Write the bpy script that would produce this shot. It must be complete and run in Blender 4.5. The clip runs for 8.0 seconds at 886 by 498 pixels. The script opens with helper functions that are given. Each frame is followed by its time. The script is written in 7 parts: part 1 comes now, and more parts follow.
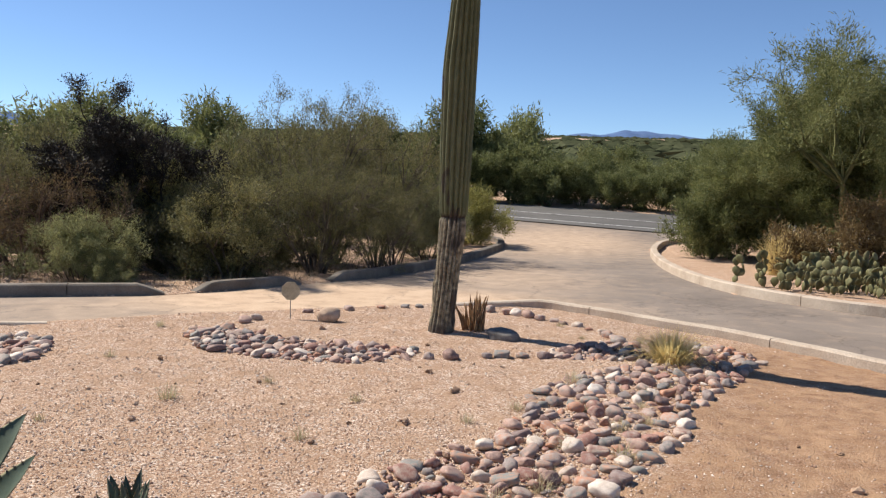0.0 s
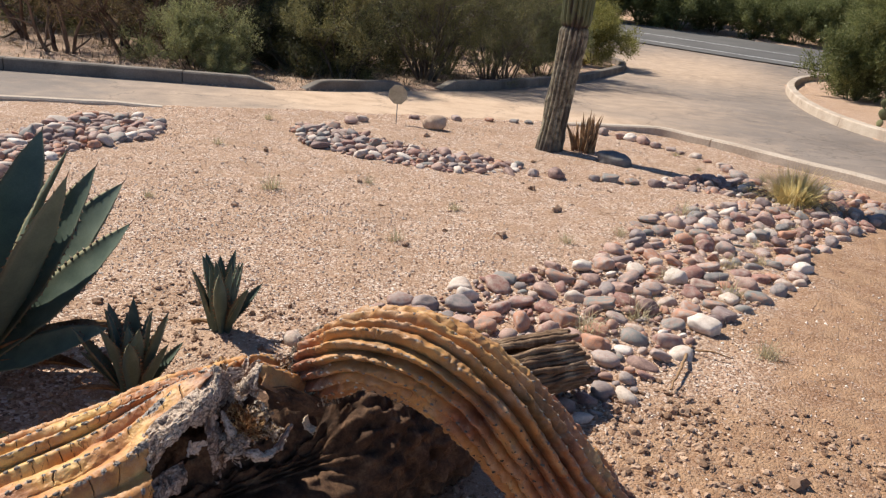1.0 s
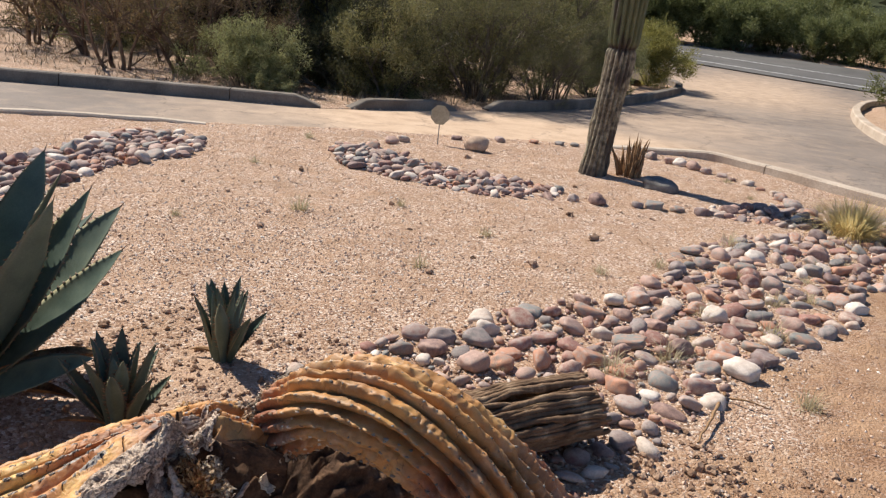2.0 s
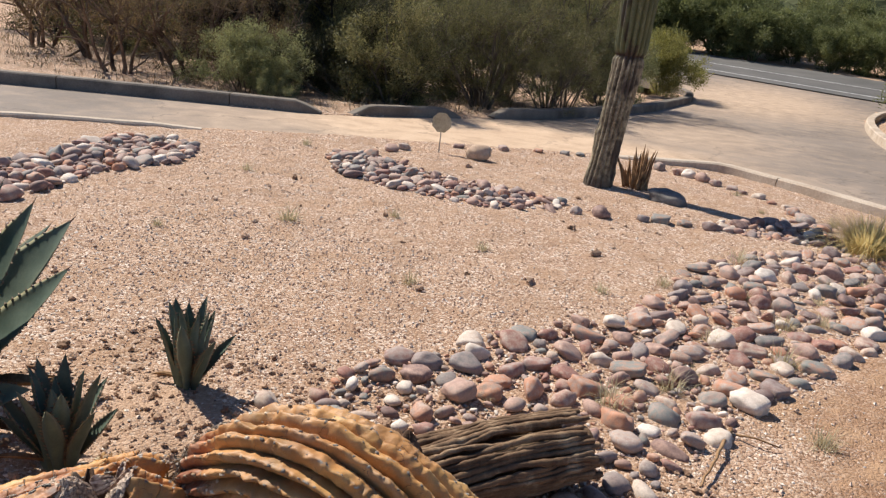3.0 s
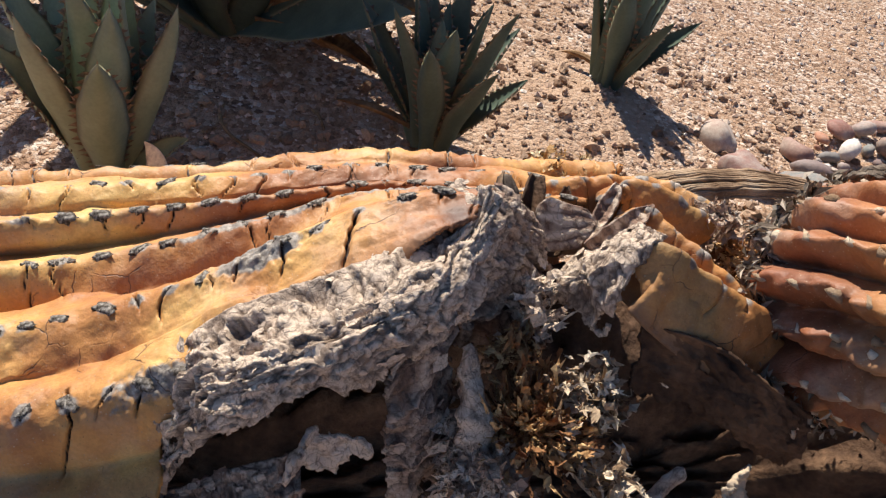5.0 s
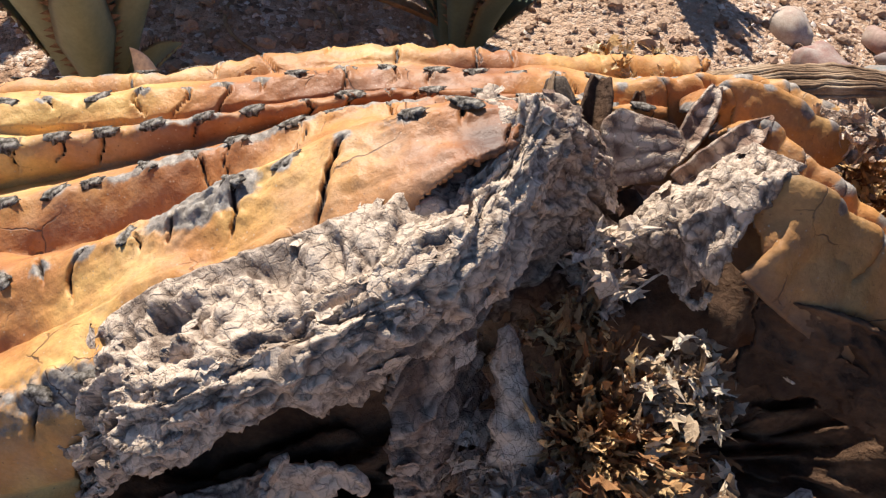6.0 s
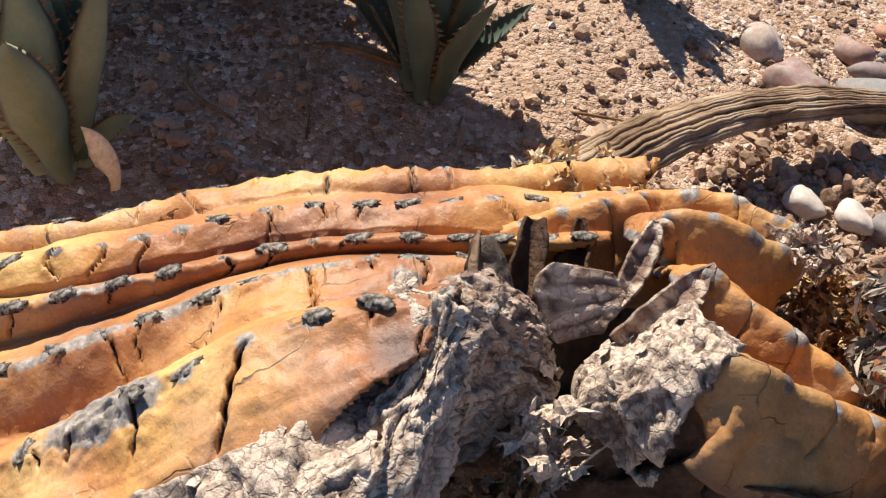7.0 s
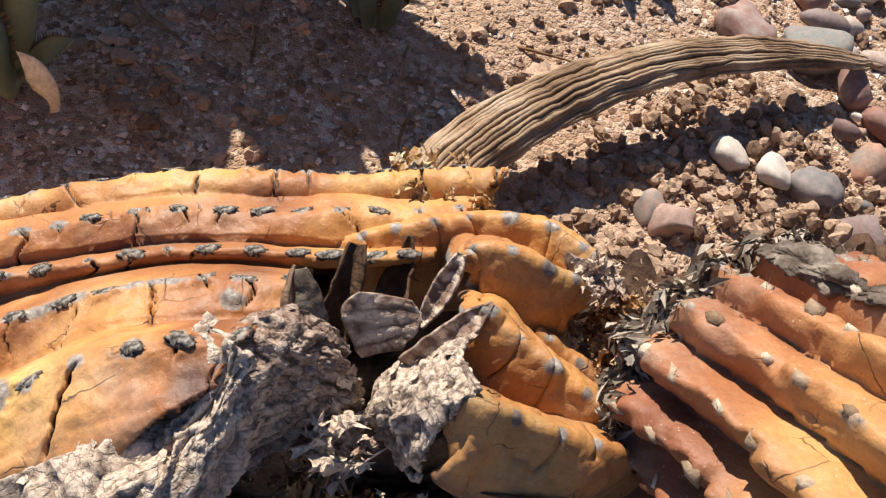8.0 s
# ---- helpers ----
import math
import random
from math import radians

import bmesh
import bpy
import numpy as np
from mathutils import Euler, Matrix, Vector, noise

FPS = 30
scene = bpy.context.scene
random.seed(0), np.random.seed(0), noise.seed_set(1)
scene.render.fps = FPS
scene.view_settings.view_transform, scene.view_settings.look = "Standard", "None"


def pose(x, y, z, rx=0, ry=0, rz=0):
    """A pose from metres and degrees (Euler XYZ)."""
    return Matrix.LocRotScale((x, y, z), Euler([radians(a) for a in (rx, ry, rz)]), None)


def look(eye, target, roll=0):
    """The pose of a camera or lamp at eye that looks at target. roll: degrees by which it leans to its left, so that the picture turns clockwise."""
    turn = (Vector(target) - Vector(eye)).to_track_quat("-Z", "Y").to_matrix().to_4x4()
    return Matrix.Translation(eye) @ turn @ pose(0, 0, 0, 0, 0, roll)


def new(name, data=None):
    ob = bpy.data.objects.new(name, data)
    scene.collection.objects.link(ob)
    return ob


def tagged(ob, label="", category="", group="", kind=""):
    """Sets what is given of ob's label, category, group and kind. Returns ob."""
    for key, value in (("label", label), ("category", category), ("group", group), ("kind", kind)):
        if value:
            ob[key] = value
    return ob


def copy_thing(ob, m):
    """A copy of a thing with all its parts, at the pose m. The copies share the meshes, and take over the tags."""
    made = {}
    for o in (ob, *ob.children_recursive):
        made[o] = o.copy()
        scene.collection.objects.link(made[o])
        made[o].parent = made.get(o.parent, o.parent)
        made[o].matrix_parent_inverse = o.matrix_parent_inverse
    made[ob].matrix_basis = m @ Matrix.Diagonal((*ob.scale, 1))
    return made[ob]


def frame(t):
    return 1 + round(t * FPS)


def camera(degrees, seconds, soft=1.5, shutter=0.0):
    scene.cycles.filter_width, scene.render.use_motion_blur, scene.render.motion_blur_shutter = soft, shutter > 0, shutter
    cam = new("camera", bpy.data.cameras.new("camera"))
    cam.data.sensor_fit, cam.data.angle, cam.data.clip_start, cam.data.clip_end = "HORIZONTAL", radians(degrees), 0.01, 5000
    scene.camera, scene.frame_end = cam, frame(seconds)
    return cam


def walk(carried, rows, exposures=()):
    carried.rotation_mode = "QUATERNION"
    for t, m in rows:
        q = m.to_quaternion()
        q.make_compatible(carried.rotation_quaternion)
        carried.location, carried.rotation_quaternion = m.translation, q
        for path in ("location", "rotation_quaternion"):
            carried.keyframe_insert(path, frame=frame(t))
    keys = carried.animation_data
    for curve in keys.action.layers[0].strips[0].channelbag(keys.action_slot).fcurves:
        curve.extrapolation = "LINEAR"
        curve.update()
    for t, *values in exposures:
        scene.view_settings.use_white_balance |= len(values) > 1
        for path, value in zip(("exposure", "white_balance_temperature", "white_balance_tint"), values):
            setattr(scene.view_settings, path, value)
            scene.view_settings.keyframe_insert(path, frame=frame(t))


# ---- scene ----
cam = camera(60.0, 8.0, 1.3)
PATH = [
    (0, (0.389, 0.61, 1.55), (0.06, 2.577, 1.395), 2.0),
    (0.5, (0.405, 0.677, 1.477), (-0.068, 2.561, 1.003), 5.0),
    (1, (0.354, 0.834, 1.443), (-0.187, 2.654, 0.814), 5.8),
    (1.5, (0.355, 0.932, 1.459), (-0.223, 2.739, 0.827), 6.4),
    (1.7, (0.388, 0.981, 1.458), (-0.243, 2.776, 0.841), 6.1),
    (2.8, (0.49, 1.279, 1.46), (-0.22, 3.055, 0.875), 6.0),
    (3, (0.441, 1.325, 1.448), (-0.264, 3.103, 0.863), 6.5),
    (3.5, (0.232, 1.457, 1.364), (-0.707, 3.072, 0.65), 7.8),
    (4, (0.061, 1.619, 1.226), (-1.123, 2.968, 0.343), 10.0),
    (4.5, (-0.116, 1.763, 1.036), (-1.301, 2.976, -0.024), 10.0),
    (5, (-0.284, 1.865, 0.877), (-1.362, 2.961, -0.403), 12.3),
    (5.2, (-0.329, 1.887, 0.841), (-1.378, 2.948, -0.49), 12.5),
    (6.3, (-0.377, 1.982, 0.792), (-1.354, 2.9, -0.692), 9.5),
    (6.5, (-0.387, 1.999, 0.805), (-1.369, 2.933, -0.666), 8.6),
    (7, (-0.411, 2.023, 0.831), (-1.393, 2.97, -0.632), 6.8),
    (7.5, (-0.405, 2.049, 0.88), (-1.327, 2.981, -0.63), 7.6),
    (7.8, (-0.385, 2.068, 0.918), (-1.186, 2.932, -0.698), 12.0),
    (8, (-0.379, 2.096, 0.931), (-1.147, 2.943, -0.711), 13.0),
]
EXPOSURES = [(0.0, 0.53), (4.5, 0.53), (5.2, 0.66), (6.5, 0.70), (7.5, 0.68), (8.0, 0.64)]
walk(cam, [(t, look(eye, target, roll)) for t, eye, target, roll in PATH], EXPOSURES)

# ---------------------------------------------------------------- light
SUN_AZ, SUN_EL = 161.0, 48.0          # degrees: towards the sun, from +x anticlockwise
sun_way = Vector((math.cos(radians(SUN_AZ)) * math.cos(radians(SUN_EL)),
                  math.sin(radians(SUN_AZ)) * math.cos(radians(SUN_EL)), math.sin(radians(SUN_EL))))
world = bpy.data.worlds.new("desert_sky")
scene.world = world
world.use_nodes = True
wt = world.node_tree
sky = wt.nodes.new("ShaderNodeTexSky")
sky.sky_type, sky.sun_disc = "NISHITA", False
sky.sun_elevation, sky.sun_rotation = radians(SUN_EL), radians(90.0 - SUN_AZ)
sky.altitude, sky.air_density, sky.dust_density, sky.ozone_density = 800, 0.75, 0.0, 5.0
wt.links.new(sky.outputs[0], wt.nodes["Background"].inputs[0])
wt.nodes["Background"].inputs[1].default_value = 0.095
sun_data = bpy.data.lights.new("sun", "SUN")
sun_data.energy, sun_data.angle, sun_data.color = 5.0, radians(0.53), (1.0, 0.94, 0.84)
sun = new("sun", sun_data)
sun.matrix_world = Matrix.Translation((-20, 8, 25)) @ (-sun_way).to_track_quat("-Z", "Y").to_matrix().to_4x4()

# ---------------------------------------------------------------- building helpers
def mesh_from(name, verts, faces, material=None, smooth=True):
    """A mesh from an array of places and an array of faces that all have as many corners."""
    verts, faces = np.asarray(verts, np.float32), np.asarray(faces, np.int32)
    me = bpy.data.meshes.new(name)
    me.vertices.add(len(verts))
    me.vertices.foreach_set("co", verts.ravel())
    k = faces.shape[1]
    me.loops.add(faces.size)
    me.loops.foreach_set("vertex_index", faces.ravel())
    me.polygons.add(len(faces))
    me.polygons.foreach_set("loop_start", np.arange(0, faces.size, k, dtype=np.int32))
    me.polygons.foreach_set("use_smooth", np.full(len(faces), smooth))
    me.update(calc_edges=True)
    if material:
        me.materials.append(material)
    return me


def grid_faces(nu, nv, loop_u=False, loop_v=False):
    """Quads of a grid whose point (i, j) has the number i * nv + j."""
    i, j = np.meshgrid(np.arange(nu if loop_u else nu - 1), np.arange(nv if loop_v else nv - 1), indexing="ij")
    i2, j2 = (i + 1) % nu, (j + 1) % nv
    return np.stack([i * nv + j, i2 * nv + j, i2 * nv + j2, i * nv + j2], -1).reshape(-1, 4)


def mark(me, name, values):
    """A number for each corner point of a mesh, for its material."""
    me.attributes.new(name, "FLOAT", "POINT").data.foreach_set("value", np.asarray(values, np.float32).ravel())


def joined(meshes):
    """Arrays of places and faces (all with as many corners), put together."""
    vs, fs, at = [], [], 0
    for v, f in meshes:
        vs.append(v), fs.append(np.asarray(f) + at)
        at += len(v)
    return np.concatenate(vs), np.concatenate(fs)


def thing(name, label, category, group="", at=(0, 0, 0), kind=""):
    ob = new(name)
    ob.location = at
    ob.empty_display_size = 0.1
    return tagged(ob, label, category, group, kind)


def part(name, me, parent, label="", at=None, kind=""):
    ob = new(name, me)
    if kind:
        tagged(ob, kind=kind)
    ob.parent = parent
    if at is not None:
        ob.matrix_basis = at
    if label:
        tagged(ob, label)
    return ob


def hashed(i, j, k, seed):
    h = (i * 374761393 + j * 668265263 + k * 1442695041 + seed * 974634777) & 0xFFFFFFFF
    h = ((h ^ (h >> 13)) * 1274126177) & 0xFFFFFFFF
    h = ((h ^ (h >> 16)) * 2246822519) & 0xFFFFFFFF
    return ((h ^ (h >> 15)) & 0xFFFF) / 65535.0


def vnoise(p, seed=0):
    """Smooth noise from -1 to 1 at an array of places."""
    p = np.asarray(p, float)
    c = np.floor(p).astype(np.int64)
    f = p - c
    f = f * f * (3 - 2 * f)
    out = 0
    for a in (0, 1):
        for b in (0, 1):
            for e in (0, 1):
                w = (f[..., 0] if a else 1 - f[..., 0]) * (f[..., 1] if b else 1 - f[..., 1]) * (f[..., 2] if e else 1 - f[..., 2])
                out = out + w * hashed(c[..., 0] + a, c[..., 1] + b, c[..., 2] + e, seed)
    return 2 * out - 1


def fbm(p, octaves=4, seed=0, gain=0.5):
    p, out, amp = np.asarray(p, float), 0, 1.0
    for o in range(octaves):
        out = out + amp * vnoise(p, seed + o)
        p, amp = p * 2.03 + 7.1, amp * gain
    return out


def smoothstep(a, b, x):
    t = np.clip((np.asarray(x, float) - a) / (b - a), 0, 1)
    return t * t * (3 - 2 * t)


def spline(values, at):
    """Catmull-Rom through rows of values at 0, 1, 2 ..."""
    v = np.asarray(values, float)
    at = np.clip(np.asarray(at, float), 0, len(v) - 1 - 1e-9)
    i = np.floor(at).astype(int)
    f = at - i
    g = lambda k: v[np.clip(k, 0, len(v) - 1)]
    f = f.reshape(f.shape + (1,) * (v.ndim - 1))
    a, b, c, d = g(i - 1), g(i), g(i + 1), g(i + 2)
    return 0.5 * (2 * b + (c - a) * f + (2 * a - 5 * b + 4 * c - d) * f**2 + (3 * b - a - 3 * c + d) * f**3)


def frames_along(path):
    """Tangent and two crossing directions along a path, without twist."""
    t = np.gradient(path, axis=0)
    t /= np.linalg.norm(t, axis=1, keepdims=True)
    a = np.cross(t[0], (0, 0, 1.0) if abs(t[0][2]) < 0.9 else (1.0, 0, 0))
    side = []
    for k in range(len(path)):
        a = a - t[k] * (a @ t[k])
        a = a / np.linalg.norm(a)
        side.append(a)
    side = np.array(side)
    return t, side, np.cross(side, t)


def tube(path, radius, sides=6, cap=True):
    """Places and quads of a round tube."""
    path = np.asarray(path, float)
    radius = np.broadcast_to(np.asarray(radius, float), (len(path),))
    _, a, b = frames_along(path)
    ang = np.linspace(0, 2 * math.pi, sides, endpoint=False)
    ring = a[:, None] * np.cos(ang)[None, :, None] + b[:, None] * np.sin(ang)[None, :, None]
    v = path[:, None] + ring * radius[:, None, None]
    return v.reshape(-1, 3), grid_faces(len(path), sides, loop_v=True)


def ico(level):
    bm = bmesh.new()
    bmesh.ops.create_icosphere(bm, subdivisions=level, radius=1.0)
    v = np.array([x.co[:] for x in bm.verts])
    f = np.array([[x.index for x in y.verts] for y in bm.faces])
    bm.free()
    return v, f


ICO = {k: ico(k) for k in (1, 2, 3)}


def inside(poly, x, y):
    """Whether points lie in a polygon."""
    poly, hit = np.asarray(poly, float), np.zeros(np.shape(x), bool)
    for (x0, y0), (x1, y1) in zip(poly, np.roll(poly, -1, 0)):
        cross = ((y0 > y) != (y1 > y)) & (x < (x1 - x0) * (y - y0) / (y1 - y0 + 1e-12) + x0)
        hit ^= cross
    return hit


def ground_z(y):
    """The garden slopes with the drive; past the road the land is level again, which here is a rise."""
    y = np.asarray(y, float)
    return 0.073 * np.where(y > 33, y - 30, np.where(y > 27, (y - 27) ** 2 / 12.0, 0))


# ---------------------------------------------------------------- materials
def node(nt, kind):
    return nt.nodes.new("ShaderNode" + kind)


def ramp(nt, fac, stops, mode="LINEAR"):
    r = nt.nodes.new("ShaderNodeValToRGB")
    r.color_ramp.interpolation = mode
    e = r.color_ramp.elements
    while len(e) < len(stops):
        e.new(0.5)
    for x, (p, c) in zip(e, stops):
        x.position, x.color = p, (*c, 1)
    nt.links.new(fac, r.inputs[0])
    return r.outputs[0]


def mix(nt, fac, a, b, mode="MIX"):
    m = nt.nodes.new("ShaderNodeMix")
    m.data_type, m.blend_type = "RGBA", mode
    for sock, v in ((m.inputs[0], fac), (m.inputs[6], a), (m.inputs[7], b)):
        if isinstance(v, (int, float)):
            sock.default_value = v
        elif isinstance(v, tuple):
            sock.default_value = (*v, 1)
        else:
            nt.links.new(v, sock)
    return m.outputs[2]


def noise_tex(nt, coord, scale, detail=4.0, rough=0.55, kind="Noise"):
    n = nt.nodes.new("ShaderNodeTex" + kind)
    n.inputs["Scale"].default_value = scale
    if kind == "Noise":
        n.inputs["Detail"].default_value, n.inputs["Roughness"].default_value = detail, rough
    nt.links.new(coord, n.inputs["Vector"])
    return n


def maths(nt, op, a, b=0.0, clamp=False):
    m = nt.nodes.new("ShaderNodeMath")
    m.operation, m.use_clamp = op, clamp
    for sock, v in zip(m.inputs, (a, b)):
        if isinstance(v, (int, float)):
            sock.default_value = v
        else:
            nt.links.new(v, sock)
    return m.outputs[0]


def start(name, coords="Object"):
    m = bpy.data.materials.new(name)
    m.use_nodes = True
    nt = m.node_tree
    bsdf = nt.nodes["Principled BSDF"]
    c = nt.nodes.new("ShaderNodeTexCoord").outputs[coords]
    return m, nt, bsdf, c


def bumped(nt, bsdf, height, strength=0.4, distance=0.005):
    b = nt.nodes.new("ShaderNodeBump")
    b.inputs["Strength"].default_value, b.inputs["Distance"].default_value = strength, distance
    nt.links.new(height, b.inputs["Height"])
    nt.links.new(b.outputs[0], bsdf.inputs["Normal"])


def plain(name, stops, scale=20.0, rough=0.85, bump=0.3, depth=0.004, fine=8.0, spec=0.3, per="", stretch=None):
    """A mottled surface: colour stops over coarse noise, dimmed and lit by fine noise, with fine relief."""
    m, nt, bsdf, c = start(name)
    if stretch:
        mp = node(nt, "Mapping")
        mp.inputs["Scale"].default_value = stretch
        nt.links.new(c, mp.inputs[0])
        c = mp.outputs[0]
    big, small = noise_tex(nt, c, scale), noise_tex(nt, c, scale * fine, 6.0, 0.65)
    fac = big.outputs[0]
    if per:
        info = nt.nodes.new("ShaderNodeObjectInfo" if per == "object" else "ShaderNodeNewGeometry")
        rnd = info.outputs["Random" if per == "object" else "Random Per Island"]
        fac = maths(nt, "ADD", maths(nt, "MULTIPLY", fac, 0.25), maths(nt, "MULTIPLY", rnd, 0.85), True)
    col = ramp(nt, fac, stops)
    grain = ramp(nt, small.outputs[0], [(0.3, (0.62, 0.62, 0.62)), (0.7, (1.2, 1.2, 1.2))])
    nt.links.new(mix(nt, 0.7, col, grain, "MULTIPLY"), bsdf.inputs["Base Color"])
    bsdf.inputs["Roughness"].default_value = rough
    bsdf.inputs["Specular IOR Level"].default_value = spec
    bumped(nt, bsdf, small.outputs[0], bump, depth)
    return m

def gravel_material():
    m, nt, bsdf, c = start("gravel")
    cells = noise_tex(nt, c, 92.0, kind="Voronoi")
    cells2 = noise_tex(nt, c, 260.0, kind="Voronoi")
    large, mid = noise_tex(nt, c, 0.7, 5.0), noise_tex(nt, c, 6.0, 5.0, 0.6)
    stone = ramp(nt, node_random(nt, cells), [(0.0, (0.11, 0.062, 0.040)), (0.2, (0.33, 0.195, 0.125)), (0.55, (0.515, 0.342, 0.238)), (0.85, (0.70, 0.545, 0.43)), (1.0, (0.88, 0.78, 0.67))])
    soil = ramp(nt, large.outputs[0], [(0.35, (0.40, 0.243, 0.152)), (0.65, (0.50, 0.333, 0.228))])
    base = mix(nt, 0.84, soil, stone)
    base = mix(nt, ramp(nt, mid.outputs[0], [(0.42, (0, 0, 0)), (0.62, (1, 1, 1))]), base, mix(nt, 0.6, base, (0.44, 0.275, 0.170)))
    patch = ramp(nt, noise_tex(nt, c, 2.4, 6.0, 0.65).outputs[0], [(0.47, (0, 0, 0)), (0.66, (0.55, 0.55, 0.55))])
    base = mix(nt, patch, base, (0.37, 0.225, 0.135))
    red = node(nt, "Attribute")
    red.attribute_name = "bare_soil"
    base = mix(nt, maths(nt, "MULTIPLY", red.outputs["Fac"], 0.75), base, mix(nt, large.outputs[0], (0.43, 0.275, 0.180), (0.56, 0.385, 0.27)))
    dark = node(nt, "Attribute")
    dark.attribute_name = "dark_soil"
    base = mix(nt, maths(nt, "MULTIPLY", dark.outputs["Fac"], 0.78), base, mix(nt, ramp(nt, mid.outputs[0], [(0.35, (0, 0, 0)), (0.65, (1, 1, 1))]), (0.26, 0.135, 0.07), (0.45, 0.275, 0.155)))
    fine = ramp(nt, noise_tex(nt, c, 320.0, 3.0).outputs[0], [(0.3, (0.7, 0.7, 0.7)), (0.7, (1.2, 1.2, 1.2))])
    nt.links.new(mix(nt, 0.8, base, fine, "MULTIPLY"), bsdf.inputs["Base Color"])
    bsdf.inputs["Roughness"].default_value = 0.95
    bsdf.inputs["Specular IOR Level"].default_value = 0.2
    h = maths(nt, "ADD", maths(nt, "MULTIPLY", cells.outputs[0], -0.6), maths(nt, "MULTIPLY", cells2.outputs[0], -0.35))
    h = maths(nt, "ADD", h, mid.outputs[0])
    bumped(nt, bsdf, h, 0.9, 0.012)
    return m


def node_random(nt, voronoi):
    sep = nt.nodes.new("ShaderNodeSeparateColor")
    nt.links.new(voronoi.outputs["Color"], sep.inputs[0])
    return sep.outputs[0]


def drive_material():
    """Worn grey drive with sand washed over it."""
    m, nt, bsdf, c = start("drive_surface")
    large, mid, fine = noise_tex(nt, c, 0.5, 5.0, 0.6), noise_tex(nt, c, 3.0, 5.0), noise_tex(nt, c, 140.0, 4.0, 0.7)
    grey = ramp(nt, large.outputs[0], [(0.3, (0.155, 0.122, 0.098)), (0.7, (0.265, 0.21, 0.167))])
    sandy = node(nt, "Attribute")
    sandy.attribute_name = "sand"
    sand = ramp(nt, mid.outputs[0], [(0.3, (0.47, 0.32, 0.205)), (0.7, (0.56, 0.405, 0.28))])
    fac = maths(nt, "ADD", sandy.outputs["Fac"], maths(nt, "MULTIPLY", maths(nt, "SUBTRACT", mid.outputs[0], 0.5), 0.9), True)
    base = mix(nt, fac, grey, sand)
    cracks = noise_tex(nt, c, 0.55, kind="Voronoi")
    cracks.feature = "DISTANCE_TO_EDGE"
    wob = noise_tex(nt, c, 2.2, 4.0)
    vec = node(nt, "VectorMath")
    vec.operation = "ADD"
    sc = node(nt, "VectorMath")
    sc.operation = "SCALE"
    sc.inputs["Scale"].default_value = 0.9
    nt.links.new(wob.outputs["Color"], sc.inputs[0])
    nt.links.new(c, vec.inputs[0]), nt.links.new(sc.outputs[0], vec.inputs[1])
    nt.links.new(vec.outputs[0], cracks.inputs["Vector"])
    line = ramp(nt, cracks.outputs["Distance"], [(0.0, (0.55, 0.55, 0.55)), (0.012, (1, 1, 1))])
    base = mix(nt, 0.8, base, line, "MULTIPLY")
    grain = ramp(nt, fine.outputs[0], [(0.3, (0.72, 0.72, 0.72)), (0.7, (1.18, 1.18, 1.18))])
    nt.links.new(mix(nt, 0.8, base, grain, "MULTIPLY"), bsdf.inputs["Base Color"])
    bsdf.inputs["Roughness"].default_value = 0.92
    bumped(nt, bsdf, fine.outputs[0], 0.3, 0.004)
    return m


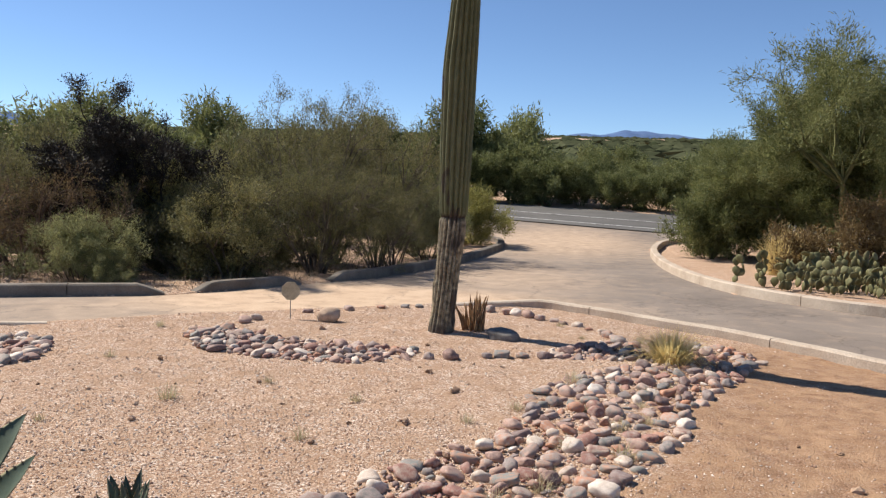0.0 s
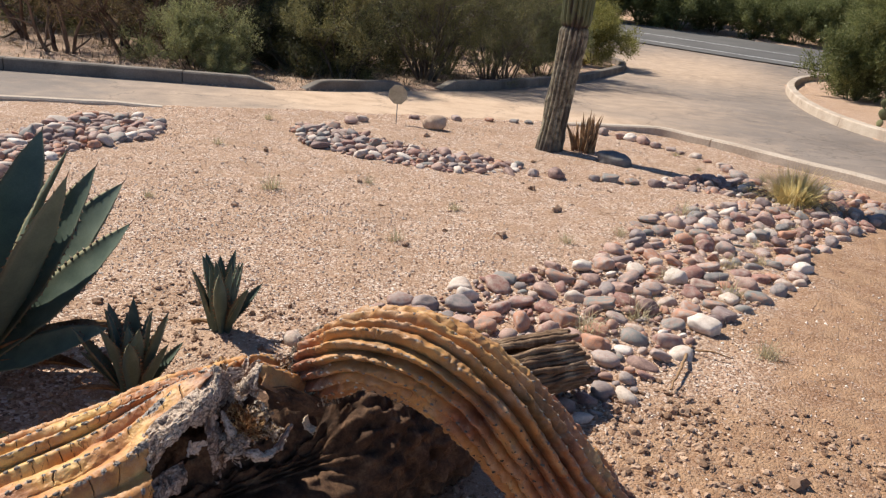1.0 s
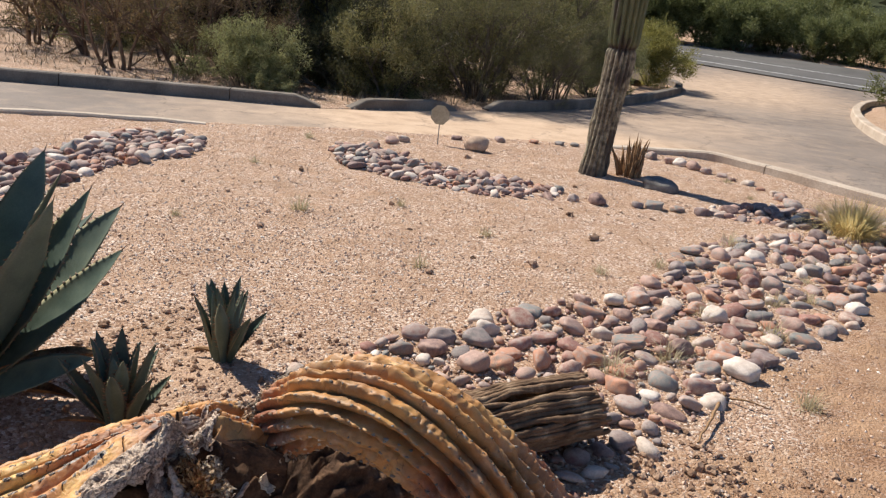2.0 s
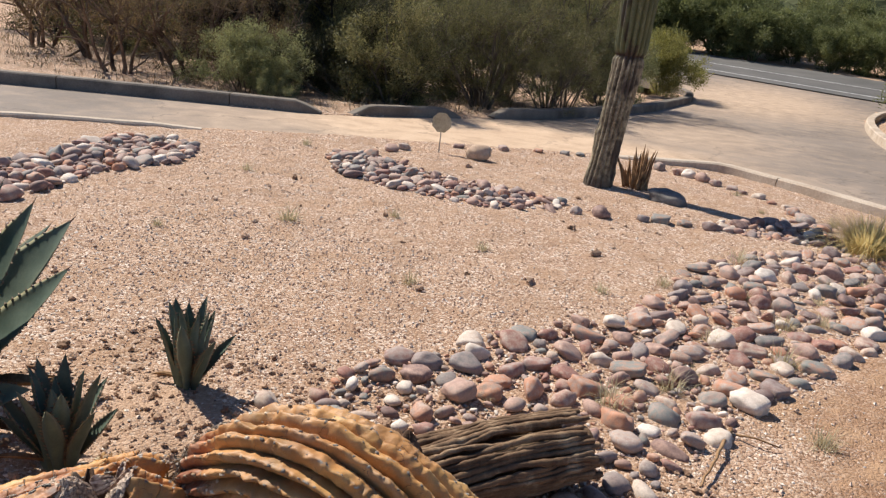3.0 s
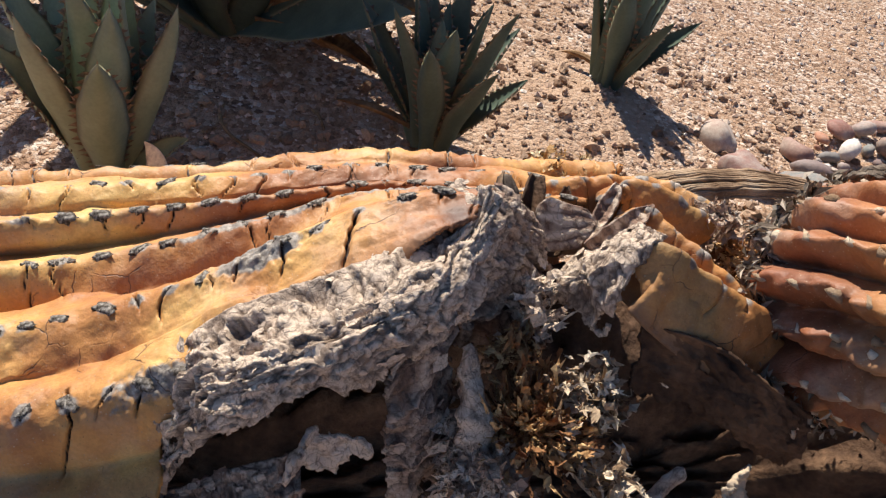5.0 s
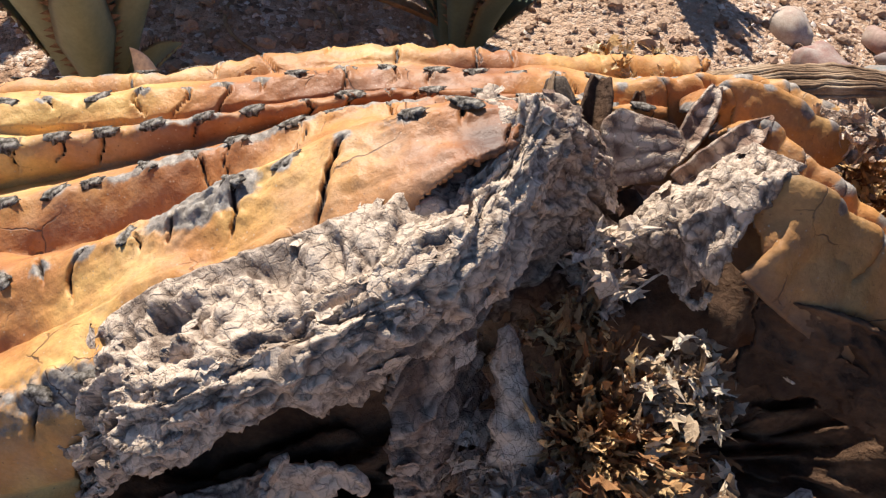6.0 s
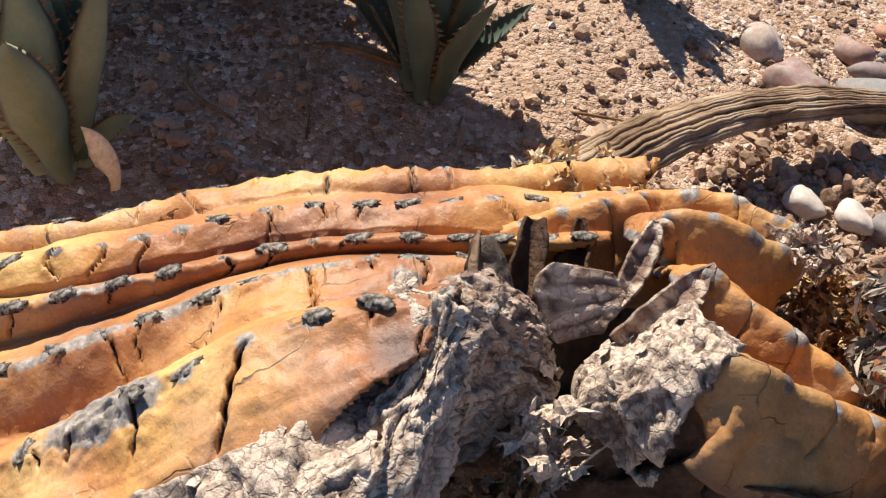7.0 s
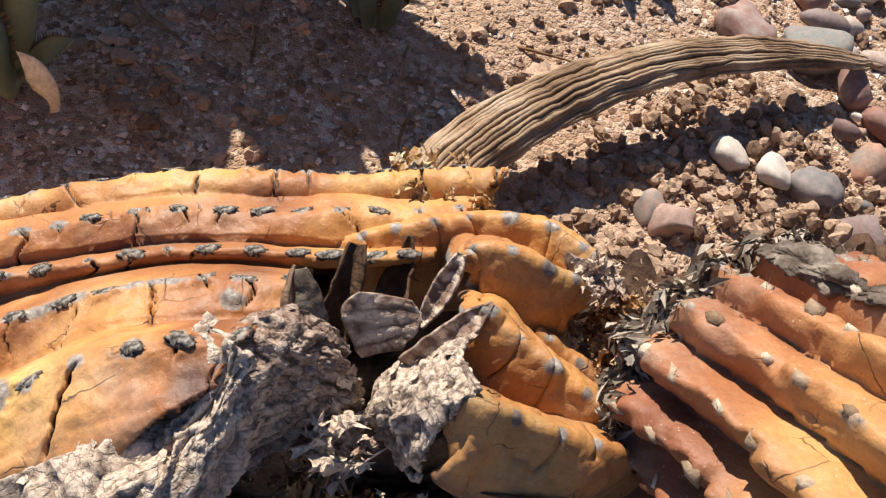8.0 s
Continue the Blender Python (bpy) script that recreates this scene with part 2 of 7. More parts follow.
def skin_material(name, stops):
    """Dried, leathery cactus skin: ochre to rust, grey scars along the ribs, darkened rot near the wound, painted shade
    in the arm's furrows.
    """
    m, nt, bsdf, c = start(name)
    large, mid, fine = noise_tex(nt, c, 9.0, 4.0), noise_tex(nt, c, 45.0, 5.0, 0.6), noise_tex(nt, c, 420.0, 4.0, 0.6)
    col = ramp(nt, large.outputs[0], stops)
    col = mix(nt, ramp(nt, mid.outputs[0], [(0.48, (0, 0, 0)), (0.70, (0.55, 0.55, 0.55))]), col, (0.30, 0.11, 0.042))
    gold = node(nt, "Attribute")
    gold.attribute_name = "gold"
    col = mix(nt, maths(nt, "MULTIPLY", gold.outputs["Fac"], 0.75), col, mix(nt, mid.outputs[0], (0.48, 0.25, 0.06), (0.72, 0.46, 0.15)))
    scar = node(nt, "Attribute")
    scar.attribute_name = "scar"
    edge = maths(nt, "ADD", scar.outputs["Fac"], maths(nt, "MULTIPLY", maths(nt, "SUBTRACT", mid.outputs[0], 0.5), 1.6))
    grey = ramp(nt, noise_tex(nt, c, 160.0, 5.0, 0.7).outputs[0], [(0.3, (0.085, 0.068, 0.055)), (0.5, (0.25, 0.21, 0.175)), (0.75, (0.52, 0.46, 0.39))])
    col = mix(nt, ramp(nt, edge, [(0.45, (0, 0, 0)), (0.62, (1, 1, 1))]), col, grey)
    wob = node(nt, "VectorMath")
    wob.operation = "MULTIPLY_ADD"
    wob.inputs[1].default_value = (0.010, 0.010, 0.010)
    nt.links.new(noise_tex(nt, c, 60.0, 3.0).outputs["Color"], wob.inputs[0])
    nt.links.new(c, wob.inputs[2])
    lines = noise_tex(nt, wob.outputs[0], 34.0, kind="Voronoi")
    lines.feature = "DISTANCE_TO_EDGE"
    some = ramp(nt, noise_tex(nt, c, 22.0, 2.0).outputs[0], [(0.56, (0, 0, 0)), (0.62, (1, 1, 1))])
    thin = mix(nt, 1.0, some, ramp(nt, lines.outputs["Distance"], [(0.006, (1, 1, 1)), (0.016, (0, 0, 0))]), "MULTIPLY")
    col = mix(nt, maths(nt, "MULTIPLY", thin, 0.85), col, (0.06, 0.025, 0.015))
    dust = ramp(nt, noise_tex(nt, c, 17.0, 6.0, 0.7).outputs[0], [(0.50, (0, 0, 0)), (0.75, (0.45, 0.45, 0.45))])
    col = mix(nt, dust, col, (0.50, 0.39, 0.28))
    specks = noise_tex(nt, c, 300.0, kind="Voronoi")
    col = mix(nt, ramp(nt, specks.outputs["Distance"], [(0.10, (0.5, 0.5, 0.5)), (0.17, (0, 0, 0))]), col, mix(nt, ramp(nt, mid.outputs[0], [(0.45, (0, 0, 0)), (0.55, (1, 1, 1))]), (0.12, 0.06, 0.035), (0.62, 0.50, 0.36)))
    # One dark colour for rot by the wound and for shade painted on the arm.
    rot_shade = node(nt, "Attribute")
    rot_shade.attribute_name = "rot_shade"
    edge2 = maths(nt, "ADD", rot_shade.outputs["Fac"], maths(nt, "MULTIPLY", maths(nt, "SUBTRACT", large.outputs[0], 0.5), 1.2))
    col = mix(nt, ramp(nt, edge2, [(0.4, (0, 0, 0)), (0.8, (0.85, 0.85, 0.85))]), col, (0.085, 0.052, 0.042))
    # Cracks: dark inner flesh, with the cavity's shade put into the colour.
    split = node(nt, "Attribute")
    split.attribute_name = "split"
    col = mix(nt, ramp(nt, split.outputs["Fac"], [(0.3, (0, 0, 0)), (0.6, (1, 1, 1))]), col, (0.03, 0.013, 0.009))
    grain = ramp(nt, fine.outputs[0], [(0.3, (0.82, 0.82, 0.82)), (0.7, (1.1, 1.1, 1.1))])
    nt.links.new(mix(nt, 0.8, col, grain, "MULTIPLY"), bsdf.inputs["Base Color"])
    bsdf.inputs["Roughness"].default_value = 0.54
    bsdf.inputs["Specular IOR Level"].default_value = 0.35
    h = maths(nt, "ADD", maths(nt, "MULTIPLY", mid.outputs[0], 0.8), maths(nt, "MULTIPLY", fine.outputs[0], 0.2))
    h = maths(nt, "SUBTRACT", h, maths(nt, "MULTIPLY", thin, 0.5))
    bumped(nt, bsdf, h, 0.42, 0.005)
    return m


def bark_material():
    """Papery dead bark: bleached on the ridges, brown below, with dark gaps between the layers."""
    m, nt, bsdf, c = start("flaking_bark")
    a, b, f = noise_tex(nt, c, 24.0, 5.0, 0.6), noise_tex(nt, c, 150.0, 6.0, 0.7), noise_tex(nt, c, 520.0, 4.0, 0.6)
    pale = mix(nt, b.outputs[0], (0.46, 0.325, 0.225), (0.84, 0.68, 0.53))
    brown = mix(nt, b.outputs[0], (0.15, 0.080, 0.055), (0.40, 0.255, 0.175))
    layer = node(nt, "Attribute")
    layer.attribute_name = "layer"
    fac = maths(nt, "ADD", maths(nt, "MULTIPLY", layer.outputs["Fac"], 0.55), maths(nt, "MULTIPLY", a.outputs[0], 0.6))
    col = mix(nt, ramp(nt, fac, [(0.32, (0, 0, 0)), (0.62, (1, 1, 1))]), brown, pale)
    col = mix(nt, ramp(nt, b.outputs[0], [(0.34, (0.7, 0.7, 0.7)), (0.46, (0, 0, 0))]), col, (0.13, 0.08, 0.055))
    split = node(nt, "Attribute")
    split.attribute_name = "split"
    wob = node(nt, "VectorMath")
    wob.operation = "MULTIPLY_ADD"
    wob.inputs[1].default_value = (0.012, 0.012, 0.012)
    nt.links.new(noise_tex(nt, c, 90.0, 4.0).outputs["Color"], wob.inputs[0])
    nt.links.new(c, wob.inputs[2])
    crackle = noise_tex(nt, wob.outputs[0], 130.0, kind="Voronoi")
    crackle.feature = "DISTANCE_TO_EDGE"
    gaps = ramp(nt, crackle.outputs["Distance"], [(0.01, (1, 1, 1)), (0.06, (0, 0, 0))])
    col = mix(nt, maths(nt, "MULTIPLY", gaps, 0.35), col, (0.10, 0.056, 0.038))
    col = mix(nt, maths(nt, "MULTIPLY", split.outputs["Fac"], 0.75), col, (0.08, 0.045, 0.03))
    nt.links.new(col, bsdf.inputs["Base Color"])
    bsdf.inputs["Roughness"].default_value = 0.9
    h = maths(nt, "ADD", b.outputs[0], maths(nt, "MULTIPLY", f.outputs[0], 0.5))
    bumped(nt, bsdf, maths(nt, "SUBTRACT", h, maths(nt, "MULTIPLY", gaps, 0.25)), 0.7, 0.003)
    return m


def leaf_material(name, dark, light, rough=0.6, see=0.4):
    """Small leaves that let some light through."""
    m, nt, bsdf, c = start(name)
    geo = node(nt, "NewGeometry")
    info = node(nt, "ObjectInfo")
    n = noise_tex(nt, c, 1.3, 3.0)
    fac = maths(nt, "ADD", maths(nt, "MULTIPLY", geo.outputs["Random Per Island"], 0.55), maths(nt, "MULTIPLY", n.outputs[0], 0.5))
    fac = maths(nt, "ADD", fac, maths(nt, "MULTIPLY", maths(nt, "SUBTRACT", info.outputs["Random"], 0.5), 0.3), True)
    col = ramp(nt, fac, [(0.2, dark), (0.85, light)])
    nt.links.new(col, bsdf.inputs["Base Color"])
    bsdf.inputs["Roughness"].default_value = rough
    bsdf.inputs["Specular IOR Level"].default_value = 0.25
    tr = node(nt, "BsdfTranslucent")
    nt.links.new(col, tr.inputs[0])
    ms = node(nt, "MixShader")
    ms.inputs[0].default_value = see
    nt.links.new(bsdf.outputs[0], ms.inputs[1]), nt.links.new(tr.outputs[0], ms.inputs[2])
    nt.links.new(ms.outputs[0], nt.nodes["Material Output"].inputs[0])
    return m


def agave_material(name, dark, light, dry=0.0):
    m, nt, bsdf, c = start(name)
    info = node(nt, "ObjectInfo")
    big, fine = noise_tex(nt, c, 7.0, 5.0, 0.6), noise_tex(nt, c, 150.0, 4.0)
    col = ramp(nt, maths(nt, "ADD", maths(nt, "MULTIPLY", big.outputs[0], 0.8), maths(nt, "MULTIPLY", info.outputs["Random"], 0.25)), [(0.3, dark), (0.8, light)])
    edge = node(nt, "Attribute")
    edge.attribute_name = "margin"
    col = mix(nt, edge.outputs["Fac"], col, (0.30, 0.25, 0.14))
    nt.links.new(mix(nt, 0.4, col, ramp(nt, fine.outputs[0], [(0.3, (0.75, 0.75, 0.75)), (0.7, (1.15, 1.15, 1.15))]), "MULTIPLY"), bsdf.inputs["Base Color"])
    bsdf.inputs["Roughness"].default_value = 0.68
    bsdf.inputs["Specular IOR Level"].default_value = 0.2
    bumped(nt, bsdf, big.outputs[0], 0.15, 0.004)
    return m


def saguaro_material():
    m, nt, bsdf, c = start("saguaro_skin")
    big, mid, fine = noise_tex(nt, c, 2.2, 5.0), noise_tex(nt, c, 14.0, 5.0, 0.65), noise_tex(nt, c, 90.0, 5.0)
    green = ramp(nt, big.outputs[0], [(0.3, (0.075, 0.085, 0.035)), (0.7, (0.15, 0.15, 0.065))])
    old = ramp(nt, mid.outputs[0], [(0.36, (0.075, 0.055, 0.036)), (0.5, (0.23, 0.185, 0.115)), (0.64, (0.40, 0.335, 0.215))])
    age = node(nt, "Attribute")
    age.attribute_name = "age"
    fac = maths(nt, "ADD", age.outputs["Fac"], maths(nt, "MULTIPLY", maths(nt, "SUBTRACT", mid.outputs[0], 0.5), 0.7), True)
    col = mix(nt, fac, green, old)
    scar = node(nt, "Attribute")
    scar.attribute_name = "scar"
    col = mix(nt, scar.outputs["Fac"], col, (0.045, 0.03, 0.022))
    grain = ramp(nt, fine.outputs[0], [(0.3, (0.75, 0.75, 0.75)), (0.7, (1.15, 1.15, 1.15))])
    nt.links.new(mix(nt, 0.7, col, grain, "MULTIPLY"), bsdf.inputs["Base Color"])
    bsdf.inputs["Roughness"].default_value = 0.75
    bumped(nt, bsdf, maths(nt, "ADD", mid.outputs[0], fine.outputs[0]), 0.4, 0.01)
    return m


ROCK_STOPS = [(0.0, (0.068, 0.090, 0.083)), (0.09, (0.153, 0.150, 0.137)), (0.18, (0.306, 0.245, 0.220)), (0.28, (0.189, 0.116, 0.100)), (0.38, (0.450, 0.292, 0.228)), (0.48, (0.216, 0.219, 0.199)),
              (0.58, (0.486, 0.232, 0.137)), (0.66, (0.414, 0.335, 0.286)), (0.76, (0.288, 0.133, 0.100)), (0.86, (0.504, 0.396, 0.315)), (1.0, (0.738, 0.645, 0.556))]
M_GRAVEL = gravel_material()
M_DRIVE = drive_material()
M_SKIN = skin_material("dried_skin", [(0.30, (0.20, 0.066, 0.026)), (0.42, (0.40, 0.160, 0.052)), (0.54, (0.56, 0.265, 0.078)), (0.68, (0.70, 0.43, 0.145))])
M_ARM_SKIN = skin_material("rusty_dried_skin", [(0.30, (0.10, 0.038, 0.022)), (0.43, (0.27, 0.095, 0.044)), (0.56, (0.43, 0.18, 0.070)), (0.72, (0.60, 0.36, 0.14))])
M_BARK = bark_material()
M_ROCK = plain("river_rock_stone", ROCK_STOPS, 2.2, 0.7, 0.25, 0.004, 9.0, 0.35, "object")
M_PEBBLE = plain("pebble_stone", [(0.0, (0.16, 0.10, 0.07)), (0.15, (0.36, 0.225, 0.155)), (0.5, (0.56, 0.39, 0.29)), (0.85, (0.76, 0.62, 0.50)), (1.0, (0.86, 0.78, 0.69))], 12.0, 0.9, 0.2, 0.003, 8.0, 0.2, "island")
M_ROCK_BITS = plain("small_rock_stone", ROCK_STOPS, 14.0, 0.75, 0.25, 0.004, 9.0, 0.3, "island")
M_CLOD = plain("soil_clod", [(0.2, (0.22, 0.135, 0.088)), (0.8, (0.54, 0.37, 0.255))], 30.0, 0.95, 0.5, 0.006, 8.0, 0.1, "island")
M_KERB = plain("kerb_concrete", [(0.3, (0.40, 0.31, 0.235)), (0.7, (0.55, 0.455, 0.36))], 2.5, 0.9, 0.35, 0.006, 22.0, 0.2)
# Worn grey, darkened further: the shade on the far kerbs' faces is in the colour.
M_KERB_GREY = plain("weathered_shaded_kerb_concrete", [(0.3, (0.12, 0.10, 0.082)), (0.7, (0.26, 0.218, 0.178))], 2.5, 0.9, 0.4, 0.006, 22.0, 0.2)
M_ROAD = plain("road_asphalt", [(0.3, (0.10, 0.095, 0.09)), (0.7, (0.15, 0.14, 0.13))], 0.6, 0.9, 0.3, 0.006, 60.0, 0.2)
M_LINE = plain("road_paint", [(0.3, (0.45, 0.44, 0.42)), (0.7, (0.7, 0.69, 0.66))], 3.0, 0.8, 0.2, 0.002, 8.0, 0.3)
M_AGAVE = agave_material("agave_skin", (0.058, 0.088, 0.066), (0.170, 0.212, 0.156))
M_PUP = agave_material("young_agave_skin", (0.17, 0.22, 0.145), (0.37, 0.42, 0.29))
M_THORN = plain("thorn_horn", [(0.3, (0.09, 0.045, 0.025)), (0.7, (0.33, 0.25, 0.17))], 60.0, 0.6, 0.1, 0.001, 4.0, 0.3)
M_DRY_LEAF = plain("dried_leaf", [(0.3, (0.14, 0.065, 0.03)), (0.7, (0.40, 0.25, 0.13))], 14.0, 0.85, 0.4, 0.004, 8.0, 0.2)
M_PALE_LEAF = plain("bleached_dead_leaf", [(0.3, (0.58, 0.46, 0.30)), (0.7, (0.84, 0.76, 0.60))], 20.0, 0.85, 0.3, 0.003, 8.0, 0.2)
M_SAGUARO = saguaro_material()
M_WOOD = plain("weathered_ribs", [(0.3, (0.15, 0.085, 0.048)), (0.5, (0.37, 0.245, 0.15)), (0.72, (0.56, 0.42, 0.29))], 9.0, 0.9, 0.6, 0.006, 12.0, 0.15)
M_WOOD_DARK = plain("charred_looking_ribs", [(0.3, (0.08, 0.048, 0.03)), (0.55, (0.20, 0.125, 0.075)), (0.75, (0.42, 0.30, 0.19))], 12.0, 0.9, 0.7, 0.006, 10.0, 0.15)
M_CORE = plain("rotten_core", [(0.25, (0.17, 0.075, 0.035)), (0.5, (0.38, 0.195, 0.085)), (0.8, (0.62, 0.41, 0.20))], 40.0, 0.9, 0.5, 0.003, 8.0, 0.1, "island")
M_PITH = plain("bleached_pith", [(0.25, (0.25, 0.16, 0.095)), (0.5, (0.45, 0.33, 0.22)), (0.8, (0.70, 0.57, 0.42))], 40.0, 0.9, 0.5, 0.003, 8.0, 0.1, "island")
M_STRAWFIBRE = plain("tan_fibres", [(0.25, (0.36, 0.21, 0.09)), (0.5, (0.60, 0.42, 0.22)), (0.8, (0.78, 0.63, 0.40))], 40.0, 0.9, 0.5, 0.003, 8.0, 0.1, "island")
M_DARK_BARK = plain("dark_fibrous_bark", [(0.28, (0.05, 0.034, 0.025)), (0.5, (0.19, 0.145, 0.11)), (0.72, (0.48, 0.40, 0.31))], 45.0, 0.95, 0.7, 0.004, 8.0, 0.1)
M_FIBRE = plain("fibrous_bark", [(0.1, (0.06, 0.042, 0.030)), (0.5, (0.22, 0.17, 0.125)), (0.9, (0.50, 0.42, 0.33))], 30.0, 0.95, 0.4, 0.002, 8.0, 0.1, "island")
M_AREOLE = plain("woolly_areole", [(0.36, (0.060, 0.048, 0.038)), (0.50, (0.23, 0.195, 0.16)), (0.66, (0.52, 0.46, 0.385))], 1.8, 0.95, 0.7, 0.003, 5.0, 0.1)
M_WOUND = plain("dark_inner_flesh", [(0.3, (0.040, 0.022, 0.014)), (0.52, (0.11, 0.060, 0.035)), (0.75, (0.25, 0.145, 0.082))], 18.0, 0.85, 0.6, 0.008, 8.0, 0.2)
M_LEAF_OLIVE = leaf_material("olive_leaves", (0.075, 0.074, 0.030), (0.28, 0.25, 0.105))
M_LEAF_GREEN = leaf_material("palo_verde_leaves", (0.085, 0.098, 0.034), (0.27, 0.28, 0.11))
M_LEAF_PALE = leaf_material("pale_shrub_leaves", (0.15, 0.155, 0.065), (0.38, 0.37, 0.17))
M_LEAF_YELLOW = leaf_material("yellowish_leaves", (0.15, 0.145, 0.040), (0.37, 0.34, 0.105))
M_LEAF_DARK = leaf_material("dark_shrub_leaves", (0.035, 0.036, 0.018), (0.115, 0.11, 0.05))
M_LEAF_DRY = leaf_material("rusty_dry_leaves", (0.12, 0.078, 0.036), (0.28, 0.195, 0.085))
M_WEED = leaf_material("grey_weed", (0.34, 0.28, 0.16), (0.62, 0.54, 0.36), 0.7, 0.4)
M_BRUSH = leaf_material("dry_brush", (0.10, 0.070, 0.045), (0.34, 0.26, 0.165), 0.8, 0.15)
M_STRAW = leaf_material("straw_grass", (0.62, 0.48, 0.20), (0.90, 0.76, 0.40), 0.6, 0.55)
M_TWIG = plain("grey_twig_bark", [(0.3, (0.06, 0.045, 0.035)), (0.7, (0.21, 0.17, 0.135))], 4.0, 0.9, 0.3, 0.005, 12.0, 0.15)
M_TWIG_BROWN = plain("brown_twig_bark", [(0.3, (0.075, 0.045, 0.030)), (0.7, (0.24, 0.165, 0.115))], 4.0, 0.9, 0.3, 0.005, 12.0, 0.15)
M_TWIG_BLACK = plain("burnt_twig_bark", [(0.3, (0.012, 0.010, 0.009)), (0.7, (0.05, 0.042, 0.036))], 4.0, 0.9, 0.3, 0.005, 12.0, 0.15)
M_LEAF_BLACK = leaf_material("burnt_leaves", (0.012, 0.010, 0.008), (0.05, 0.04, 0.03), 0.7, 0.1)
M_GREEN_TWIG = plain("green_twig_bark", [(0.3, (0.07, 0.075, 0.03)), (0.7, (0.19, 0.19, 0.085))], 4.0, 0.85, 0.3, 0.005, 12.0, 0.2)
M_PEAR = agave_material("prickly_pear_pad_skin", (0.055, 0.058, 0.024), (0.20, 0.195, 0.088))
M_SIGN = plain("faded_sign_face", [(0.3, (0.38, 0.32, 0.20)), (0.7, (0.50, 0.43, 0.29))], 8.0, 0.6, 0.1, 0.001, 8.0, 0.4)
M_METAL = plain("dull_steel", [(0.3, (0.20, 0.18, 0.16)), (0.7, (0.34, 0.32, 0.29))], 30.0, 0.5, 0.1, 0.001, 8.0, 0.5)
M_BOULDER = plain("tan_boulder", [(0.3, (0.40, 0.27, 0.185)), (0.7, (0.57, 0.43, 0.32))], 9.0, 0.9, 0.5, 0.008, 9.0, 0.2)
M_DARK_ROCK = plain("dark_grey_boulder", [(0.3, (0.12, 0.11, 0.10)), (0.7, (0.24, 0.22, 0.20))], 9.0, 0.9, 0.5, 0.008, 9.0, 0.2)
M_MOUNTAIN = plain("hazy_mountain", [(0.3, (0.10, 0.16, 0.30)), (0.7, (0.15, 0.22, 0.37))], 0.004, 1.0, 0.0, 0.1, 6.0, 0.0)
M_FAR_SCRUB = plain("far_scrub", [(0.3, (0.035, 0.042, 0.022)), (0.7, (0.085, 0.09, 0.05))], 0.05, 1.0, 0.0, 0.1, 9.0, 0.0)

# ---------------------------------------------------------------- the land
NEAR_LEFT = np.array([(-24, -6.5), (-12, 2.6), (-7.8, 5.83), (-6.5, 6.88), (-5.1, 7.93), (-3.9, 9.0)])
NEAR_RIGHT = np.array([(-1.5, 10.75), (-0.72, 11.0), (0.04, 11.12), (0.8, 10.68), (1.45, 10.17), (2.35, 9.47), (3.2, 8.54), (4.3, 7.1), (8.0, 1.5)])
ISLAND = np.array([(5.2, 29.5), (3.5, 27.0), (2.62, 23.0), (2.36, 19.0), (2.54, 15.9), (3.09, 13.88), (3.96, 12.62), (4.85, 11.95), (7.0, 10.9), (14.0, 8.0)])
FAR_A = np.array([(-26, -3.5), (-14, 4.6), (-9.6, 7.55), (-8.5, 8.25), (-7.7, 8.72), (-6.7, 9.25), (-5.0, 10.15)])
FAR_B = np.array([(-4.72, 10.5), (-4.25, 11.2), (-3.72, 12.0)])
FAR_C = np.array([(-3.4, 12.55), (-2.85, 13.6), (-2.3, 15.3), (-1.85, 17.2), (-1.58, 19.6), (-1.45, 22.0), (-1.9, 24.5), (-3.4, 26.5)])
DRIVE = np.concatenate([NEAR_LEFT, NEAR_RIGHT, [(14, 4.5)], ISLAND[::-1], [(12, 31.0), (-10, 37.0)], FAR_C[::-1], FAR_B[::-1], FAR_A[::-1]])


def road_v(x, y):
    return 0.37 * x + 0.93 * y


